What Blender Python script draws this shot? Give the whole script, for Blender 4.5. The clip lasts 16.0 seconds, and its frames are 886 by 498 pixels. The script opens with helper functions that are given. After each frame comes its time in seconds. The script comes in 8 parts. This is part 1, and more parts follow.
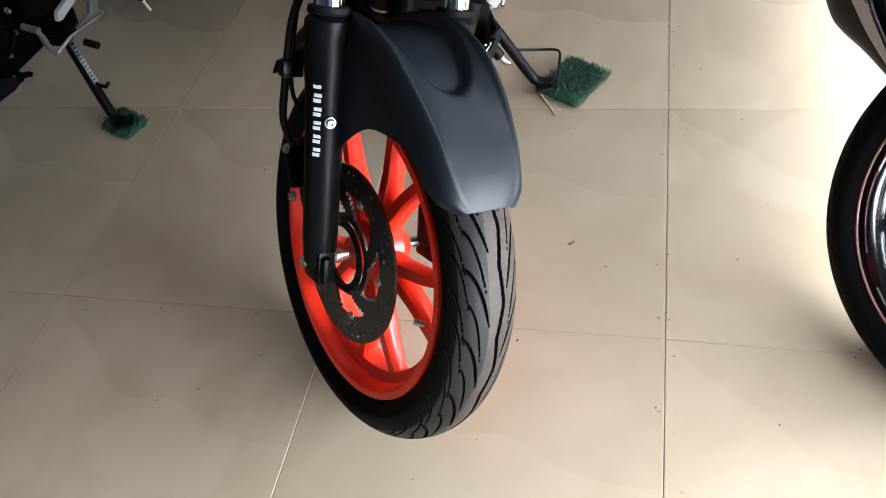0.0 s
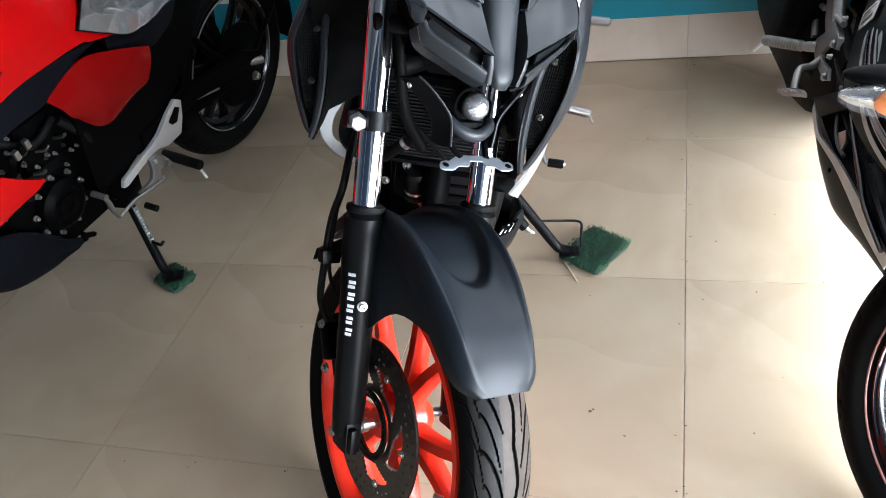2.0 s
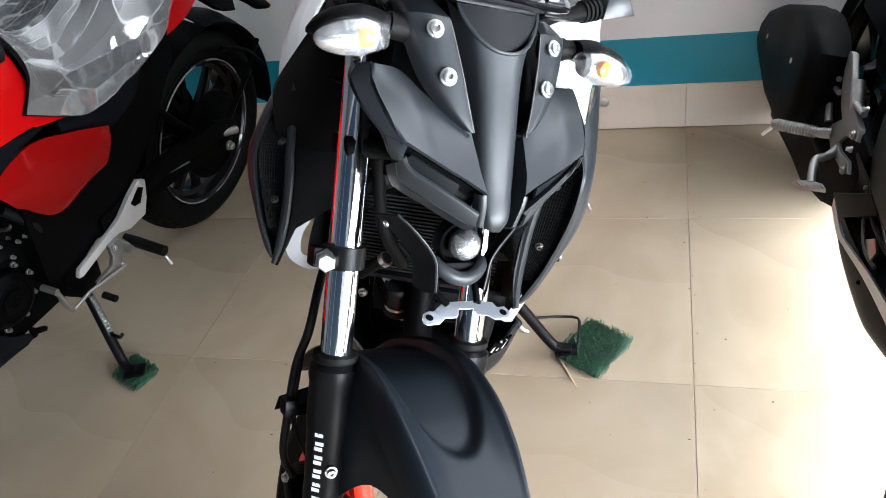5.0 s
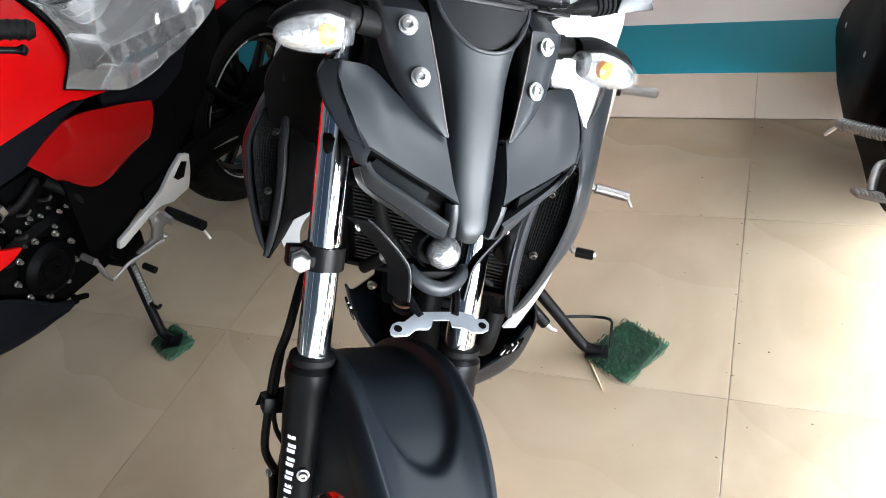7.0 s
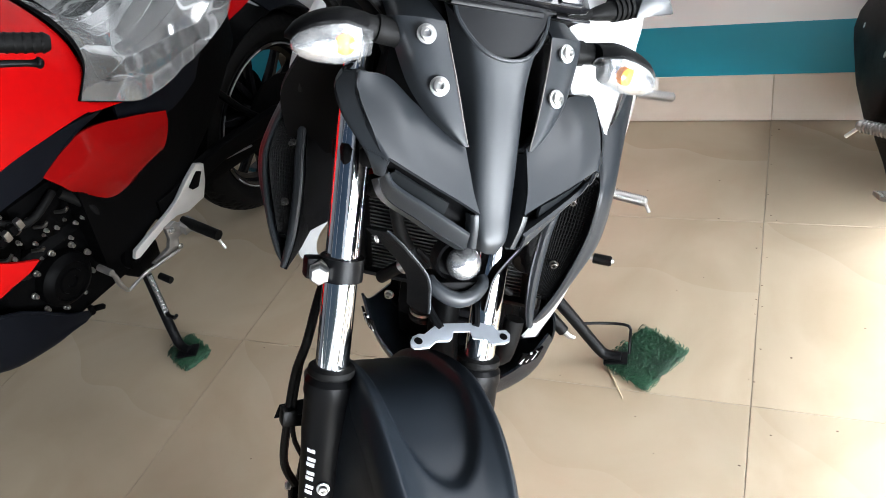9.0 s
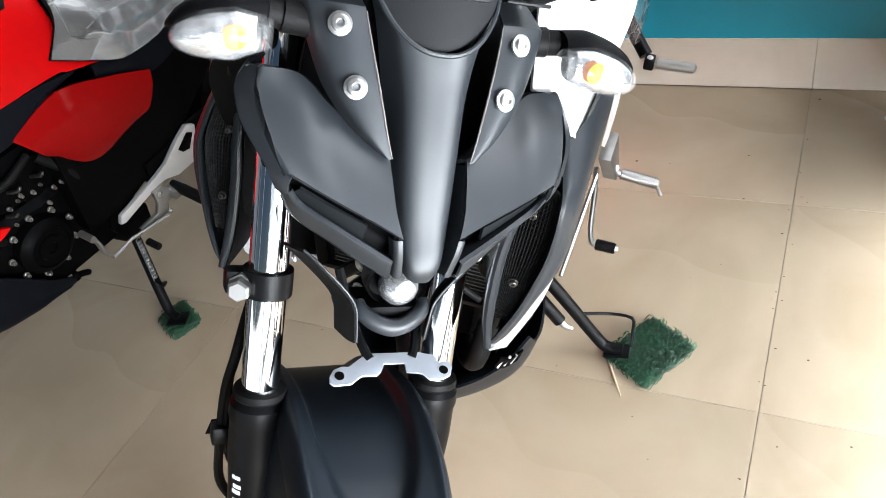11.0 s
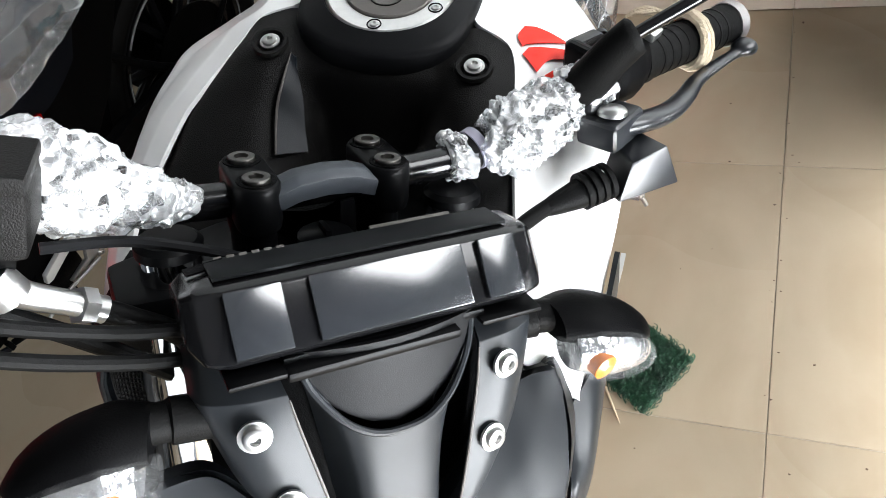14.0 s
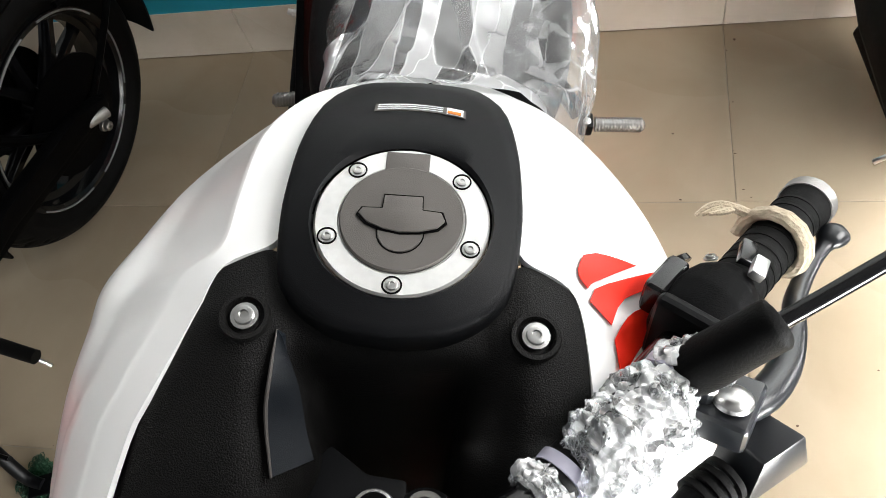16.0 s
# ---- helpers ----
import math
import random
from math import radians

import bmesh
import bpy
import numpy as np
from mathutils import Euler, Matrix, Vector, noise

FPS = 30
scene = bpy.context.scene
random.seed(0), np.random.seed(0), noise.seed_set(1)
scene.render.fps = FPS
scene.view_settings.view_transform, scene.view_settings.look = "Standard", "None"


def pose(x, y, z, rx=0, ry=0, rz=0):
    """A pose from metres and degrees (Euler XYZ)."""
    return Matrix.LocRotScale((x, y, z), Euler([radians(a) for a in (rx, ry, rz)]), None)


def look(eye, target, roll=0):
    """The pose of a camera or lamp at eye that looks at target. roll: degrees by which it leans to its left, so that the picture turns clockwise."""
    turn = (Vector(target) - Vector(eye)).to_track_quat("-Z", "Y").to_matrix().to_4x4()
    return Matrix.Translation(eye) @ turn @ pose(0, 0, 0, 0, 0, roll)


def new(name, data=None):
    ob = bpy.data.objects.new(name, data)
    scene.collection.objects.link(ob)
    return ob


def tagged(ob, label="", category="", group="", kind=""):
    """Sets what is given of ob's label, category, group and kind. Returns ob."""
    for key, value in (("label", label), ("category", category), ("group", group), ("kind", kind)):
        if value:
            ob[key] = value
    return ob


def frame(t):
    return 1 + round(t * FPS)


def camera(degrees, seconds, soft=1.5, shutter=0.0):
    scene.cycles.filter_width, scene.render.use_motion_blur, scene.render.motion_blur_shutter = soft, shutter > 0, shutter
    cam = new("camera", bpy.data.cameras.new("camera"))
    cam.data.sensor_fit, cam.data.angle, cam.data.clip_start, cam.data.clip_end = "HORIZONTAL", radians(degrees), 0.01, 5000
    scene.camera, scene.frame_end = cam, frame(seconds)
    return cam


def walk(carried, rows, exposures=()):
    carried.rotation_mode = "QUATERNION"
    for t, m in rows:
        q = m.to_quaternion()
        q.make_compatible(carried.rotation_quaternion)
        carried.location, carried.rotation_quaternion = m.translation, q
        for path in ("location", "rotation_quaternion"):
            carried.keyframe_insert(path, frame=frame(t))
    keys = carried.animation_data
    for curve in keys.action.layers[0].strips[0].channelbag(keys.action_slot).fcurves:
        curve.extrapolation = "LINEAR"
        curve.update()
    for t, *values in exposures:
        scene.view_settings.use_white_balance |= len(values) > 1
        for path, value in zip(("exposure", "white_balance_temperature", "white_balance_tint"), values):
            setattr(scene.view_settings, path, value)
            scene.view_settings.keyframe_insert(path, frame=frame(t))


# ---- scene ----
cam = camera(60.2, 16.0, 0.85)
PATH = [
    (0, (0.388, 0.244, 1.131), (-0.092, 1.48, -0.367), -13.4),
    (0.5, (0.397, 0.229, 1.152), (-0.107, 1.523, -0.287), -13.1),
    (1, (0.407, 0.231, 1.183), (-0.135, 1.597, -0.173), -12.4),
    (1.5, (0.419, 0.233, 1.215), (-0.138, 1.654, -0.077), -11.9),
    (2, (0.425, 0.237, 1.235), (-0.155, 1.696, -0.004), -12.4),
    (2.5, (0.428, 0.246, 1.252), (-0.178, 1.729, 0.055), -12.9),
    (3, (0.423, 0.262, 1.263), (-0.176, 1.768, 0.091), -12.5),
    (3.5, (0.403, 0.302, 1.268), (-0.149, 1.821, 0.09), -11.7),
    (4, (0.367, 0.347, 1.269), (-0.123, 1.895, 0.102), -11.3),
    (4.2, (0.347, 0.367, 1.265), (-0.111, 1.926, 0.1), -10.9),
    (6.5, (0.47, 0.524, 1.239), (-0.305, 1.925, 0.04), -12.4),
    (7, (0.47, 0.528, 1.234), (-0.276, 1.948, 0.039), -12.9),
    (7.5, (0.459, 0.53, 1.232), (-0.27, 1.956, 0.034), -12.9),
    (8, (0.451, 0.531, 1.235), (-0.282, 1.962, 0.045), -13.0),
    (10.5, (0.49, 0.617, 1.219), (-0.37, 1.964, 0.016), -15.0),
    (11, (0.499, 0.693, 1.203), (-0.362, 1.977, -0.066), -15.4),
    (11.5, (0.458, 0.763, 1.196), (-0.364, 1.991, -0.152), -16.5),
    (12, (0.417, 0.813, 1.204), (-0.344, 1.989, -0.222), -18.5),
    (12.5, (0.404, 0.834, 1.245), (-0.355, 1.996, -0.196), -20.1),
    (13, (0.403, 0.879, 1.274), (-0.355, 2.023, -0.18), -19.6),
    (13.5, (0.401, 0.954, 1.297), (-0.377, 2.035, -0.195), -23.0),
    (14, (0.397, 1.036, 1.322), (-0.344, 2.069, -0.222), -23.9),
    (14.5, (0.372, 1.099, 1.331), (-0.301, 2.13, -0.245), -22.7),
    (15, (0.316, 1.173, 1.333), (-0.306, 2.198, -0.267), -23.5),
    (15.5, (0.27, 1.222, 1.341), (-0.278, 2.254, -0.282), -23.4),
    (16, (0.248, 1.266, 1.339), (-0.233, 2.283, -0.315), -20.9),
]
walk(cam, [(t, look(eye, target, roll)) for t, eye, target, roll in PATH],
     [(0, -0.48, 6000, 10), (2, -0.15, 5950, 10), (3, 0.05, 5900, 10), (4, 0.1, 5950, 10), (6.5, 0.2, 6250, 10), (11, 0.28, 6250, 10), (12, 0.2, 6300, 10), (12.5, 0.1, 6400, 10), (13, -0.05, 6400, 10), (14, -0.2, 6450, 10), (14.5, -0.15, 6500, 10), (15, 0.03, 6600, 10), (16, 0.15, 6750, 10)])

# light ----------------------------------------------------------------------
EAST = (-1.2, 2.5, 0.1, 2.7)       # window in the right wall: y from, y to, sill, head
SPANDREL = (1.0, 1.6)                # closed band between the window and its transom light
SOUTH = (-3.0, 0.9, 0.08, 2.3)          # shop front behind the camera: x from, x to, sill, head
world = bpy.data.worlds.new("sky")
scene.world = world
world.use_nodes = True
sky = world.node_tree.nodes.new("ShaderNodeTexSky")
sky.sky_type, sky.sun_disc, sky.sun_elevation, sky.sun_rotation = "NISHITA", False, radians(50), radians(90)
world.node_tree.links.new(sky.outputs[0], world.node_tree.nodes["Background"].inputs[0])
world.node_tree.nodes["Background"].inputs[1].default_value = 0.02


def window_light(name, at, target, w, h, power, col):
    """Daylight that enters by an opening."""
    d = bpy.data.lights.new(name, "AREA")
    d.shape, d.size, d.size_y, d.energy, d.color = "RECTANGLE", w, h, power, col
    ob = new(name, d)
    ob.matrix_world = look(at, target)
    return ob


window_light("east_daylight", (1.67, 0.60, 0.55), (0.0, 0.60, 0.55), 3.4, 0.8, 505, (0.935, 0.972, 1.0))
window_light("transom_daylight", (1.67, 1.93, 2.13), (0.0, 1.93, 2.13), 0.98, 1.0, 58, (0.97, 0.985, 1.0))
window_light("front_daylight", (-1.0, -1.27, 0.5), (-1.0, 0.0, 0.5), 3.6, 0.7, 12, (0.97, 0.985, 1.0))
# materials ------------------------------------------------------------------
def mat(name, col, rough=0.5, metal=0.0, vary=0.12, scale=40.0, bump=0.0, bscale=None, coat=0.0, trans=0.0, alpha=1.0, rvary=0.1, obj=False, spec=0.5, stain=0.0):
    m = bpy.data.materials.new(name)
    m.use_nodes = True
    nt = m.node_tree
    b = nt.nodes["Principled BSDF"]
    tc = nt.nodes.new("ShaderNodeTexCoord")
    n1 = nt.nodes.new("ShaderNodeTexNoise")
    n1.inputs["Scale"].default_value, n1.inputs["Detail"].default_value = scale, 6
    n2 = nt.nodes.new("ShaderNodeTexNoise")
    n2.inputs["Scale"].default_value, n2.inputs["Detail"].default_value = scale / 9, 3
    for n in (n1, n2):
        nt.links.new(tc.outputs["Object"], n.inputs["Vector"])
    mixn = nt.nodes.new("ShaderNodeMix")
    mixn.inputs[0].default_value = 0.5
    nt.links.new(n1.outputs["Fac"], mixn.inputs[2])
    nt.links.new(n2.outputs["Fac"], mixn.inputs[3])
    ramp = nt.nodes.new("ShaderNodeMapRange")
    ramp.inputs[1].default_value, ramp.inputs[2].default_value = 0.3, 0.7
    ramp.inputs[3].default_value, ramp.inputs[4].default_value = 1 - vary, 1 + vary
    nt.links.new(mixn.outputs[0], ramp.inputs[0])
    mul = nt.nodes.new("ShaderNodeVectorMath")
    mul.operation = "SCALE"
    mul.inputs[0].default_value = col
    src = ramp.outputs[0]
    if obj:
        oi = nt.nodes.new("ShaderNodeObjectInfo")
        mr = nt.nodes.new("ShaderNodeMapRange")
        mr.inputs[3].default_value, mr.inputs[4].default_value = 0.95, 1.05
        nt.links.new(oi.outputs["Random"], mr.inputs[0])
        mm = nt.nodes.new("ShaderNodeMath")
        mm.operation = "MULTIPLY"
        nt.links.new(src, mm.inputs[0])
        nt.links.new(mr.outputs[0], mm.inputs[1])
        src = mm.outputs[0]
    nt.links.new(src, mul.inputs["Scale"])
    nt.links.new(mul.outputs[0], b.inputs["Base Color"])
    rr = nt.nodes.new("ShaderNodeMapRange")
    rr.inputs[1].default_value, rr.inputs[2].default_value = 0.3, 0.7
    rr.inputs[3].default_value, rr.inputs[4].default_value = max(0.02, rough - rvary * rough), min(1, rough + rvary * rough)
    nt.links.new(n2.outputs["Fac"], rr.inputs[0])
    nt.links.new(rr.outputs[0], b.inputs["Roughness"])
    b.inputs["Metallic"].default_value = metal
    b.inputs["Coat Weight"].default_value = coat
    b.inputs["Coat Roughness"].default_value = 0.04
    b.inputs["Transmission Weight"].default_value = trans
    b.inputs["Alpha"].default_value = alpha
    b.inputs["Specular IOR Level"].default_value = spec
    if bump:
        n3 = nt.nodes.new("ShaderNodeTexNoise")
        n3.inputs["Scale"].default_value, n3.inputs["Detail"].default_value = bscale or scale * 6, 4
        nt.links.new(tc.outputs["Object"], n3.inputs["Vector"])
        bp = nt.nodes.new("ShaderNodeBump")
        bp.inputs["Strength"].default_value, bp.inputs["Distance"].default_value = bump, 0.002
        nt.links.new(n3.outputs["Fac"], bp.inputs["Height"])
        nt.links.new(bp.outputs["Normal"], b.inputs["Normal"])
    return m


GREY = mat("matte_graphite_plastic", (0.0112, 0.0130, 0.0152), 0.40, vary=0.06, bump=0.06, bscale=1800, spec=0.27)
DARK = mat("black_moulded_plastic", (0.0018, 0.0018, 0.002), 0.5, bump=0.2, bscale=900, spec=0.045)
SATIN = mat("satin_black_panel", (0.0042, 0.0044, 0.005), 0.46, vary=0.06, bump=0.1, bscale=1500, spec=0.10)
ZINC = mat("galvanised_sheet", (0.62, 0.64, 0.66), 0.3, 0.85, vary=0.1, scale=60)
BRIGHT = mat("bright_zinc_sheet", (0.52, 0.56, 0.62), 0.36, 0.9, vary=0.12, scale=40)
BRIDGE = mat("slate_cast_paint", (0.036, 0.041, 0.048), 0.42, vary=0.08, bump=0.1, bscale=900, spec=0.3)
PERCH = mat("satin_slate_casting", (0.012, 0.0135, 0.016), 0.3, vary=0.06, bump=0.06, bscale=900, spec=0.6)
FINM = mat("black_radiator_fin", (0.0015, 0.0015, 0.0015), 0.8, 0.0, vary=0.15)
FAIR = mat("black_fairing_paint", (0.0016, 0.0016, 0.0017), 0.3, vary=0.06, spec=0.04)
PADB = mat("matted_green_fibre", (0.0008, 0.007, 0.0035), 0.9, vary=0.6, scale=160)
GRAIN = mat("grained_black_plastic", (0.0045, 0.0043, 0.0041), 0.5, bump=0.4, bscale=1100, spec=0.13)
GLOSS = mat("gloss_black_paint", (0.004, 0.004, 0.0045), 0.2, vary=0.05, coat=0.15, spec=0.3)
FENDER = mat("satin_slate_plastic", (0.0046, 0.0066, 0.0092), 0.40, vary=0.1, bump=0.1, bscale=1500, spec=0.22)
LEG = mat("satin_black_paint", (0.0022, 0.0023, 0.0026), 0.36, vary=0.08, spec=0.09)
CHROME = mat("chrome", (0.82, 0.83, 0.84), 0.06, 1.0, vary=0.03)
STEEL = mat("zinc_plated_steel", (0.50, 0.50, 0.49), 0.32, 1.0, vary=0.14, scale=90)
ALU = mat("cast_aluminium", (0.29, 0.28, 0.27), 0.46, 0.9, vary=0.15, bump=0.15, bscale=700)
SILVER = mat("silver_paint", (0.50, 0.50, 0.49), 0.35, 0.55, vary=0.05)
STRIPG = mat("grey_silver_paint", (0.20, 0.20, 0.20), 0.5, 0.3, vary=0.06)
DISC = mat("dark_steel_rotor", (0.10, 0.096, 0.09), 0.4, 1.0, vary=0.18, scale=120)
REFLECT = mat("bright_reflector", (0.58, 0.59, 0.60), 0.22, 0.9, vary=0.35, scale=160, bump=0.6, bscale=260)
IRON = mat("black_engine_paint", (0.0012, 0.0012, 0.0013), 0.40, 0.0, vary=0.25, bump=0.25, bscale=600, spec=0.025)
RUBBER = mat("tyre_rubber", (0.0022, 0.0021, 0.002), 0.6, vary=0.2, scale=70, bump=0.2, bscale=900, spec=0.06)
# tread split in two tones: darker shaded side, then dusty side painted as lit
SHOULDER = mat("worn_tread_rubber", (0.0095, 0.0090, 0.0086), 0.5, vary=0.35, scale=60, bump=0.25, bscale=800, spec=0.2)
TREAD = mat("dusty_lit_tread_rubber", (0.030, 0.022, 0.017), 0.6, vary=0.5, scale=50, bump=0.25, bscale=800, spec=0.3)
SOFT = mat("soft_black_rubber", (0.003, 0.003, 0.003), 0.55, bump=0.2, bscale=700, spec=0.08)
VERM = mat("vermilion_wheel_paint", (0.86, 0.035, 0.012), 0.32, vary=0.05, coat=0.15, spec=0.3)
WHITE = mat("pearl_white_paint", (0.80, 0.80, 0.79), 0.3, vary=0.02, coat=0.3)
RED = mat("gloss_red_paint", (0.31, 0.0022, 0.0025), 0.15, vary=0.05, coat=0.05, spec=0.10)
REDM = mat("metallic_red_panel", (0.14, 0.002, 0.002), 0.12, vary=0.05, coat=0.05, spec=0.09)
DECAL = mat("red_decal_film", (0.78, 0.022, 0.008), 0.4, vary=0.03, spec=0.2)
DUST = mat("dark_slate_panel", (0.0028, 0.0033, 0.0048), 0.45, vary=0.08, bump=0.1, bscale=1200, spec=0.055)
LIDGREY = mat("taupe_grey_lid", (0.080, 0.072, 0.066), 0.5, 0.2, vary=0.06, bump=0.15, bscale=1600)
RING = mat("brushed_aluminium_ring", (0.62, 0.62, 0.61), 0.42, 0.6, vary=0.08, scale=200)
AMBER = mat("amber_bulb", (0.62, 0.17, 0.02), 0.25, vary=0.1)
BARW = mat("pale_lettering_film", (0.62, 0.63, 0.64), 0.45, vary=0.03)
PAPER = mat("white_label_paper", (0.75, 0.74, 0.72), 0.6, vary=0.04)
GLASSD = mat("smoked_lens", (0.006, 0.0068, 0.0075), 0.45, vary=0.05, spec=0.06)
BLUEP = mat("violet_tape", (0.32, 0.31, 0.38), 0.5, vary=0.1)
ROPE = mat("cream_cotton_rope", (0.44, 0.37, 0.27), 0.9, vary=0.25, scale=180, bump=0.8, bscale=500)
STRAW = mat("pale_straw", (0.62, 0.50, 0.33), 0.6, vary=0.1)
GRIME = mat("brown_grit", (0.13, 0.085, 0.055), 0.9, vary=0.3)
MATG = mat("green_scouring_fibre", (0.0045, 0.048, 0.018), 0.55, vary=0.75, scale=90, bump=0.6, bscale=900)
MESHP = mat("black_mesh_plastic", (0.003, 0.003, 0.003), 0.5, vary=0.1, spec=0.08)


def tile_mat(name, col, rough, vary):
    m = mat(name, col, rough, vary=vary, scale=5.0, bump=0.03, bscale=30, obj=True, rvary=0.35, spec=0.15)
    nt = m.node_tree
    b = nt.nodes["Principled BSDF"]
    # faint scuffs and smears of dust
    n = nt.nodes.new("ShaderNodeTexNoise")
    n.inputs["Scale"].default_value, n.inputs["Detail"].default_value, n.inputs["Distortion"].default_value = 2.6, 8, 1.5
    geo = nt.nodes.new("ShaderNodeNewGeometry")
    nt.links.new(geo.outputs["Position"], n.inputs["Vector"])
    r = nt.nodes.new("ShaderNodeMapRange")
    r.inputs[1].default_value, r.inputs[2].default_value, r.inputs[3].default_value, r.inputs[4].default_value = 0.42, 0.70, 0.0, 0.42
    nt.links.new(n.outputs["Fac"], r.inputs[0])
    mx = nt.nodes.new("ShaderNodeMix")
    mx.data_type = "RGBA"
    mx.inputs[7].default_value = (col[0] * 0.72, col[1] * 0.66, col[2] * 0.58, 1)
    old = b.inputs["Base Color"].links[0].from_socket
    nt.links.new(r.outputs[0], mx.inputs[0])
    nt.links.new(old, mx.inputs[6])
    nt.links.new(mx.outputs[2], b.inputs["Base Color"])
    return m


TILE = tile_mat("beige_vitrified_tile", (0.378, 0.304, 0.217), 0.30, 0.08)
SKIRT = tile_mat("beige_skirting_tile", (0.50, 0.445, 0.37), 0.28, 0.06)
GROUT = mat("brown_grout", (0.34, 0.285, 0.22), 0.9, vary=0.4, scale=9)
TEAL = mat("teal_wall_paint", (0.006, 0.23, 0.32), 0.4, vary=0.05, scale=12, bump=0.12, bscale=160)
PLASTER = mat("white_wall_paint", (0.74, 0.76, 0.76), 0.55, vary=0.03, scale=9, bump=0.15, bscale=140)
# unseen walls and ceiling, coloured dark to keep bounced light low
WESTP = mat("dark_unseen_wall_paint", (0.06, 0.065, 0.075), 0.6, vary=0.05, scale=9, bump=0.12, bscale=140)
CEIL = mat("grey_ceiling_paint", (0.10, 0.10, 0.10), 0.8, vary=0.03, scale=6)
FRAMEM = mat("grey_window_frame", (0.35, 0.35, 0.35), 0.4, 0.5)


def clear_mat(name, tint, cover, rough, bump, bscale, streak):
    """Thin clear plastic: mostly see-through, with glossy creases and milky folds."""
    m = bpy.data.materials.new(name)
    m.use_nodes = True
    nt = m.node_tree
    nt.nodes.clear()
    out = nt.nodes.new("ShaderNodeOutputMaterial")
    tr = nt.nodes.new("ShaderNodeBsdfTransparent")
    tr.inputs[0].default_value = (*tint, 1)
    b = nt.nodes.new("ShaderNodeBsdfPrincipled")
    b.inputs["Base Color"].default_value = (0.85, 0.86, 0.87, 1)
    b.inputs["Roughness"].default_value = rough
    b.inputs["Specular IOR Level"].default_value = 1.0
    tc = nt.nodes.new("ShaderNodeTexCoord")
    n = nt.nodes.new("ShaderNodeTexNoise")
    n.inputs["Scale"].default_value, n.inputs["Detail"].default_value, n.inputs["Distortion"].default_value = streak, 5, 2.0
    nt.links.new(tc.outputs["Object"], n.inputs["Vector"])
    r = nt.nodes.new("ShaderNodeMapRange")
    r.inputs[1].default_value, r.inputs[2].default_value = 0.45, 0.75
    r.inputs[3].default_value, r.inputs[4].default_value = cover * 0.45, min(0.95, cover * 2.2)
    nt.links.new(n.outputs["Fac"], r.inputs[0])
    n3 = nt.nodes.new("ShaderNodeTexNoise")
    n3.inputs["Scale"].default_value, n3.inputs["Detail"].default_value = bscale, 5
    nt.links.new(tc.outputs["Object"], n3.inputs["Vector"])
    bp = nt.nodes.new("ShaderNodeBump")
    bp.inputs["Strength"].default_value, bp.inputs["Distance"].default_value = bump, 0.01
    nt.links.new(n3.outputs["Fac"], bp.inputs["Height"])
    nt.links.new(bp.outputs["Normal"], b.inputs["Normal"])
    mx = nt.nodes.new("ShaderNodeMixShader")
    nt.links.new(r.outputs[0], mx.inputs[0])
    nt.links.new(tr.outputs[0], mx.inputs[1])
    nt.links.new(b.outputs[0], mx.inputs[2])
    nt.links.new(mx.outputs[0], out.inputs[0])
    return m


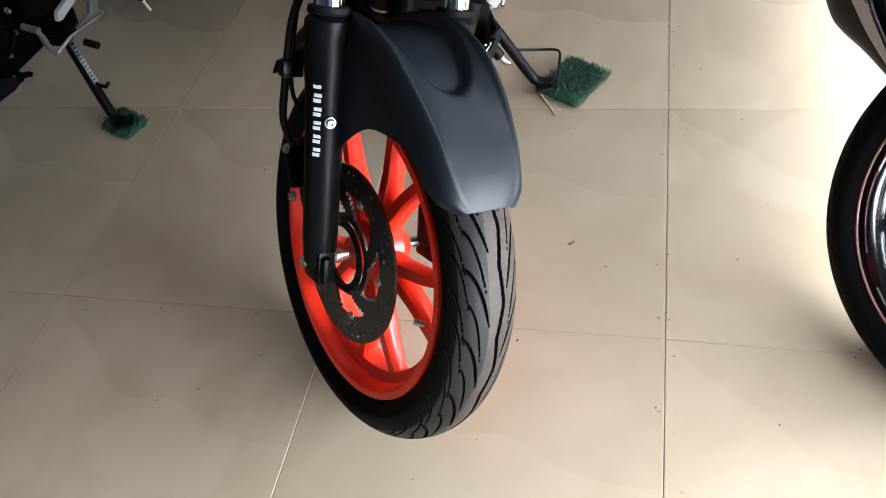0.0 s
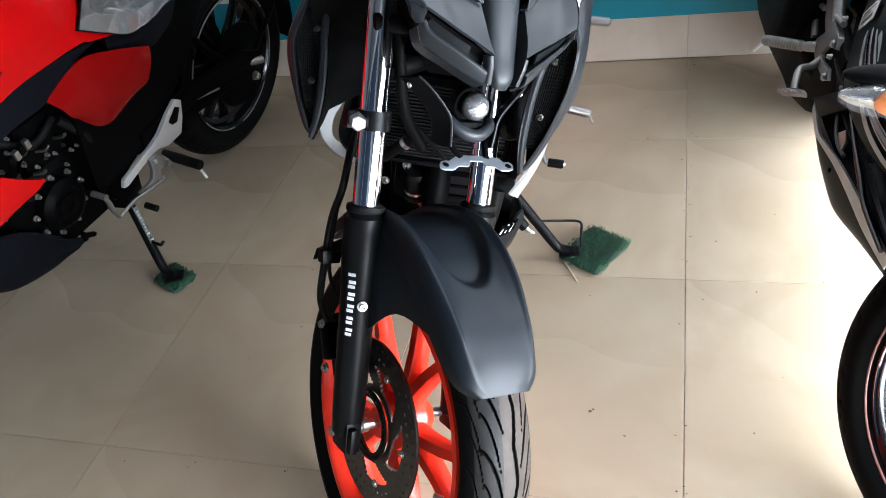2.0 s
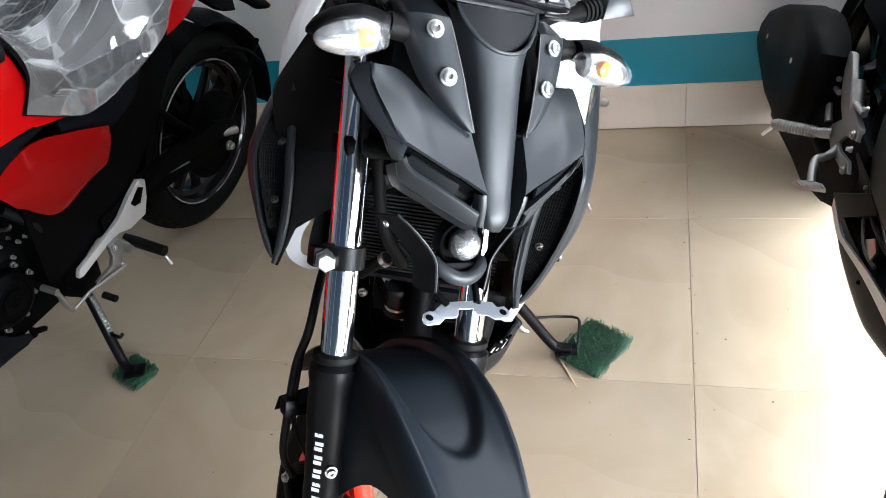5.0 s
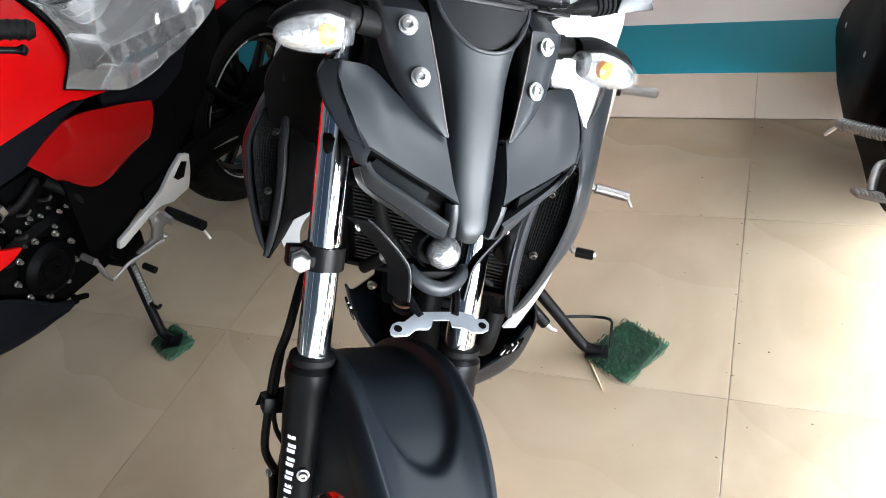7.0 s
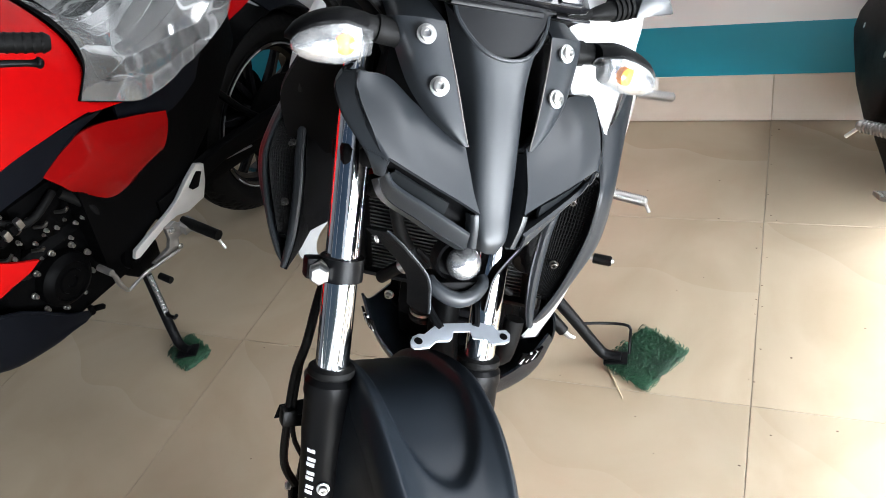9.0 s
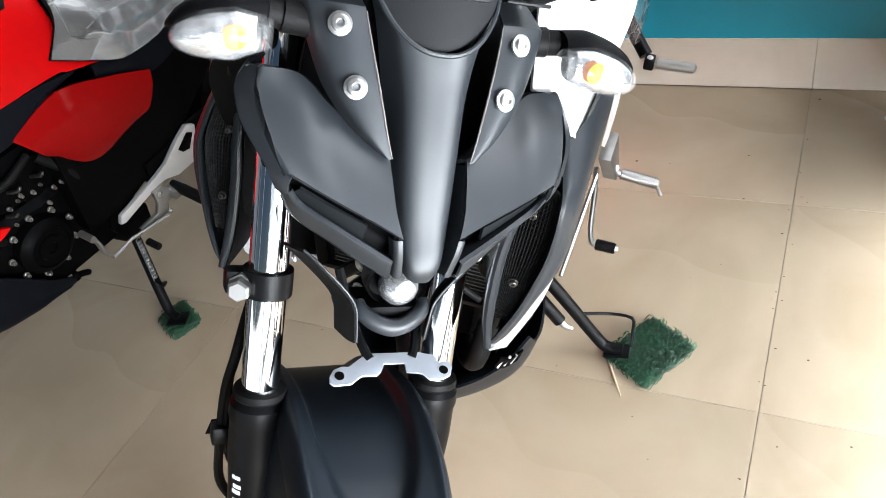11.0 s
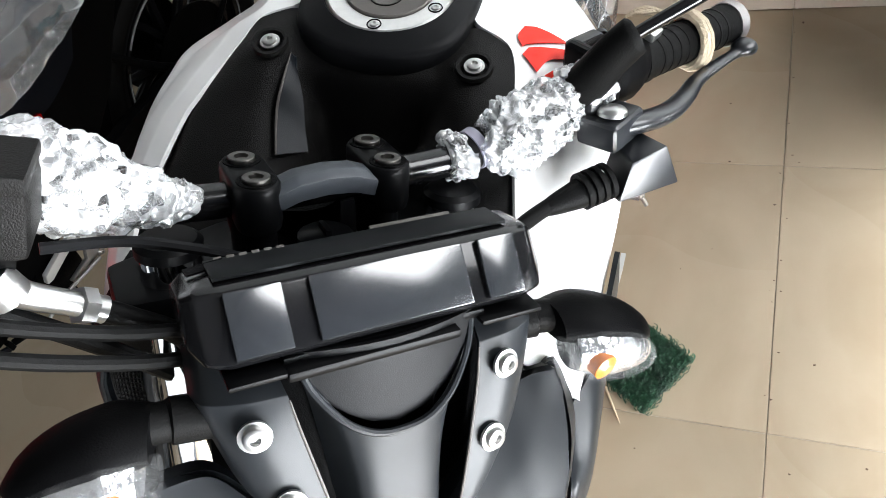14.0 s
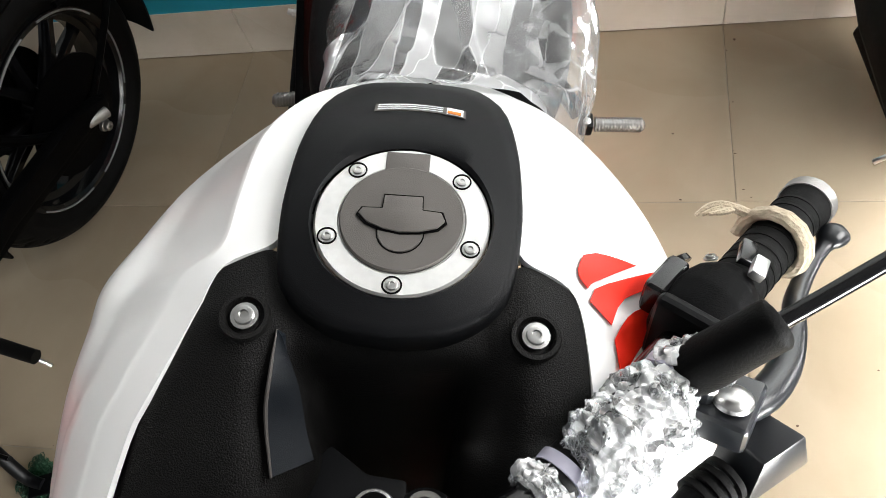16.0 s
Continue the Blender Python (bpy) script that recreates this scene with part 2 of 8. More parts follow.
def film_mat(name, haze, fold, size, gloss=0.16, turn=0.7, fine=0.25, line=0.4, even=False):
    """Clear film: a light haze, broad milky folds that fade to one side, painted glint lines and a glossy skin."""
    m = bpy.data.materials.new(name)
    m.use_nodes = True
    nt = m.node_tree
    nt.nodes.clear()
    out = nt.nodes.new("ShaderNodeOutputMaterial")
    tr = nt.nodes.new("ShaderNodeBsdfTransparent")
    tr.inputs[0].default_value = (0.93, 0.94, 0.95, 1)
    b = nt.nodes.new("ShaderNodeBsdfPrincipled")
    b.inputs["Base Color"].default_value = (0.84, 0.85, 0.86, 1)
    b.inputs["Roughness"].default_value = 0.4
    gl = nt.nodes.new("ShaderNodeBsdfGlossy")
    gl.inputs["Color"].default_value = (0.95, 0.95, 0.95, 1)
    gl.inputs["Roughness"].default_value = 0.13
    tc = nt.nodes.new("ShaderNodeTexCoord")

    def field(stretch, angle, scale, twist, detail=1.0):
        mp = nt.nodes.new("ShaderNodeMapping")
        mp.inputs["Rotation"].default_value = (0.3, 0.2, angle)
        mp.inputs["Scale"].default_value = stretch
        n = nt.nodes.new("ShaderNodeTexNoise")
        n.inputs["Scale"].default_value, n.inputs["Detail"].default_value, n.inputs["Distortion"].default_value = scale, detail, twist
        nt.links.new(tc.outputs["Object"], mp.inputs["Vector"])
        nt.links.new(mp.outputs[0], n.inputs["Vector"])
        return n.outputs["Fac"]

    def step(src, a, b_, lo, hi):
        r = nt.nodes.new("ShaderNodeMapRange")
        r.inputs[1].default_value, r.inputs[2].default_value, r.inputs[3].default_value, r.inputs[4].default_value = a, b_, lo, hi
        nt.links.new(src, r.inputs[0])
        return r.outputs[0]

    def calc(op, x, y):
        k = nt.nodes.new("ShaderNodeMath")
        k.operation = op
        for i, v in enumerate((x, y)):
            if isinstance(v, (int, float)):
                k.inputs[i].default_value = v
            else:
                nt.links.new(v, k.inputs[i])
        return k.outputs[0]

    def cells(stretch, angle, scale, feature):
        """Straight-edged facets; returns the texture node."""
        mp = nt.nodes.new("ShaderNodeMapping")
        mp.inputs["Rotation"].default_value = (0.3, 0.2, angle)
        mp.inputs["Scale"].default_value = stretch
        warp = nt.nodes.new("ShaderNodeTexNoise")
        warp.inputs["Scale"].default_value, warp.inputs["Detail"].default_value = size, 1.0
        nt.links.new(tc.outputs["Object"], warp.inputs["Vector"])
        mixv = nt.nodes.new("ShaderNodeVectorMath")
        mixv.operation = "MULTIPLY_ADD"
        mixv.inputs[1].default_value = (0.12 / size, 0.12 / size, 0.12 / size)
        nt.links.new(warp.outputs["Color"], mixv.inputs[0])
        nt.links.new(tc.outputs["Object"], mixv.inputs[2])
        v = nt.nodes.new("ShaderNodeTexVoronoi")
        v.feature = feature
        v.inputs["Scale"].default_value = scale
        nt.links.new(mixv.outputs[0], mp.inputs["Vector"])
        nt.links.new(mp.outputs[0], v.inputs["Vector"])
        return v

    def shade(node):
        sep = nt.nodes.new("ShaderNodeSeparateColor")
        nt.links.new(node.outputs["Color"], sep.inputs[0])
        return sep.outputs[0]
    wide, thin = ((1.0, 0.22, 0.4), (1.0, 0.07, 0.4)) if not even else ((1.0, 0.8, 0.9), (0.9, 0.7, 1.0))
    facets = calc("POWER", shade(cells(wide, turn, size * 1.5, "F1")), 3.0)
    facets2 = calc("POWER", shade(cells(thin, turn - 1.2, size * 4.0, "F1")), 6.0)
    # white lines on the facet edges paint in the glints of the creases
    crease = step(cells(wide, turn, size * 1.5, "DISTANCE_TO_EDGE").outputs["Distance"], 0.0, 0.03, line * 0.35, 0.0)
    glint_lines = step(cells(thin, turn - 1.2, size * 4.0, "DISTANCE_TO_EDGE").outputs["Distance"], 0.0, 0.03, line, 0.0)
    clear = step(field((1, 1, 1), 0.0, size * 0.8, 0.0), 0.38, 0.60, 0.25, 1.0)
    folds = calc("ADD", calc("ADD", calc("MULTIPLY", facets, fold), calc("MULTIPLY", facets2, fold * 0.6)), calc("MAXIMUM", crease, glint_lines))
    total = calc("MINIMUM", calc("ADD", calc("MULTIPLY", folds, clear), haze), 0.9)
    # every facet lies at its own tilt
    def vec(op, x, y):
        k = nt.nodes.new("ShaderNodeVectorMath")
        k.operation = op
        for i, v in enumerate((x, y)):
            if isinstance(v, tuple):
                k.inputs[i].default_value = v
            elif v is not None:
                nt.links.new(v, k.inputs[i])
        return k.outputs[0]
    geo = nt.nodes.new("ShaderNodeNewGeometry")
    tilt = vec("ADD", vec("SUBTRACT", cells(wide, turn, size * 1.5, "F1").outputs["Color"], (0.5, 0.5, 0.5)), vec("SUBTRACT", cells(thin, turn - 1.2, size * 4.0, "F1").outputs["Color"], (0.5, 0.5, 0.5)))
    nrm = vec("NORMALIZE", vec("ADD", geo.outputs["Normal"], vec("MULTIPLY", tilt, (fine, fine, fine))), None)
    nt.links.new(nrm, gl.inputs["Normal"])
    nt.links.new(nrm, b.inputs["Normal"])
    mx = nt.nodes.new("ShaderNodeMixShader")
    nt.links.new(total, mx.inputs[0])
    nt.links.new(tr.outputs[0], mx.inputs[1])
    nt.links.new(b.outputs[0], mx.inputs[2])
    top = nt.nodes.new("ShaderNodeMixShader")
    top.inputs[0].default_value = gloss
    nt.links.new(mx.outputs[0], top.inputs[1])
    nt.links.new(gl.outputs[0], top.inputs[2])
    nt.links.new(top.outputs[0], out.inputs[0])
    return m


WRAP = film_mat("clear_plastic_wrap", 0.12, 0.40, 9.0, 0.17, 0.6, 0.9)
WRAPR = film_mat("hazy_plastic_wrap", 0.13, 0.24, 8.0, 0.15, 0.45, 0.9, 0.5)
BUBBLE = film_mat("bubble_wrap", 0.32, 0.40, 70.0, 0.24, 0.7, 1.0, 0.4, True)
LENS = clear_mat("clear_ribbed_lens", (0.97, 0.97, 0.97), 0.07, 0.05, 0.10, 60, 16)


# mesh helpers ---------------------------------------------------------------
def catmull(p, t):
    """Point at t (0..len-1) on the smooth curve through the rows of p."""
    n = len(p)
    i = min(int(t), n - 2)
    f = t - i
    a, b = p[max(i - 1, 0)], p[i]
    c, d = p[i + 1], p[min(i + 2, n - 1)]
    return 0.5 * (2 * b + (c - a) * f + (2 * a - 5 * b + 4 * c - d) * f * f + (3 * b - a - 3 * c + d) * f ** 3)


def net_points(net, nu, nv):
    net = np.array(net, float)
    rows = np.array([catmull(net, (len(net) - 1) * i / nu) for i in range(nu + 1)])
    cols = np.swapaxes(rows, 0, 1)
    return np.swapaxes(np.array([catmull(cols, (len(cols) - 1) * j / nv) for j in range(nv + 1)]), 0, 1)


def grid_normals(g):
    du, dv = np.gradient(g, axis=0), np.gradient(g, axis=1)
    n = np.cross(du, dv)
    return n / np.maximum(np.linalg.norm(n, axis=2, keepdims=True), 1e-9)


def from_grid(g, thick=0.0, flip=False, wrap=False):
    """A sheet through a grid of points, given thickness away from its normal."""
    bm = bmesh.new()
    nu, nv = g.shape[:2]
    top = [[bm.verts.new(g[i, j]) for j in range(nv)] for i in range(nu)]
    last = nu if wrap else nu - 1
    for i in range(last):
        for j in range(nv - 1):
            k = (i + 1) % nu
            bm.faces.new((top[i][j], top[k][j], top[k][j + 1], top[i][j + 1]))
    if thick:
        low_p = g - grid_normals(g) * thick
        low = [[bm.verts.new(low_p[i, j]) for j in range(nv)] for i in range(nu)]
        for i in range(last):
            for j in range(nv - 1):
                k = (i + 1) % nu
                bm.faces.new((low[i][j + 1], low[k][j + 1], low[k][j], low[i][j]))
        for i in range(last):
            k = (i + 1) % nu
            for j in (0, nv - 1):
                bm.faces.new((top[i][j], top[k][j], low[k][j], low[i][j]))
        if not wrap:
            for j in range(nv - 1):
                for i in (0, nu - 1):
                    bm.faces.new((top[i][j], top[i][j + 1], low[i][j + 1], low[i][j]))
    bmesh.ops.recalc_face_normals(bm, faces=bm.faces) if thick else None
    if flip:
        bmesh.ops.reverse_faces(bm, faces=bm.faces)
    return bm


def patch(net, nu=12, nv=12, thick=0.004):
    return from_grid(net_points(net, nu, nv), thick)


def mirrored(net):
    """A half net, from the middle outwards, completed to the other side."""
    return [[(-x, y, z) for x, y, z in reversed(r[1:])] + [tuple(p) for p in r] for r in net]


def flipx(bm):
    """Mirror to the other side."""
    for v in bm.verts:
        v.co.x = -v.co.x
    bmesh.ops.reverse_faces(bm, faces=bm.faces)
    return bm


def join(*bms):
    out = bms[0]
    for b in bms[1:]:
        me = bpy.data.meshes.new("tmp")
        b.to_mesh(me)
        out.from_mesh(me)
        bpy.data.meshes.remove(me)
        b.free()
    return out


def tube(pts, r, n=12, sub=1, flat=1.0, cap=True):
    """A round bar along pts; r one radius or one a point; sub: smoothing steps between points."""
    pts = np.array(pts, float)
    rr = np.array([r] * len(pts) if np.isscalar(r) else r, float)[:, None]
    if sub > 1:
        m = (len(pts) - 1) * sub
        pts, rr = np.array([catmull(pts, i / sub) for i in range(m + 1)]), np.array([catmull(rr, i / sub) for i in range(m + 1)])
    bm = bmesh.new()
    rings, u = [], None
    for i, p in enumerate(pts):
        d = pts[min(i + 1, len(pts) - 1)] - pts[max(i - 1, 0)]
        d = d / np.linalg.norm(d)
        if u is None:
            u = np.cross(d, (0, 0, 1) if abs(d[2]) < 0.9 else (1, 0, 0))
        u = u - d * (u @ d)
        u /= np.linalg.norm(u)
        w = np.cross(d, u)
        rings.append([bm.verts.new(p + rr[i, 0] * (math.cos(a) * u + flat * math.sin(a) * w)) for a in (2 * math.pi * k / n for k in range(n))])
    for a, b in zip(rings, rings[1:]):
        for k in range(n):
            bm.faces.new((a[k], a[(k + 1) % n], b[(k + 1) % n], b[k]))
    if cap:
        bm.faces.new(rings[0][::-1])
        bm.faces.new(rings[-1])
    bmesh.ops.recalc_face_normals(bm, faces=bm.faces)
    return bm


def lathe(profile, n=48, m=None):
    """Turn (x, r) pairs round the x axis; a closed profile makes a solid ring."""
    bm = bmesh.new()
    rings = []
    for k in range(n):
        a = 2 * math.pi * k / n
        rings.append([bm.verts.new((x, -r * math.sin(a), r * math.cos(a))) for x, r in profile])
    c = len(profile)
    for k in range(n):
        a, b = rings[k], rings[(k + 1) % n]
        for i in range(c):
            j = (i + 1) % c
            bm.faces.new((a[i], a[j], b[j], b[i]))
    bmesh.ops.remove_doubles(bm, verts=bm.verts, dist=1e-6)
    bmesh.ops.recalc_face_normals(bm, faces=bm.faces)
    if m is not None:
        bm.transform(m)
    return bm


def plate(pts, thick, bevel=0.0, seg=2):
    """A flat piece with this outline, thickened behind it."""
    bm = bmesh.new()
    f = bm.faces.new([bm.verts.new(p) for p in pts])
    f.normal_update()
    n = f.normal.copy()
    ret = bmesh.ops.extrude_face_region(bm, geom=[f])
    for v in [g for g in ret["geom"] if isinstance(g, bmesh.types.BMVert)]:
        v.co -= n * thick
    bmesh.ops.recalc_face_normals(bm, faces=bm.faces)
    if bevel:
        bmesh.ops.bevel(bm, geom=list(bm.edges), offset=bevel, segments=seg, affect="EDGES", profile=0.6, clamp_overlap=True)
    return bm


def block(size, at=(0, 0, 0), turn=(0, 0, 0), bevel=0.0, seg=2):
    bm = bmesh.new()
    bmesh.ops.create_cube(bm, size=1)
    for v in bm.verts:
        v.co = Vector(v.co) * Vector(size)
    if bevel:
        bmesh.ops.bevel(bm, geom=list(bm.edges), offset=bevel, segments=seg, affect="EDGES", profile=0.6, clamp_overlap=True)
    bm.transform(pose(*at, *turn))
    return bm


def loft(sections, cap=True, nu=None):
    """A closed skin through closed loops of equal length."""
    s = np.array(sections, float)
    if nu:
        s = np.array([catmull(s, (len(s) - 1) * i / nu) for i in range(nu + 1)])
    bm = bmesh.new()
    rings = [[bm.verts.new(p) for p in r] for r in s]
    n = len(rings[0])
    for a, b in zip(rings, rings[1:]):
        for k in range(n):
            bm.faces.new((a[k], a[(k + 1) % n], b[(k + 1) % n], b[k]))
    if cap:
        bm.faces.new(rings[0][::-1])
        bm.faces.new(rings[-1])
    bmesh.ops.recalc_face_normals(bm, faces=bm.faces)
    return bm


def softened(bm, offset, seg=2):
    bmesh.ops.bevel(bm, geom=list(bm.edges), offset=offset, segments=seg, affect="EDGES", profile=0.6, clamp_overlap=True)
    return bm


def hexbolt(p, d, r, h):
    """A cap screw with a washer and a socket at p, pointing along d."""
    d = Vector(d).normalized()
    q = d.to_track_quat("X", "Z").to_matrix().to_4x4()
    m = Matrix.Translation(p) @ q
    prof = [(0, 0.0001), (0, r), (h * 0.35, r), (h * 0.4, r * 0.74), (h * 0.92, r * 0.7), (h, r * 0.6), (h, r * 0.34), (h * 0.55, r * 0.3), (h * 0.55, 0.0001)]
    return lathe(prof, 18, m)


def part(name, bm, material, parent, label="", m=None, sharp=34, kind=""):
    """One mesh object under a thing or a part; m: the frame in which it was drawn."""
    if m is not None:
        bm.transform(m)
    bm.normal_update()
    lim = radians(sharp)
    for f in bm.faces:
        f.smooth = True
    for e in bm.edges:
        if len(e.link_faces) == 2 and e.calc_face_angle(0) > lim:
            e.smooth = False
    me = bpy.data.meshes.new(name)
    bm.to_mesh(me)
    bm.free()
    me.materials.append(material)
    ob = new(name, me)
    if parent is not None:
        ob.parent = parent
        ob.matrix_parent_inverse = parent.matrix_world.inverted()
    return tagged(ob, label, kind=kind)


def thing(name, at, label, category, group=""):
    """An Empty at a thing's base."""
    e = new(name)
    e.empty_display_size = 0.1
    e.matrix_world = pose(*at)
    bpy.context.view_layer.update()
    return tagged(e, label, category, group)


def solo(name, bm, material, label, category, group="", kind="", m=None, sharp=34):
    """A thing that is one mesh."""
    ob = part(name, bm, material, None, label, m, sharp)
    return tagged(ob, "", category, group, kind)


# room -----------------------------------------------------------------------
XL, XR, YB, YF, ZC = -3.75, 1.7, 2.717, -1.3, 3.0


floor = solo("floor", block((XR - XL + 0.4, YB - YF + 0.4, 0.1), ((XL + XR) / 2, (YB + YF) / 2, -0.0511)), GROUT, "grouted bed under the glossy beige floor tiles", "floor", kind="structure")
TX = [0.45 + 0.603 * k for k in range(-7, 3)] + [1.69]
TY = [YB - 0.002] + [2.206 - 0.602 * k for k in range(0, 6)] + [YF + 0.002]
GAP = 0.0008
made = {}
for i in range(len(TX) - 1):
    for j in range(len(TY) - 1):
        sx, sy = TX[i + 1] - TX[i] - 2 * GAP, TY[j] - TY[j + 1] - 2 * GAP
        key = (round(sx, 4), round(sy, 4))
        if key not in made:
            bm = block((sx, sy, 0.009), bevel=0.0006, seg=1)
            me = bpy.data.meshes.new("tile")
            bm.to_mesh(me)
            bm.free()
            me.materials.append(TILE)
            made[key] = me
        t = new("tile", made[key])
        t.location = ((TX[i] + TX[i + 1]) / 2, (TY[j] + TY[j + 1]) / 2, -0.0045 + 0.0002 * ((i * 7 + j * 3) % 3 - 1))
        t.parent = floor

WT = 0.2
wall_n = solo("wall_north", block((XR - XL + 2 * WT, WT, ZC - 0.305), ((XL + XR) / 2, YB + WT / 2, 0.305 + (ZC - 0.305) / 2)), PLASTER, "white painted showroom wall above a teal band", "wall", kind="structure")
part("painted_band", block((XR - XL, WT, 0.155), ((XL + XR) / 2, YB + WT / 2 - 0.0015, 0.2275)), TEAL, wall_n, "teal painted band along the wall")
part("skirting_bed", block((XR - XL, WT - 0.01, 0.15), ((XL + XR) / 2, YB + WT / 2 + 0.004, 0.075)), GROUT, wall_n)
for i in range(len(TX) - 1):
    w = TX[i + 1] - TX[i] - 2 * GAP
    part("skirting_tile", block((w, 0.008, 0.148), ((TX[i] + TX[i + 1]) / 2, YB - 0.001, 0.0765), bevel=0.0009, seg=1), SKIRT, wall_n)
solo("wall_west", block((WT, YB - YF, ZC), (XL - WT / 2, (YB + YF) / 2, ZC / 2)), WESTP, "plain unseen side wall, dark to cut bounced light", "wall", kind="structure")


def glazed_wall(name, along, at, lo, hi, o0, o1, z0, z1, label):
    """A wall with one wide opening, its frame and panes."""
    def bit(a0, a1, zz0, zz1):
        c, s = ((a0 + a1) / 2, a1 - a0)
        size = (s, WT, zz1 - zz0) if along == "x" else (WT, s, zz1 - zz0)
        pos = (c, at, (zz0 + zz1) / 2) if along == "x" else (at, c, (zz0 + zz1) / 2)
        return block(size, pos)
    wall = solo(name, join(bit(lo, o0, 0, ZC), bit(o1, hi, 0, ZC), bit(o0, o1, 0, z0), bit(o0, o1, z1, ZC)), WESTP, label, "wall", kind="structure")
    win = solo("window_1" if along == "y" else "window_2", join(*[
        block((o1 - o0, 0.06, 0.05) if along == "x" else (0.06, o1 - o0, 0.05), ((o0 + o1) / 2, at, z) if along == "x" else (at, (o0 + o1) / 2, z)) for z in (z0 + 0.025, z1 - 0.025)],
        *[block((0.05, 0.06, z1 - z0 - 0.1) if along == "x" else (0.06, 0.05, z1 - z0 - 0.1), (a, at, (z0 + z1) / 2) if along == "x" else (at, a, (z0 + z1) / 2)) for a in (o0 + 0.025, (o0 + o1) / 2, o1 - 0.025)]),
        FRAMEM, "grey metal frame of a wide shop window", "window", kind="structure")
    if along == "y":
        part("spandrel", block((0.12, o1 - o0 - 0.1, SPANDREL[1] - SPANDREL[0]), (at, (o0 + o1) / 2, sum(SPANDREL) / 2)), WESTP, win, "unseen dark panel between window and transom")
    return wall


glazed_wall("wall_east", "y", XR + WT / 2, YF, YB, *EAST, "slate-painted wall with a wide bright window")
glazed_wall("wall_south", "x", YF - WT / 2, XL - WT, XR + WT, *SOUTH, "slate-painted end wall with a wide shop front")
solo("ceiling", block((XR - XL + 2 * WT, YB - YF + 2 * WT, 0.1), ((XL + XR) / 2, (YB + YF) / 2, ZC + 0.05)), CEIL, "plain grey ceiling", "ceiling", kind="structure")
solo("ground", block((400, 400, 0.1), (0, 0, -0.2)), mat("pale_concrete", (0.42, 0.41, 0.38), 0.9, vary=0.2, scale=3), "pale concrete ground outside the shop", "ground", kind="structure")

# frames of the three motorcycles: x across, y to the rear, z up in each -------
def axes(o, x, y, z):
    m = Matrix.Identity(4)
    for i, v in enumerate((x, y, z, o)):
        m.col[i][:3] = v
    return m


def leaning(o, yaw, lean=13.0):
    c, s, a = math.cos(radians(yaw)), math.sin(radians(yaw)), radians(lean)
    y, h = Vector((s, c, 0)), Vector((c, -s, 0))
    x = h * math.cos(a) - Vector((0, 0, math.sin(a)))
    return axes(Vector(o), x, y, x.cross(y))


FRONT = axes((0.0706, 1.0811, 0.5877), (0.6497, 0.6179, -0.4428), (-0.7453, 0.6326, -0.2108), (0.1499, 0.4670, 0.8715))   # fork, turned to its lock
BODY = leaning((-0.110, 1.487, 0), -4.0)
LEFTB = leaning((-1.18, 1.345, 0), 6.9)
RIGHTB = leaning((0.82, 1.57, 0), 0.0)
TURNED = axes((0, 0, 0), (0.773, 0.571, -0.276), (-0.634, 0.683, -0.363), (-0.019, 0.455, 0.89))     # a fork at its lock, seen from its motorcycle


# wheels ---------------------------------------------------------------------
def tread_depth(u, s, pitch, w):
    """Groove depth, 0 to 1, at u along and s across the tread."""
    def cut(gap):
        return max(0.0, min(1.0, 0.5 + gap / 0.0012))
    k = (u / pitch) % 1.0
    a = abs(s)
    # zigzag groove close to the crown
    d = cut(0.0017 - abs(s - 0.0045 - 0.0032 * (abs(2 * k - 1) * 2 - 1)))
    # slots that start flat at the shoulder and bend along the crown, alternating sides
    kk = (k + (0.5 if s < 0 else 0.0)) % 1.0
    for off, lo, hi, wide in ((0.0, 0.22, 0.80, 0.0036), (0.5, 0.34, 0.72, 0.0030), (0.28, 0.74, 0.97, 0.0020), (0.78, 0.70, 0.93, 0.0020)):
        q = (a / w - lo) / (hi - lo)
        if 0 < q < 1:
            want = (off + 0.85 * (1 - q) ** 1.7) % 1.0
            dk = abs(kk - want)
            dk = min(dk, 1 - dk) * pitch * (0.55 + 0.45 * q)
            d = max(d, cut(wide * min(1.0, 4 * q) * (1.15 - 0.75 * q) - dk))
    return d


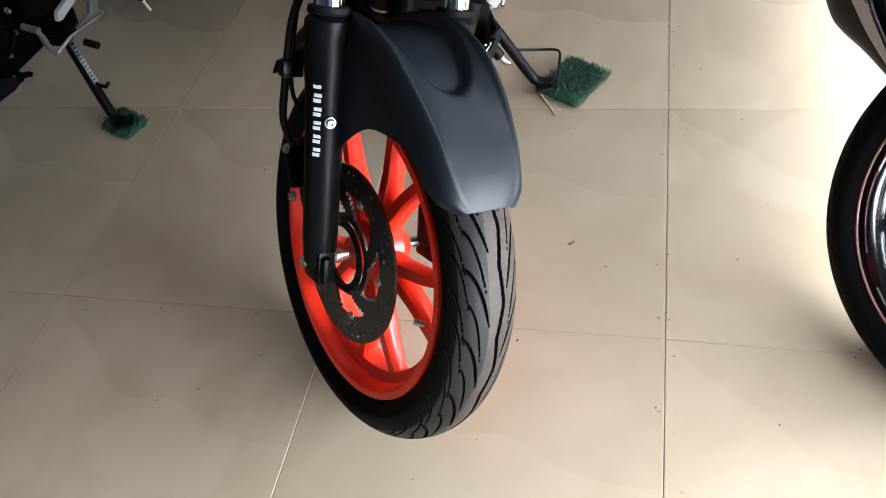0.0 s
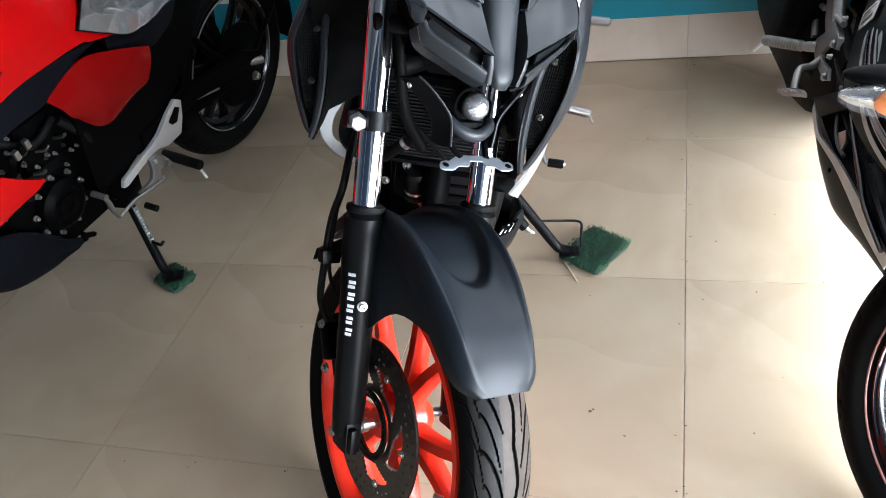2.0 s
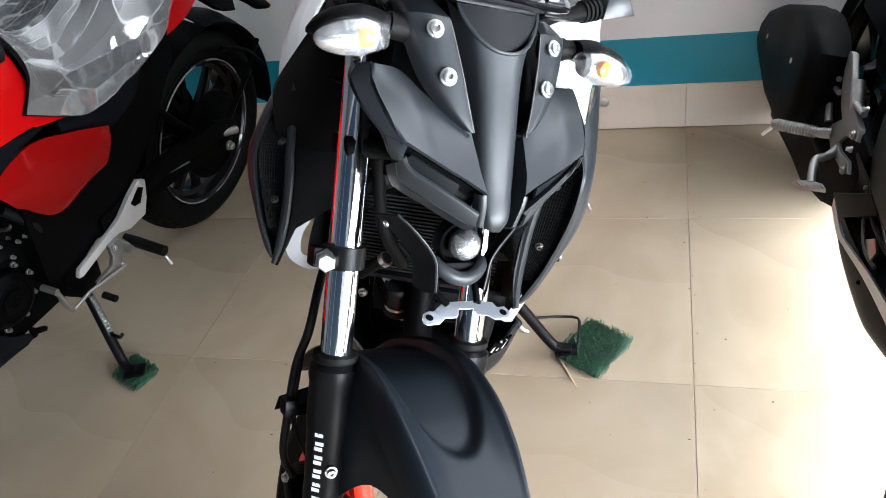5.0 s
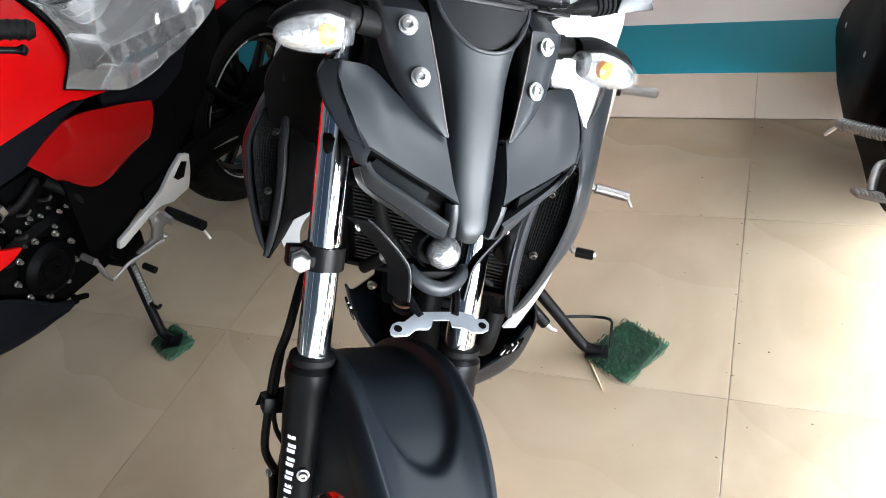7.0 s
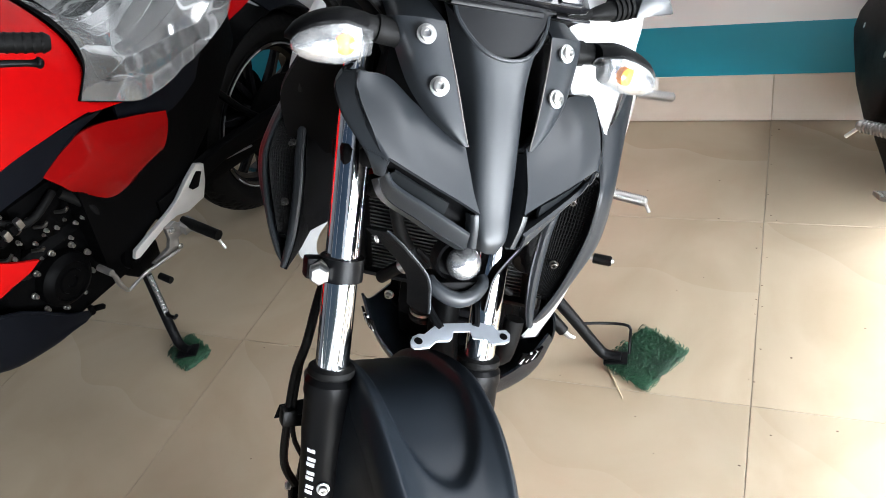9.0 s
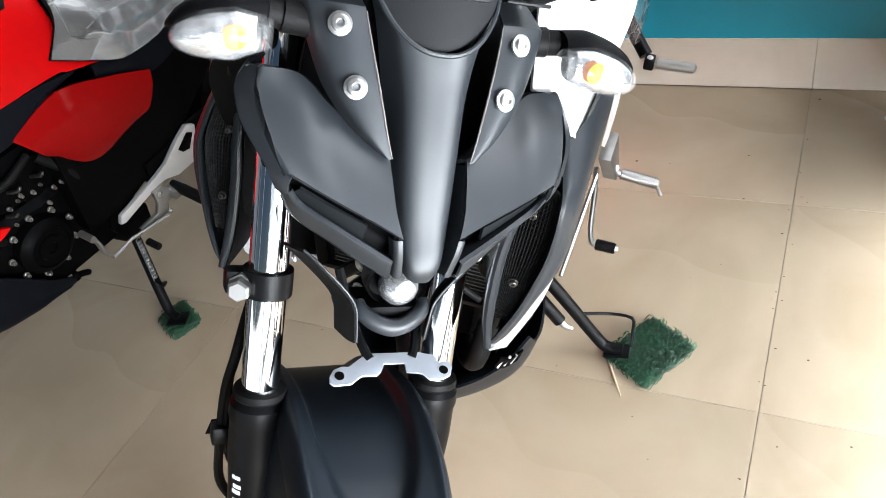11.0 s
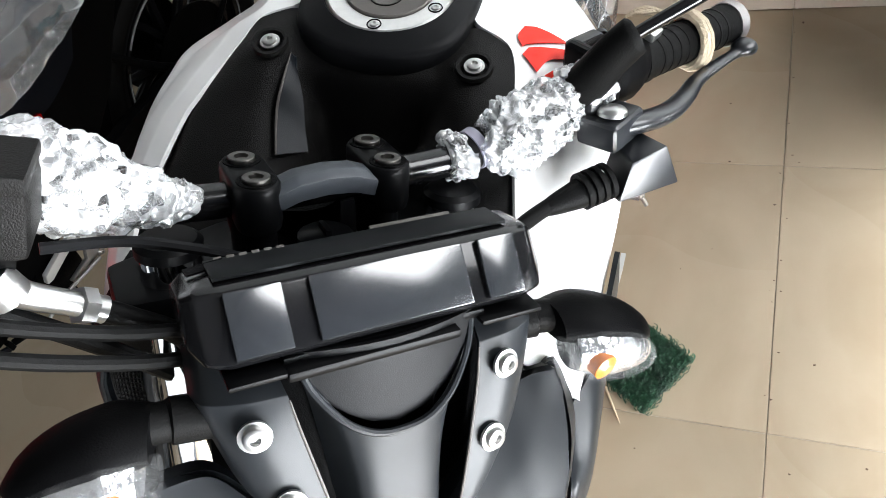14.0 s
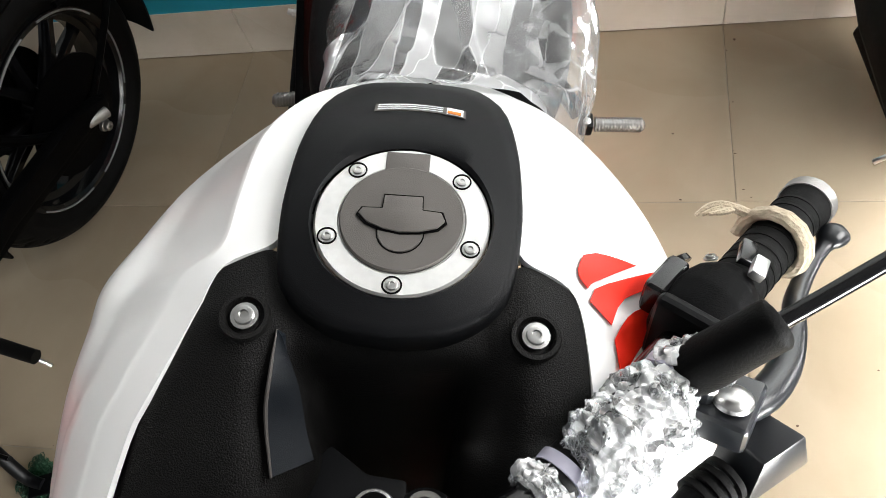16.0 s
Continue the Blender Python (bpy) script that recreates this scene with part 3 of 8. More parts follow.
def tyre_mesh(R, W, H, pitches, fine=True):
    """A tyre of radius R, width W and section height H with its tread cut in."""
    nth, ns = (1500, 150) if fine else (300, 40)
    th = np.linspace(0, 2 * math.pi, nth, endpoint=False)
    half = W / 2
    prof = []
    for k in range(ns + 1):
        q = -1 + 2 * k / ns
        b = q * math.radians(118)
        x = half * math.sin(b) * (1.0 if abs(b) < math.pi / 2 else 1.0)
        r = R - H * 0.62 + H * 0.62 * math.cos(b) if abs(b) <= math.pi / 2 else R - H * 0.62 + H * 0.80 * math.cos(b)
        if abs(b) > math.pi / 2:
            x = math.copysign(half * (1 - 0.30 * (abs(b) - math.pi / 2) / 0.489), b)
        prof.append((x, r, b))
    pitch = 2 * math.pi * R / pitches
    verts, faces, cut = [], [], []
    for t in th:
        u = t * R
        for x, r, b in prof:
            dd = tread_depth(u, x, pitch, half) * 0.0052 if abs(b) < 1.45 else 0.0
            nx, nr = math.sin(b), max(math.cos(b), 0)
            rr, xx = r - dd * nr, x - dd * nx
            cut.append(dd > 0)
            verts.append((xx, -rr * math.sin(t), rr * math.cos(t)))
    c = ns + 1
    for i in range(nth):
        j = (i + 1) % nth
        for k in range(ns):
            faces.append((i * c + k, i * c + k + 1, j * c + k + 1, j * c + k))
    me = bpy.data.meshes.new("tyre")
    me.from_pydata(verts, [], faces)
    bm = bmesh.new()
    bm.from_mesh(me)
    bpy.data.meshes.remove(me)
    bmesh.ops.recalc_face_normals(bm, faces=bm.faces)
    return bm, [any(cut[k] for k in f) for f in faces]


def tyre_part(R, W, H, pitches, parent, m, fine=True):
    bm, grooved = tyre_mesh(R, W, H, pitches, fine)
    ob = part("tyre", bm, RUBBER, parent, "black tyre with cut tread", m, sharp=50)
    if not fine:
        return ob
    me = ob.data
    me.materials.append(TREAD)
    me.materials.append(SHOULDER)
    # dusty tan on the clutch side of the running band, window light painted in
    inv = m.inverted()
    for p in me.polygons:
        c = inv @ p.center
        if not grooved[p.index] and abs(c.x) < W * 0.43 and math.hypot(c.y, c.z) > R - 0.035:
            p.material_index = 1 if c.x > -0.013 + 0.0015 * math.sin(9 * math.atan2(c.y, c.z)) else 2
    return ob


def rim_mesh(rr, W):
    """Rim barrel with both flanges; rr: radius at the bead."""
    h = W / 2
    prof = [(-h, rr + 0.006), (-h, rr - 0.004), (-h + 0.006, rr - 0.010), (-h * 0.45, rr - 0.014), (-h * 0.3, rr - 0.028), (h * 0.3, rr - 0.028), (h * 0.45, rr - 0.014), (h - 0.006, rr - 0.010), (h, rr - 0.004), (h, rr + 0.006),
            (h - 0.005, rr + 0.007), (h * 0.4, rr - 0.004), (h * 0.28, rr - 0.018), (-h * 0.28, rr - 0.018), (-h * 0.4, rr - 0.004), (-h + 0.005, rr + 0.007)]
    return lathe(prof, 96)


def spoke_mesh(a0, a1, r0, r1, w0, w1, d0, d1):
    """A tapering cast spoke from the hub at angle a0 to the rim at a1."""
    secs = []
    for f in (0, 0.25, 0.6, 0.9, 1.0):
        a, r = radians(a0 + (a1 - a0) * f), r0 + (r1 - r0) * f
        w, d = w0 + (w1 - w0) * f + (0.006 if f == 1 else 0), d0 + (d1 - d0) * f
        c = Vector((0, -r * math.sin(a), r * math.cos(a)))
        t = Vector((0, -math.cos(a), -math.sin(a)))
        x = Vector((1, 0, 0))
        ring = []
        for sx, st in ((1, 0.7), (0.55, 1), (-0.55, 1), (-1, 0.7), (-1, -0.7), (-0.55, -1), (0.55, -1), (1, -0.7)):
            ring.append(c + x * (sx * d / 2) + t * (st * w / 2))
        secs.append(ring)
    return loft(secs)


def wheel(parent, m, R, W, H, bead, rim_w, rim_material, pitches, fine=True, label="wheel", turn=0.0, stripe=None):
    """A cast wheel of five forked spokes with its tyre; returns the wheel part."""
    w = part("wheel", rim_mesh(bead, rim_w), rim_material, parent, label, m)
    tyre_part(R, W, H, pitches, w, m, fine)
    part("hub", lathe([(-0.045, 0.0001), (-0.045, 0.024), (-0.03, 0.034), (-0.02, 0.046), (0.02, 0.046), (0.03, 0.034), (0.045, 0.024), (0.045, 0.0001)], 40), rim_material, w, "", m)
    for k in range(5):
        a = turn + 72 * k
        sp = join(spoke_mesh(a - 5, a - 15, 0.036, bead - 0.022, 0.026, 0.021, 0.036, 0.024), spoke_mesh(a + 5, a + 15, 0.036, bead - 0.022, 0.026, 0.021, 0.036, 0.024),
                  spoke_mesh(a, a, 0.036, 0.088, 0.034, 0.016, 0.03, 0.016))
        part("spoke", sp, rim_material, w, "", m)
    if stripe is not None:
        for s in (-1, 1):
            for k in range(6):
                pts = []
                n = 9
                for i in range(n):
                    a = radians(k * 60 + 46 * i / (n - 1))
                    pts.append((s * (rim_w / 2 + 0.001), -(bead + 0.001) * math.sin(a), (bead + 0.001) * math.cos(a)))
                part("rim_stripe", tube(pts, 0.0022, 6, flat=1.0), stripe, w, "pale reflective stripe on the rim", m)
    return w


def rotor_mesh(r0, r1, thick, hole, nth=300, nr=9):
    """A flat ring with the holes left open."""
    bm = bmesh.new()
    lay = []
    for x in (-thick / 2, thick / 2):
        lay.append([[bm.verts.new((x, -(r0 + (r1 - r0) * j / nr) * math.sin(2 * math.pi * i / nth), (r0 + (r1 - r0) * j / nr) * math.cos(2 * math.pi * i / nth))) for j in range(nr + 1)] for i in range(nth)])
    open_ = set()
    for i in range(nth):
        for j in range(nr):
            if hole((i + 0.5) / nth, (j + 0.5) / nr):
                open_.add((i, j))
    for i in range(nth):
        k = (i + 1) % nth
        for j in range(nr):
            if (i, j) in open_:
                continue
            for L, rev in ((lay[0], True), (lay[1], False)):
                f = (L[i][j], L[k][j], L[k][j + 1], L[i][j + 1])
                bm.faces.new(f[::-1] if rev else f)
            for (di, dj), e in (((1, 0), ((k, j), (k, j + 1))), ((-1, 0), ((i, j), (i, j + 1))), ((0, 1), ((i, j + 1), (k, j + 1))), ((0, -1), ((i, j), (k, j)))):
                a, b = (i + di) % nth, j + dj
                if b < 0 or b >= nr or (a, b) in open_:
                    p, q = e
                    bm.faces.new((lay[0][p[0]][p[1]], lay[0][q[0]][q[1]], lay[1][q[0]][q[1]], lay[1][p[0]][p[1]]))
    bmesh.ops.recalc_face_normals(bm, faces=bm.faces)
    return bm


# the white and graphite motorcycle -------------------------------------------
bike = thing("motorcycle", (-0.11, 1.487, 0), "white and matt graphite motorcycle with vermilion wheels on side stand", "motorcycle", "parked motorcycles")
WC = (0.014, 0.020, -0.343)
WM = FRONT @ Matrix.Translation(WC)


def front_wheel():
    w = wheel(bike, WM @ pose(0, 0, 0, 24), 0.290, 0.106, 0.071, 0.216, 0.086, VERM, 19, True, "vermilion cast front wheel with a black tyre", 0.0)
    disc = part("brake_disc", rotor_mesh(0.098, 0.135, 0.0045, lambda a, r: ((a * 45 + (0.5 if r > 0.5 else 0)) % 1) < 0.3 and (abs(r - 0.28) < 0.09 or abs(r - 0.72) < 0.09)), DISC, w, "dark steel brake disc with drilled holes", WM @ pose(-0.051, 0, 0))
    part("carrier", rotor_mesh(0.052, 0.1, 0.004, lambda a, r: 0.22 < r < 0.86 and ((a * 5 + 0.5 * r) % 1) > 0.34), DISC, disc, "black disc carrier", WM @ pose(-0.0515, 0, 0), sharp=30)
    part("sensor_ring", rotor_mesh(0.044, 0.056, 0.003, lambda a, r: 0.3 < r < 0.8 and (a * 48) % 1 < 0.5, 192, 5), LEG, disc, "slotted black sensor ring", WM @ pose(-0.060, 0, 0))
    for k in range(5):
        a = radians(72 * k + 20)
        part("rivet", hexbolt((-0.053, -0.094 * math.sin(a), 0.094 * math.cos(a)), (-1, 0, 0), 0.0068, 0.004), STEEL, disc, "", WM)
    part("axle", join(lathe([(-0.125, 0.0001), (-0.125, 0.008), (0.125, 0.008), (0.125, 0.0001)], 16), lathe([(-0.118, 0.0001), (-0.118, 0.0125), (-0.110, 0.0125), (-0.110, 0.0155), (-0.104, 0.0155), (-0.104, 0.0001)], 6), lathe([(-0.074, 0.0001), (-0.074, 0.011), (-0.064, 0.011), (-0.064, 0.0001)], 16)), STEEL, w, "plated axle with its nut", WM)
    part("valve", tube([(-0.045, -0.0, 0.2), (-0.055, -0.0, 0.19)], 0.004, 8), STEEL, w, "", WM @ pose(0, 0, 0, 95))


front_wheel()

FX = 0.096


def fork():
    for s in (-1, 1):
        x = s * FX + 0.002
        leg = part("fork_leg", tube([(x, 0, 0.004), (x, 0, -0.004), (x, 0.0, -0.016), (x, 0.0, -0.024), (x, 0.0, -0.06), (x, 0, -0.10), (x, 0, -0.16), (x, 0, -0.29), (x, 0, -0.312), (x, 0.002, -0.335), (x, 0.003, -0.342)],
                                    [0.022, 0.0295, 0.0305, 0.0285, 0.029, 0.0265, 0.0252, 0.0245, 0.0235, 0.021, 0.012], 28, 1), LEG, bike, "satin black fork lower leg", FRONT)
        part("dust_seal", lathe([(0, 0.019), (0, 0.026), (0.003, 0.0275), (0.009, 0.0265), (0.011, 0.019)], 28, pose(x, 0, 0.003, 0, -90, 0)), SOFT, leg, "", FRONT)
        part("fork_tube", tube([(x, 0, -0.02), (x, 0, 0.44)], 0.0192, 32), CHROME, leg, "polished chrome fork tube", FRONT)
        part("fork_cap", lathe([(0, 0.0001), (0, 0.0205), (0.006, 0.0205), (0.009, 0.017), (0.009, 0.0001)], 28, pose(x, 0, 0.436, 0, -90, 0)), LEG, leg, "black fork cap", FRONT)
        part("axle_lug", softened(loft([[(x + a, y, z) for a, y in ((-0.013, -0.024), (0.013, -0.024), (0.013, 0.022), (-0.013, 0.022))] for z in (-0.362, -0.312)]), 0.005), LEG, leg, "", FRONT)
        if s < 0:
            part("axle_flange", block((0.012, 0.026, 0.04), (x - 0.004, -0.022, -0.338), bevel=0.004), LEG, leg, "", FRONT)
            # six pale letter-like marks down the leg
            for k in range(6):
                z = -0.080 - 0.0178 * k
                rad = 0.0282 - 0.0030 * min(1.0, max(0.0, (-0.06 - z) / 0.10))
                bars = []
                for dz, da in ((0.0034, 0.02), (-0.0034, -0.02)):
                    arc = [-2.44 + da + 0.40 * (i / 5 - 0.5) for i in range(6)]
                    g = np.array([[(x + rad * math.cos(aa), rad * math.sin(aa), z + dz + 0.0046 * e) for e in (-0.5, 0.5)] for aa in arc])
                    bars.append(from_grid(g, 0.0009))
                part("letter_mark", join(*bars), BARW, leg, "pale mark on the fork leg", FRONT)
            part("hex_bolt", hexbolt((x - 0.006, -0.0265, -0.128), (-0.25, -1, 0), 0.0075, 0.008), STEEL, leg, "", FRONT)
            cl = part("reflector_clamp", join(lathe([(-0.013, 0.0195), (-0.013, 0.0245), (0.013, 0.0245), (0.013, 0.0195)], 28, pose(x, 0, 0.13, 0, 90, 0)), block((0.026, 0.02, 0.024), (x - 0.028, 0.004, 0.13), bevel=0.004)), LEG, leg, "black clamp round the fork tube", FRONT)
            part("clamp_bolt", join(lathe([(0, 0.0001), (0, 0.013), (0.004, 0.013), (0.005, 0.0115), (0.014, 0.0112), (0.016, 0.009), (0.016, 0.0001)], 6, axes(Vector((x - 0.026, -0.006, 0.128)), Vector((-0.35, -0.93, -0.1)).normalized(), Vector((0.93, -0.35, 0)).normalized(), Vector((0, 0, 1))))), STEEL, cl, "bright hexagon bolt", FRONT)
    low = softened(loft([[(sx * 0.112 * w, y, z) for sx, y in ((-1, -0.016), (-0.3, -0.03), (0.3, -0.03), (1, -0.016), (1, 0.024), (0.4, 0.06), (-0.4, 0.06), (-1, 0.024))] for z, w in ((0.245, 0.98), (0.27, 1))]), 0.006)
    part("lower_triple_clamp", low, IRON, bike, "", FRONT)
    up = softened(loft([[(sx * 0.13, y, z) for sx, y in ((-1, -0.026), (-0.3, -0.03), (0.3, -0.03), (1, -0.026), (1, 0.026), (0.4, 0.06), (-0.4, 0.06), (-1, 0.026))] for z in (0.395, 0.42)]), 0.005)
    part("upper_triple_clamp", up, LEG, bike, "", FRONT)
    part("ignition_lock", join(lathe([(0.4, 0.0001), (0.4, 0.019), (0.434, 0.018), (0.436, 0.015), (0.436, 0.0001)], 24, pose(0, -0.012, 0, 0, -90, 0)), block((0.003, 0.016, 0.006), (0, -0.012, 0.437))), LEG, bike, "round black ignition lock", FRONT)
    part("steering_head", tube([(0, 0.04, 0.22), (0, 0.04, 0.44)], 0.028, 20), IRON, bike, "", FRONT)
    # front brake caliper and its hose
    cal = part("brake_caliper", join(block((0.036, 0.055, 0.105), (-0.062, 0.088, -0.235), (-24, 0, 0), 0.008), block((0.03, 0.03, 0.06), (-0.086, 0.09, -0.225), (-24, 0, 0), 0.007), block((0.018, 0.07, 0.03), (-0.078, 0.045, -0.21), (-10, 0, 0), 0.005)), IRON, bike, "black brake caliper behind the fork leg", FRONT)
    for y, z in ((0.078, -0.265), (0.1, -0.2)):
        part("caliper_bolt", hexbolt((-0.098, y, z), (-1, 0, 0), 0.008, 0.008), STEEL, cal, "", FRONT)
    part("brake_hose", tube([(-0.098, 0.085, -0.19), (-0.118, 0.075, -0.15), (-0.122, 0.062, -0.09), (-0.121, 0.05, -0.02), (-0.115, 0.034, 0.03), (-0.1, 0.045, 0.09), (-0.07, 0.06, 0.18), (-0.08, 0.02, 0.3), (-0.13, -0.03, 0.39), (-0.2, -0.045, 0.455)], 0.0055, 10, 6), SOFT, bike, "black brake hose", FRONT)
    part("sensor_wire", tube([(-0.07, 0.03, -0.33), (-0.09, 0.045, -0.26), (-0.085, 0.06, -0.17), (-0.115, 0.058, -0.1), (-0.116, 0.045, 0.0), (-0.105, 0.04, 0.06)], 0.0032, 8, 6), SOFT, bike, "", FRONT)
    part("hose_guide", join(block((0.03, 0.02, 0.022), (-0.118, 0.055, -0.075), bevel=0.004), plate([(-0.1, 0.03, -0.06), (-0.135, 0.07, -0.085), (-0.128, 0.075, -0.07), (-0.1, 0.04, -0.045)], 0.003)), LEG, bike, "", FRONT)


fork()


def fender():
    cy, cz = WC[1], WC[2]
    # angle forward of the top, radius on the middle line, radius and half width at the shoulder and at the edge
    rows = [(-34, 0.322, 0.052, 0.320, 0.060, 0.300), (-20, 0.332, 0.058, 0.332, 0.066, 0.306), (-6, 0.338, 0.064, 0.344, 0.071, 0.312), (8, 0.342, 0.068, 0.354, 0.0745, 0.316), (20, 0.333, 0.068, 0.350, 0.075, 0.308),
            (31, 0.327, 0.064, 0.340, 0.072, 0.296), (42, 0.327, 0.057, 0.329, 0.066, 0.284), (50, 0.323, 0.051, 0.320, 0.060, 0.283), (55, 0.319, 0.043, 0.315, 0.052, 0.289), (58.5, 0.314, 0.028, 0.311, 0.034, 0.300)]
    net = []
    for a, r0, w1, r1, w2, r2 in rows:
        a = radians(a)
        def at(x, r):
            return (x + 0.004, cy - r * math.sin(a), cz + r * math.cos(a))
        net.append([at(0, r0), at(w1 * 0.45, r0 + (r1 - r0) * 0.12), at(w1 * 0.78, r0 + (r1 - r0) * 0.62), at(w1 * 0.96, r1), at(w2, (r1 + r2) / 2 + 0.004), at(w2 + 0.001, r2)])
    g = net_points(mirrored(net), 110, 80)
    for i in range(g.shape[0]):
        for j in range(g.shape[1]):
            x, y, z = g[i, j]
            a = math.degrees(math.atan2(cy - y, z - cz))
            d = math.sqrt(((x - 0.002) / 0.056) ** 2 + (max(0.0, a - 8.0) / 25.0) ** 2)
            f = max(0.0, min(1.0, (1.0 - d) / 0.16))
            r = Vector((0, y - cy, z - cz)).normalized()
            g[i, j] -= np.array(r) * 0.0105 * f * f * (3 - 2 * f)
    fd = part("fender", from_grid(g, 0.0035), FENDER, bike, "matt slate front mudguard with a hollow on top", FRONT, sharp=40)
    # side cheeks that bolt to the fork legs
    for s in (-1, 1):
        inner = [(0.074, -0.115, -0.05), (0.077, -0.06, -0.022), (0.079, -0.005, -0.012), (0.074, 0.045, -0.03)]
        mid = [(0.072, -0.135, -0.092), (0.080, -0.07, -0.075), (0.086, -0.01, -0.075), (0.080, 0.045, -0.09)]
        low = [(0.066, -0.165, -0.128), (0.074, -0.085, -0.122), (0.084, -0.034, -0.155), (0.086, 0.012, -0.205)]
        bm = patch([[Vector(p) for p in r] for r in (inner, mid, low)], 10, 14, 0.003)
        if s < 0:
            flipx(bm)
        part("cheek", bm, FENDER, fd, "", FRONT)


fender()


def headlight():
    hl = part("headlight_shell", loft([[(sx * w, y, z) for sx, y in ((-1, y0 + 0.04), (-0.6, y0 + 0.012), (0, y0), (0.6, y0 + 0.012), (1, y0 + 0.04), (0.9, -0.02), (-0.9, -0.02))] for z, w, y0 in
                                       ((0.425, 0.085, -0.092), (0.38, 0.088, -0.1), (0.33, 0.095, -0.112), (0.28, 0.085, -0.122), (0.24, 0.06, -0.132), (0.2, 0.03, -0.138))], nu=18), DARK, bike, "black shell behind the headlight cowl", FRONT)
    # middle cowl, running down to a blunt nose
    net = [[(0, -0.1345, 0.3715), (0.018, -0.1335, 0.3745), (0.034, -0.128, 0.385), (0.0475, -0.119, 0.402), (0.0555, -0.098, 0.418)],
           [(0, -0.1355, 0.362), (0.0155, -0.1345, 0.364), (0.028, -0.130, 0.371), (0.0365, -0.122, 0.381), (0.046, -0.100, 0.392)],
           [(0, -0.138, 0.34), (0.013, -0.1375, 0.34), (0.0235, -0.134, 0.342), (0.029, -0.126, 0.342), (0.037, -0.105, 0.342)],
           [(0, -0.146, 0.29), (0.011, -0.1455, 0.29), (0.0205, -0.142, 0.29), (0.0255, -0.133, 0.29), (0.030, -0.112, 0.29)],
           [(0, -0.154, 0.235), (0.009, -0.1535, 0.235), (0.0175, -0.150, 0.236), (0.0215, -0.142, 0.237), (0.0245, -0.122, 0.238)],
           [(0, -0.160, 0.204), (0.007, -0.1595, 0.204), (0.0135, -0.157, 0.206), (0.0165, -0.150, 0.208), (0.018, -0.130, 0.21)],
           [(0, -0.155, 0.190), (0.005, -0.1545, 0.190), (0.010, -0.152, 0.192), (0.013, -0.146, 0.195), (0.014, -0.130, 0.197)]]
    part("nose_cowl", patch(mirrored(net), 36, 24, 0.003), GREY, hl, "matt graphite middle cowl", FRONT, sharp=50)
    # round-bottomed dark panel above it
    g = []
    for i in range(13):
        z = 0.372 + 0.052 * i / 12
        w = 0.052 * max(0.0, 1 - (1 - min(1, (z - 0.372) / 0.05)) ** 1.7) ** 0.62 + 0.0005
        yc = -0.1275 + (z - 0.372) * 0.14
        g.append([(w * q, yc + 3.2 * (w * q) ** 2 + 0.002, z) for q in np.linspace(-1, 1, 17)])
    part("upper_insert", from_grid(np.array(g), 0.003), SATIN, hl, "rounded black insert above the cowl", FRONT)
    part("cowl_rim", tube([(x * s, y, z) for x, y, z, s in [(0.052, -0.112, 0.420, -1), (0.0475, -0.1185, 0.403, -1), (0.034, -0.1285, 0.385, -1), (0.018, -0.134, 0.3745, -1), (0, -0.135, 0.3715, 1), (0.018, -0.134, 0.3745, 1), (0.034, -0.1285, 0.385, 1), (0.0475, -0.1185, 0.403, 1), (0.052, -0.112, 0.420, 1)]], 0.0022, 8, 4), GREY, hl, "", FRONT)
    for s in (-1, 1):
        def side(bm):
            return flipx(bm) if s < 0 else bm
        # bolted brow panel
        brow = [[(0.063, -0.084, 0.4165), (0.080, -0.082, 0.417), (0.0970, -0.077, 0.4155), (0.103, -0.064, 0.412)],
                [(0.0592, -0.1100, 0.4015), (0.080, -0.1085, 0.402), (0.0995, -0.1005, 0.401), (0.105, -0.084, 0.399)],
                [(0.0580, -0.1150, 0.3965), (0.080, -0.1135, 0.397), (0.0995, -0.1050, 0.396), (0.105, -0.088, 0.394)],
                [(0.0545, -0.1215, 0.378), (0.076, -0.1225, 0.377), (0.0925, -0.1140, 0.374), (0.098, -0.095, 0.371)],
                [(0.047, -0.131, 0.345), (0.065, -0.132, 0.342), (0.078, -0.126, 0.338), (0.085, -0.108, 0.337)],
                [(0.039, -0.139, 0.310), (0.049, -0.140, 0.309), (0.057, -0.136, 0.308), (0.063, -0.122, 0.308)],
                [(0.0335, -0.1430, 0.290), (0.0355, -0.1432, 0.2898), (0.038, -0.1415, 0.290), (0.042, -0.132, 0.292)]]
        bp = part("brow_panel", side(patch(brow, 48, 20, 0.003)), GREY, hl, "matt graphite panel with two bolts", FRONT, sharp=50)
        part("bevelled_edge", side(tube([brow[i][0] for i in range(2, 7)], [0.0006, 0.0009, 0.0010, 0.0009, 0.0006], 8, 6)), LIDGREY, bp, "pale bevel along the panel", FRONT)
        for x, y, z, dx in ((0.0759, -0.1215, 0.3853, -0.0034), (0.0632, -0.1335, 0.3413, -0.0028)):
            part("bolt", hexbolt((s * x + dx, y, z), (s * 0.2, -1, 0.22), 0.0092, 0.006), STEEL, bp, "bright cap screw", FRONT)
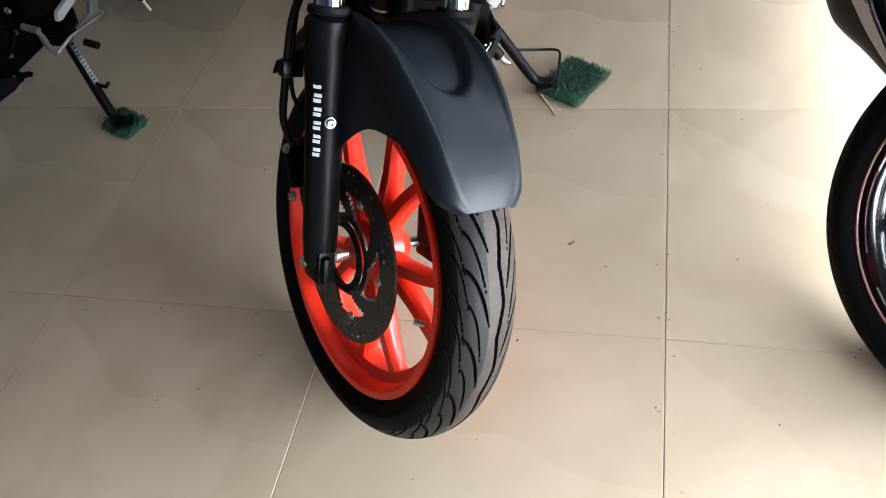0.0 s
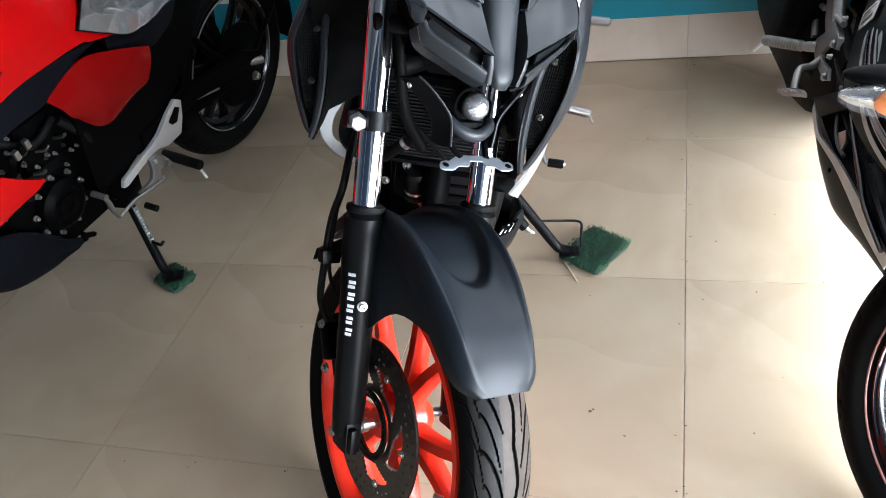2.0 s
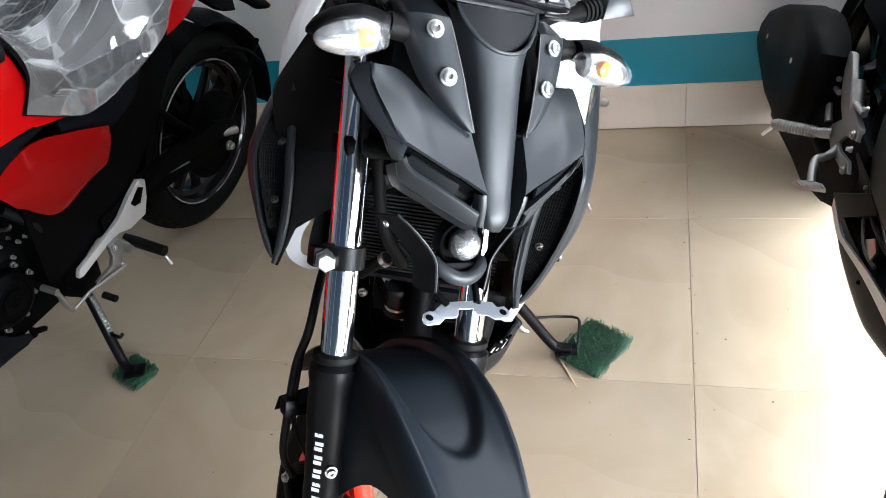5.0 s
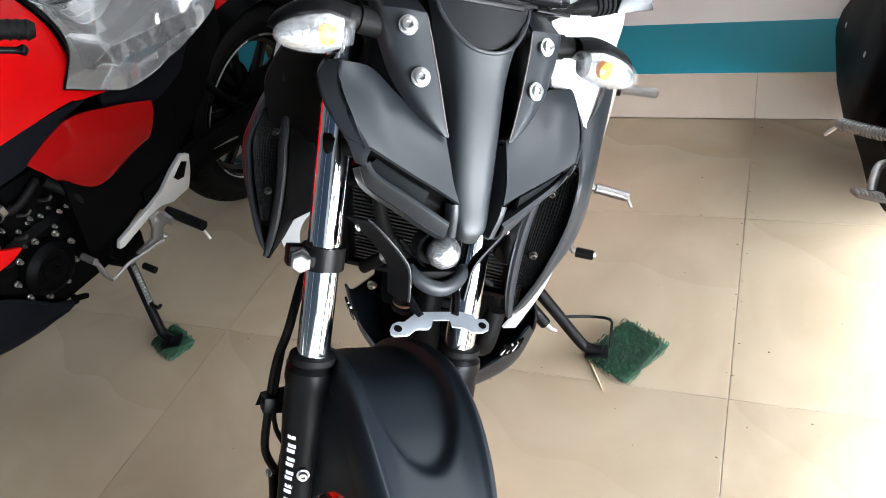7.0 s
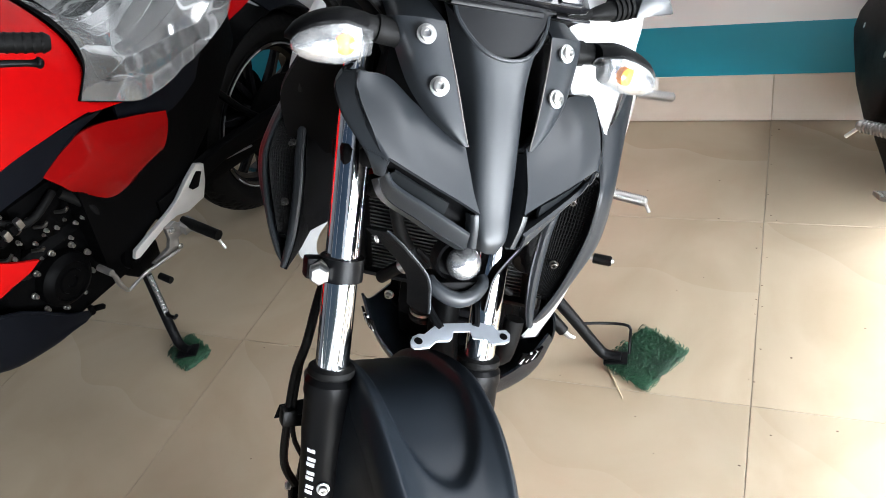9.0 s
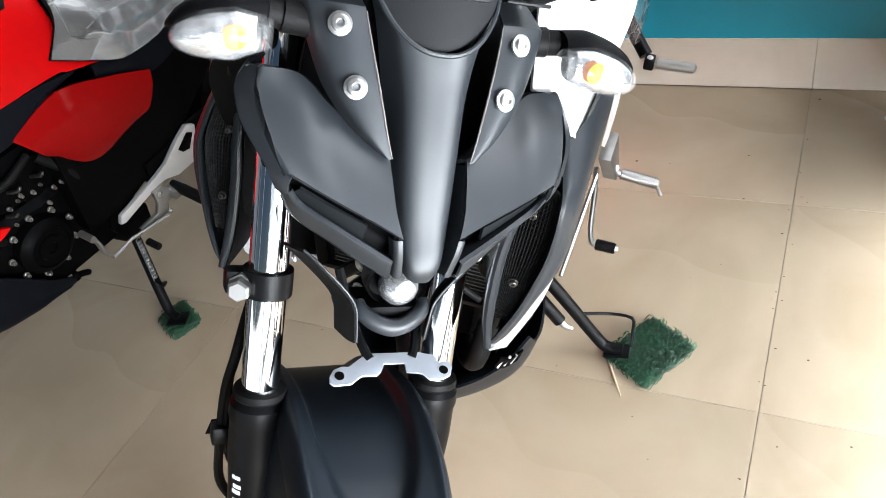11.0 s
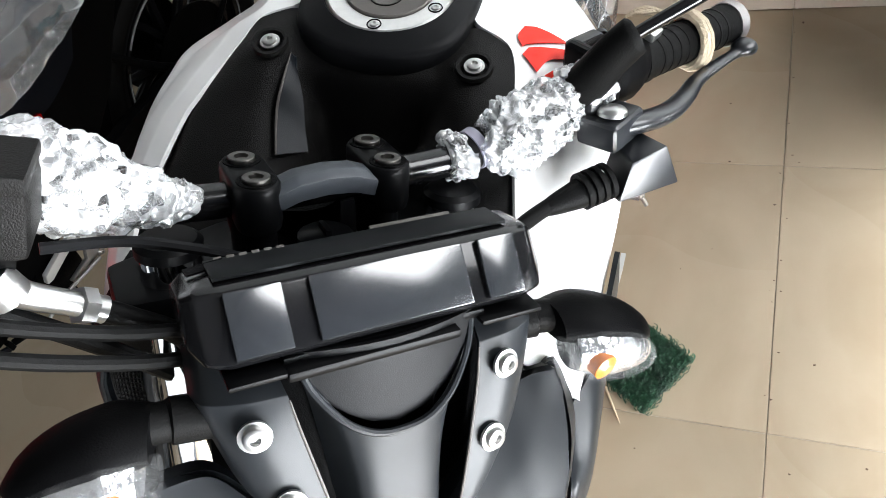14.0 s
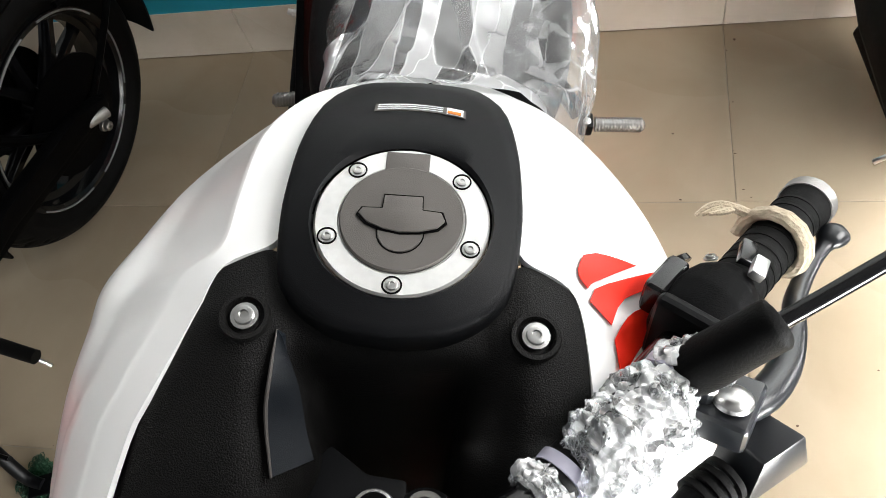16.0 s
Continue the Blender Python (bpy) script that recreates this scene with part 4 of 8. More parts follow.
        # wing: a flat blade with a blunt outer end, over a slot with a lip below it
        face = [[(0.1385, -0.082, 0.3405), (0.1300, -0.0945, 0.3420), (0.1270, -0.0975, 0.3415), (0.1010, -0.0970, 0.3385), (0.0785, -0.1105, 0.3190), (0.0555, -0.1240, 0.3005), (0.0330, -0.1350, 0.2860)],
                [(0.1455, -0.087, 0.3275), (0.1335, -0.1050, 0.3245), (0.1300, -0.1085, 0.3225), (0.1005, -0.1200, 0.3130), (0.0780, -0.1300, 0.2950), (0.0545, -0.1395, 0.2780), (0.0312, -0.1470, 0.2640)],
                [(0.1425, -0.108, 0.3060), (0.1290, -0.1235, 0.3020), (0.1250, -0.1265, 0.3000), (0.0985, -0.1365, 0.2885), (0.0765, -0.1435, 0.2730), (0.0530, -0.1500, 0.2595), (0.0292, -0.1550, 0.2475)],
                [(0.1275, -0.130, 0.2805), (0.1150, -0.1425, 0.2755), (0.1110, -0.1460, 0.2730), (0.0900, -0.1512, 0.2625), (0.0700, -0.1548, 0.2525), (0.0475, -0.1588, 0.2420), (0.0245, -0.1625, 0.2300)]]
        rolled = [(x, y + 0.016, z - 0.003) for x, y, z in face[0]]
        shoulder = [(x, y + 0.003, z + 0.0012) for x, y, z in face[0]]
        wg = part("wing_cowl", side(from_grid(net_points([rolled, shoulder] + face, 50, 72), 0.004)), GREY, hl, "matt graphite wing above the position light", FRONT, sharp=42)
        edge = [r[0] for r in face] + [(0.1165, -0.1265, 0.263)]
        part("wing_flank", side(patch([edge, [(x - 0.006, y + 0.018, z + 0.005) for x, y, z in edge], [(x - 0.020, y + 0.034, z + 0.010) for x, y, z in edge]], 10, 24, 0.003)), GREY, wg, "", FRONT)
        slot_top = [p for p in face[3][2:]]
        lip_top = [(0.1110, -0.1400, 0.2610), (0.1010, -0.1390, 0.2480), (0.0725, -0.1490, 0.2320), (0.0490, -0.1560, 0.2190), (0.0300, -0.1610, 0.2085)]
        lip_low = [(0.1120, -0.1300, 0.2560), (0.0985, -0.1240, 0.2360), (0.0710, -0.1380, 0.2200), (0.0480, -0.1490, 0.2070), (0.0290, -0.1570, 0.1975)]
        lip_back = [(x - 0.002, y + 0.022, z - 0.006) for x, y, z in lip_low]
        lip_in = [(x, y + 0.016, z + 0.001) for x, y, z in lip_top]
        part("lower_lip", side(patch([lip_in, [(x, y + 0.002, z + 0.001) for x, y, z in lip_top], lip_top, lip_low, [(x, y + 0.002, z - 0.001) for x, y, z in lip_low], lip_back], 30, 48, 0.0025)), GREY, wg, "graphite lip under the slot", FRONT, sharp=42)
        part("slot_corner", side(patch([[face[3][0], face[3][1], face[3][2]], [(0.1240, -0.1330, 0.2725), (0.1165, -0.1400, 0.2680), (0.1120, -0.1425, 0.2660)], [(0.1165, -0.1290, 0.2600), (0.1135, -0.1360, 0.2590), (0.1110, -0.1400, 0.2610)]], 8, 8, 0.003)), GREY, wg, "", FRONT)
        part("slot_backing", side(patch([[(x, y + 0.013, z + 0.002) for x, y, z in slot_top], [(x, y + 0.022, z - 0.010) for x, y, z in slot_top], [(x * 0.98, y + 0.018, z) for x, y, z in lip_top]], 8, 30, 0.002)), DARK, wg, "dark recess of the position light", FRONT)
        u = net_points([[(x, y + 0.008, z - 0.003) for x, y, z in slot_top], [(x, y + 0.012, z + 0.0015) for x, y, z in lip_top]], 10, 40)
        part("light_lens", side(from_grid(u[1:9, 5:30], 0.003)), GLASSD, wg, "smoked position light lens", FRONT)
        inner = [[(0.0330, -0.1350, 0.2860), (0.0312, -0.1470, 0.2640), (0.0292, -0.1550, 0.2475), (0.0245, -0.1625, 0.2300), (0.0225, -0.1620, 0.2180), (0.0190, -0.1560, 0.1965)],
                 [(0.028, -0.11, 0.2815), (0.026, -0.118, 0.262), (0.0245, -0.125, 0.2477), (0.0205, -0.132, 0.2284), (0.0185, -0.138, 0.2179), (0.0165, -0.143, 0.1955)]]
        part("inner_flank", side(patch(inner, 6, 30, 0.002)), GREY, wg, "", FRONT)
        part("slot_post", side(patch([inner[0][3:], [(x + 0.0045, y + 0.0005, z) for x, y, z in inner[0][3:]], [(x + 0.006, y + 0.010, z) for x, y, z in inner[0][3:]]], 8, 14, 0.002)), GREY, wg, "", FRONT)
        # blade beside the lamp
        edge = [(0.085, -0.096, 0.197), (0.068, -0.102, 0.183), (0.047, -0.105, 0.162), (0.037, -0.106, 0.147), (0.034, -0.106, 0.128), (0.0325, -0.105, 0.112)]
        blade = [edge, [(x + 0.004, y + 0.014, z - 0.002) for x, y, z in edge], [(x + 0.011, y + 0.030, z - 0.003 + 0.3 * max(0, 0.128 - z)) for x, y, z in edge]]
        lb = part("lower_blade", side(patch(blade, 10, 24, 0.0025)), DARK, hl, "slim black blade beside the lamp", FRONT)
        part("blade_edge", side(tube(edge, 0.0012, 8, 5)), GREY, lb, "", FRONT)
        part("blade_screw", side(lathe([(0, 0.0001), (0, 0.004), (0.0015, 0.004), (0.0022, 0.0028), (0.0022, 0.0001)], 12, pose(0.088, -0.08, 0.184, 60, 20, 0))), STEEL, lb, "", FRONT)
        # indicator; the rubber stem on the throttle side is swung back
        def swung(bm):
            bm = side(bm)
            if s < 0:
                bm.transform(Matrix.Translation((-0.115, -0.092, 0)) @ Matrix.Rotation(radians(-17), 4, "Z") @ Matrix.Translation((0.111, 0.092, -0.004)))
            return bm
        stem = part("indicator_stem", swung(tube([(0.085, -0.085, 0.386), (0.112, -0.092, 0.389), (0.114, -0.092, 0.389), (0.135, -0.1, 0.391)], [0.013, 0.013, 0.0112, 0.0108], 20, 1)), SOFT, hl, "black rubber indicator stem", FRONT)
        secs = []
        for f in np.linspace(0, 1, 13):
            x = 0.120 + 0.072 * f
            k = (0.72 + 0.28 * min(1, f / 0.3)) * math.sqrt(max(0.03, 1 - max(0, (f - 0.3) / 0.7) ** 2.6))
            cz, cyy = 0.386 - 0.014 * f ** 1.5, -0.100 - 0.012 * f
            secs.append([(x, cyy + 0.026 * k * math.cos(b) * (1.0 if math.cos(b) < 0 else 1.15), cz + 0.0205 * k * math.sin(b) * (1 if math.sin(b) > 0 else 0.45)) for b in np.linspace(0, 2 * math.pi, 20, endpoint=False)])
        hs = part("indicator_housing", swung(loft(secs)), DARK, stem, "black indicator housing", FRONT)
        secs2, secs3 = [], []
        for q, f in enumerate(np.linspace(0, 1, 43)):
            x = 0.116 + 0.070 * f
            k = (0.55 + 0.45 * min(1, f / 0.35)) * math.sqrt(max(0.01, 1 - max(0, (f - 0.35) / 0.65) ** 2.2))
            cz, cyy = 0.3755 - 0.009 * f ** 1.3, -0.1185 - 0.010 * f
            rib = 0.0005 * (q % 2)
            secs2.append([(x, cyy + (0.0210 * k + rib) * math.cos(b), cz + (0.0192 * k + rib) * math.sin(b)) for b in np.linspace(0, 2 * math.pi, 20, endpoint=False)])
            secs3.append([(x, cyy + 0.0045 + 0.0195 * k * math.cos(b), cz + 0.0188 * k * math.sin(b)) for b in np.linspace(0, 2 * math.pi, 14, endpoint=False)])
        part("reflector", swung(loft(secs3[6:])), REFLECT, hs, "bright reflector", FRONT)
        part("bulb", swung(tube([(0.138, -0.120, 0.374), (0.140, -0.1375, 0.371), (0.1405, -0.1395, 0.3705)], [0.0098, 0.0092, 0.005], 14)), AMBER, hs, "amber bulb", FRONT)
        part("lens", swung(loft(secs2)), LENS, hs, "clear ribbed indicator lens", FRONT)
    # projector lamp in its cradle
    part("lamp_cup", lathe([(0, 0.0001), (0, 0.025), (0.016, 0.0245), (0.018, 0.0225), (0.010, 0.021), (0.008, 0.0001)], 32, axes(Vector((0, -0.075, 0.168)), Vector((0, -0.98, -0.2)), Vector((1, 0, 0)), Vector((0, -0.2, 0.98)))), DARK, hl, "", FRONT)
    bm = bmesh.new()
    bmesh.ops.create_uvsphere(bm, u_segments=28, v_segments=16, radius=0.0185)
    bm.transform(pose(0.003, -0.098, 0.1645))
    part("projector_lens", bm, REFLECT, hl, "round bright projector lens", FRONT)
    part("chin_bar", tube([(-0.031, -0.092, 0.146), (-0.029, -0.099, 0.140), (-0.016, -0.1055, 0.131), (0.0, -0.108, 0.127), (0.016, -0.1055, 0.131), (0.029, -0.099, 0.140), (0.031, -0.092, 0.146)], [0.006, 0.0072, 0.008, 0.0082, 0.008, 0.0072, 0.006], 14, 4, flat=1.1), GREY, hl, "graphite V-shaped chin under the lamp", FRONT)
    part("lamp_shelf", block((0.06, 0.05, 0.012), (0, -0.075, 0.138), bevel=0.004), DARK, hl, "", FRONT)
    return hl


headlight()


def plate_bracket():
    out = [(-0.0606, -0.0024), (-0.0556, 0.0048), (-0.0476, 0.0079), (-0.0418, 0.007), (-0.0222, 0.0202), (0.0282, 0.0191), (0.0326, 0.0171), (0.042, 0.0149), (0.0439, 0.0068), (0.0544, 0.0071), (0.0568, 0.0004), (0.0521, -0.0091), (0.0446, -0.0122), (0.0309, -0.0122), (0.0255, -0.0052), (0.0108, -0.0024), (0.0114, 0.0071), (-0.0081, 0.0079), (-0.0129, -0.0006), (-0.0178, -0.0045), (-0.0318, -0.0038), (-0.0429, -0.0117), (-0.0581, -0.0118), (-0.0616, -0.0083)]
    up, n = Vector((0, 0.894, 0.447)), Vector((0, -0.447, 0.894))
    o = Vector((0, -0.125, 0.0925))
    br = part("plate_bracket", plate([o + Vector((x, 0, 0)) + up * v for x, v in reversed(out)], 0.002, 0.0004, 1), BRIGHT, bike, "bare zinc-plated number plate bracket", FRONT)
    for x, v in ((-0.0517, -0.0021), (0.0468, -0.0027)):
        c = o + Vector((x, 0, 0)) + up * v - n * 0.0026
        part("slot", lathe([(0, 0.0001), (0, 0.0044), (0.0034, 0.0044), (0.0034, 0.0001)], 18, axes(c, n, Vector((1, 0, 0)), up)), IRON, br, "", FRONT)
    for s in (-1, 1):
        part("stay", tube([(s * 0.045, -0.07, 0.17), (s * 0.032, -0.085, 0.125), (s * 0.024, -0.105, 0.104), (s * 0.020, -0.112, 0.098)], 0.0045, 8, 4), LEG, br, "", FRONT)


plate_bracket()


FACET = mat("glossy_graphite_facet", (0.014, 0.0155, 0.018), 0.2, vary=0.06, scale=25, spec=1.0)


def meter():
    sec = [(-0.113, 0.424), (-0.118, 0.430), (-0.096, 0.459), (-0.090, 0.4605), (-0.062, 0.4575), (-0.048, 0.446), (-0.046, 0.436), (-0.07, 0.424)]
    def ring(x, k):
        cy, cz = -0.075, 0.446
        return [(x, cy + (y - cy) * k, cz + (z - cz) * k) for y, z in sec]
    m = part("meter_housing", softened(loft([ring(-0.104, 0.62), ring(-0.097, 0.93), ring(-0.085, 1), ring(0.085, 1), ring(0.097, 0.93), ring(0.104, 0.62)]), 0.0025, 2), GLOSS, bike, "gloss black instrument housing", FRONT)
    def onfront(x0, x1, v0, v1, off):
        p = lambda v: (-0.118 + 0.022 * v, 0.430 + 0.030 * v)
        n = Vector((0, -0.806, 0.592)) * off
        return [Vector((x, *p(v))) + n for x, v in ((x0, v0), (x1, v0), (x1, v1), (x0, v1))]
    for x0, x1 in ((-0.084, -0.054), (-0.040, 0.050), (0.060, 0.084)):
        part("front_facet", plate(onfront(x0, x1, 0.04, 0.97, 0.0035), 0.004, 0.0012), FACET, m, "glossy graphite facet on the housing front", FRONT)
    part("display", plate([(-0.086, -0.0885, 0.4615), (-0.086, -0.064, 0.459), (0.086, -0.064, 0.459), (0.086, -0.0885, 0.4615)], 0.002, 0.0005), GLASSD, m, "dark instrument display", FRONT)
    for k in range(6):
        part("letter_mark", block((0.0042, 0.0012, 0.006), (-0.078 + 0.0068 * k, -0.0665, 0.4605), (-80, 0, 0)), LIDGREY, m, "", FRONT)
    part("display_strip", block((0.055, 0.012, 0.002), (0.045, -0.047, 0.4475), (25, 0, 0), 0.0006), LIDGREY, m, "", FRONT)
    part("label_patch", block((0.022, 0.006, 0.0012), (-0.086, -0.07, 0.4605), (6, 0, 12)), IRON, m, "small dark label", FRONT)
    part("meter_stay", join(block((0.12, 0.03, 0.006), (0, -0.1, 0.421), bevel=0.002), block((0.1, 0.012, 0.006), (-0.01, -0.118, 0.4175), bevel=0.002)), LEG, m, "", FRONT)
    for x in (-0.07, 0.075):
        part("stay_tongue", block((0.04, 0.02, 0.003), (x, -0.112, 0.4185), bevel=0.001), LEG, m, "", FRONT)


meter()


def lumps(path, radii, seed, amp, freq, n=40, along=60):
    """A crumpled sleeve round a path."""
    bm = tube(path, radii, n, max(1, along // (len(path) - 1)))
    for v in bm.verts:
        p = v.co * freq + Vector((seed * 7.3, 0, 0))
        d = noise.noise(p * 0.6) * 0.7 + abs(noise.noise(p * 1.5)) * 0.9 + 0.16 * noise.noise(p * 4.2) + 0.12 * abs(noise.noise(p * 8.0))
        v.co += v.normal * amp * d
    return bm


def handlebar():
    bar = [(-0.40, 0.049, 0.532), (-0.25, 0.018, 0.512), (-0.19, 0.010, 0.5), (-0.125, 0.004, 0.470), (-0.06, 0.003, 0.462), (0.06, 0.003, 0.462), (0.125, 0.004, 0.470), (0.19, 0.010, 0.5), (0.25, 0.018, 0.512), (0.38, 0.045, 0.5295)]
    hb = part("handlebar", tube(bar, 0.0112, 18, 6), GLOSS, bike, "gloss black steel handlebar", FRONT)
    for s in (-1, 1):
        ri = part("riser", tube([(s * 0.042, 0.0025, 0.40), (s * 0.042, 0.0025, 0.44), (s * 0.042, 0.0025, 0.452), (s * 0.042, 0.0025, 0.462)], [0.0135, 0.0145, 0.0165, 0.0165], 24), LEG, hb, "satin black handlebar riser", FRONT)
        loop = []
        for z, k in ((0.448, 0.9), (0.453, 1.0), (0.474, 1.0), (0.4775, 0.97), (0.479, 0.88)):
            loop.append([(s * 0.042 + 0.0145 * k * math.cos(b), 0.0025 + (0.016 if math.sin(b) > 0 else -0.016) + 0.0145 * k * math.sin(b), z) for b in np.linspace(0.02, 2 * math.pi + 0.02, 28, endpoint=False)])
        part("bar_clamp", loft(loop), LEG, ri, "rounded bar clamp", FRONT, sharp=50)
        for y in (-0.0145, 0.0195):
            part("bolt_well", lathe([(0, 0.0088), (0, 0.0122), (0.0012, 0.0118), (0.0012, 0.0092)], 24, pose(s * 0.042, y, 0.4785, 0, -90, 0)), IRON, ri, "", FRONT)
            part("bolt", lathe([(0, 0.0001), (0, 0.0085), (0.003, 0.0085), (0.0035, 0.008), (0.0035, 0.0045), (0.001, 0.004), (0.001, 0.0001)], 24, pose(s * 0.042, y, 0.4785, 0, -90, 0)), DISC, ri, "zinc socket bolt", FRONT)
    arch = [[(x, y, z) for y, z in ((-0.022, zt - 0.016), (-0.024, zt - 0.004), (-0.018, zt), (-0.006, zt), (0.0, zt - 0.004), (0.0, zt - 0.016))] for x, zt in ((-0.036, 0.474), (-0.028, 0.4765), (-0.018, 0.480), (0, 0.4815), (0.018, 0.480), (0.028, 0.4765), (0.036, 0.474))]
    part("clamp_bridge", softened(loft(arch), 0.0015), BRIDGE, hb, "slate grey bridge between the bar clamps", FRONT)
    # bubble-wrapped stretches
    for path, radii, seed, amp, freq, n, along in (([(0.094, 0.003, 0.4650), (0.098, 0.003, 0.4655), (0.107, 0.003, 0.4685), (0.111, 0.003, 0.470)], [0.012, 0.0155, 0.0155, 0.011], 1, 0.006, 130, 48, 45),
                                                     ([(0.124, 0.0, 0.473), (0.131, -0.004, 0.476), (0.152, -0.007, 0.485), (0.174, -0.004, 0.495), (0.182, 0.002, 0.500)], [0.013, 0.0215, 0.0245, 0.0205, 0.012], 2, 0.0085, 100, 84, 90),
                                                     ([(0.190, 0.008, 0.510), (0.194, -0.004, 0.512), (0.202, -0.013, 0.510), (0.212, -0.017, 0.506)], [0.007, 0.0125, 0.0125, 0.005], 3, 0.006, 140, 48, 45)):
        part("bubble_wrap", lumps(path, radii, seed, amp, freq, n, along), BUBBLE, hb, "bubble wrap tied round the bar", FRONT, sharp=180)
    part("tape", tube([(0.110, 0.0035, 0.468), (0.125, 0.004, 0.4735)], 0.0138, 20), SOFT, hb, "black tape round the bar", FRONT)
    part("bubble_wrap", lumps([(-0.078, 0.0, 0.464), (-0.09, -0.002, 0.468), (-0.118, -0.006, 0.480), (-0.15, -0.006, 0.496), (-0.175, 0.0, 0.504)], [0.009, 0.013, 0.021, 0.027, 0.024], 4, 0.006, 90, 90, 110), BUBBLE, hb, "bubble wrap swathed round the bar", FRONT, sharp=180)
    for x, y, z in ((0.1165, 0.0035, 0.4705), (0.187, 0.0, 0.503)):
        part("tape", lathe([(-0.0035, 0.0115), (-0.0035, 0.0150), (0.0035, 0.0150), (0.0035, 0.0115)], 20, pose(x, y, z, 0, -22, 8)), BLUEP, hb, "violet tape", FRONT)
    # left-hand controls: switch box, clutch lever, perch, mirror stalk, grip
    grip = part("grip", tube([(0.262, 0.0205, 0.5135), (0.27, 0.022, 0.5145), (0.275, 0.023, 0.515), (0.373, 0.0435, 0.5284), (0.376, 0.0441, 0.5288)], [0.0185, 0.0185, 0.0168, 0.0168, 0.018], 24), SOFT, hb, "ribbed black rubber grip", FRONT)
    for k in range(9):
        part("rib", lathe([(-0.0015, 0.016), (-0.0012, 0.0174), (0.0012, 0.0174), (0.0015, 0.016)], 24, pose(0.28 + 0.010 * k, 0.0241 + 0.0021 * k, 0.5157 + 0.00136 * k, 0, -8, 11.7)), SOFT, grip, "", FRONT)
    part("bar_end", tube([(0.376, 0.0441, 0.5288), (0.386, 0.0462, 0.5302), (0.389, 0.0468, 0.5306)], [0.0188, 0.0188, 0.015], 24), ALU, grip, "pale bar end cap", FRONT)
    part("string", join(*[tube([(0.327 + 0.004 * k + 0.021 * 0.0 + dx, 0.0335 + 0.0215 * math.cos(a), 0.5222 + 0.0215 * math.sin(a)) for dx, a in ((0.02 * i / 14 - 0.01, 2 * math.pi * i / 14) for i in range(15))], 0.0042, 8) for k in (0, 1)], *[tube([(0.322, 0.048, 0.536), (0.312 - 0.003 * q, 0.060 + 0.002 * q, 0.541 + 0.001 * q), (0.303 - 0.002 * q, 0.064 + 0.005 * q, 0.540), (0.294 - 0.001 * q, 0.068 + 0.004 * q, 0.537 - 0.002 * q)], [0.0034, 0.0030, 0.0026, 0.0012], 7, 4) for q in (-1, 0, 1)]), ROPE, grip, "cream cotton string tied round the grip", FRONT)
    sw = part("switch_box", softened(loft([[(x, y0 + dy * math.cos(b) * (1.0 if math.cos(b) > 0 else 0.9), z0 + dz * math.sin(b)) for b in np.linspace(0, 2 * math.pi, 14, endpoint=False)] for x, y0, z0, dy, dz in
                                          ((0.205, 0.010, 0.503, 0.016, 0.016), (0.212, 0.012, 0.506, 0.026, 0.024), (0.232, 0.014, 0.511, 0.031, 0.027), (0.250, 0.017, 0.513, 0.029, 0.026), (0.262, 0.019, 0.515, 0.022, 0.021), (0.266, 0.020, 0.516, 0.017, 0.017))]), 0.002), DARK, hb, "black moulded switch box", FRONT)
    part("thumb_pod", block((0.034, 0.014, 0.024), (0.232, 0.044, 0.519), (8, -10, 12), 0.005, 3), GLOSS, sw, "", FRONT)
    part("horn_button", lathe([(0, 0.0001), (0, 0.007), (0.004, 0.0065), (0.005, 0.004), (0.005, 0.0001)], 18, axes(Vector((0.248, 0.046, 0.527)), Vector((0.1, 0.85, 0.5)).normalized(), Vector((1, -0.1, 0)).normalized(), Vector((0, -0.5, 0.86)))), GLOSS, sw, "", FRONT)
    part("beam_switch", block((0.020, 0.010, 0.007), (0.280, 0.0245, 0.5345), (20, -12, 30), 0.002), GLOSS, sw, "", FRONT)
    part("switch_key", block((0.016, 0.009, 0.007), (0.266, 0.008, 0.538), (20, -12, 25), 0.002), STEEL, sw, "pale switch key", FRONT)
    part("housing_screw", hexbolt((0.262, 0.036, 0.531), (0, 0.4, 1), 0.0042, 0.003), STEEL, sw, "", FRONT)
    part("clamp_half", block((0.012, 0.05, 0.05), (0.214, 0.008, 0.507), (8, -12, 12), 0.006, 3), LEG, sw, "", FRONT)
    perch = part("lever_perch", join(block((0.038, 0.034, 0.022), (0.212, -0.022, 0.484), (0, -14, 20), 0.005, 3), block((0.026, 0.03, 0.022), (0.203, -0.004, 0.497), (0, -14, 20), 0.006, 3)), PERCH, hb, "slate black clutch lever perch", FRONT)
    part("pivot_bolt", lathe([(0, 0.0108), (0.0025, 0.0104), (0.0045, 0.0085), (0.0056, 0.0045), (0.0058, 0.0001)], 28, axes(Vector((0.208, -0.0275, 0.4945)), Vector((-0.1, 0, 0.995)), Vector((0.995, 0, 0.1)), Vector((0, 1, 0)))), STEEL, perch, "", FRONT)
    part("clutch_lever", tube([(0.208, -0.026, 0.484), (0.234, -0.030, 0.486), (0.264, -0.024, 0.488), (0.291, -0.0115, 0.493), (0.317, 0.005, 0.498), (0.349, 0.0165, 0.505), (0.370, 0.0205, 0.511), (0.377, 0.0215, 0.514), (0.385, 0.0228, 0.516), (0.392, 0.024, 0.518)], [0.010, 0.0105, 0.0095, 0.008, 0.0068, 0.0058, 0.0056, 0.0095, 0.0108, 0.004], 16, 5, flat=0.7), PERCH, perch, "slate black clutch lever with a ball end", FRONT)
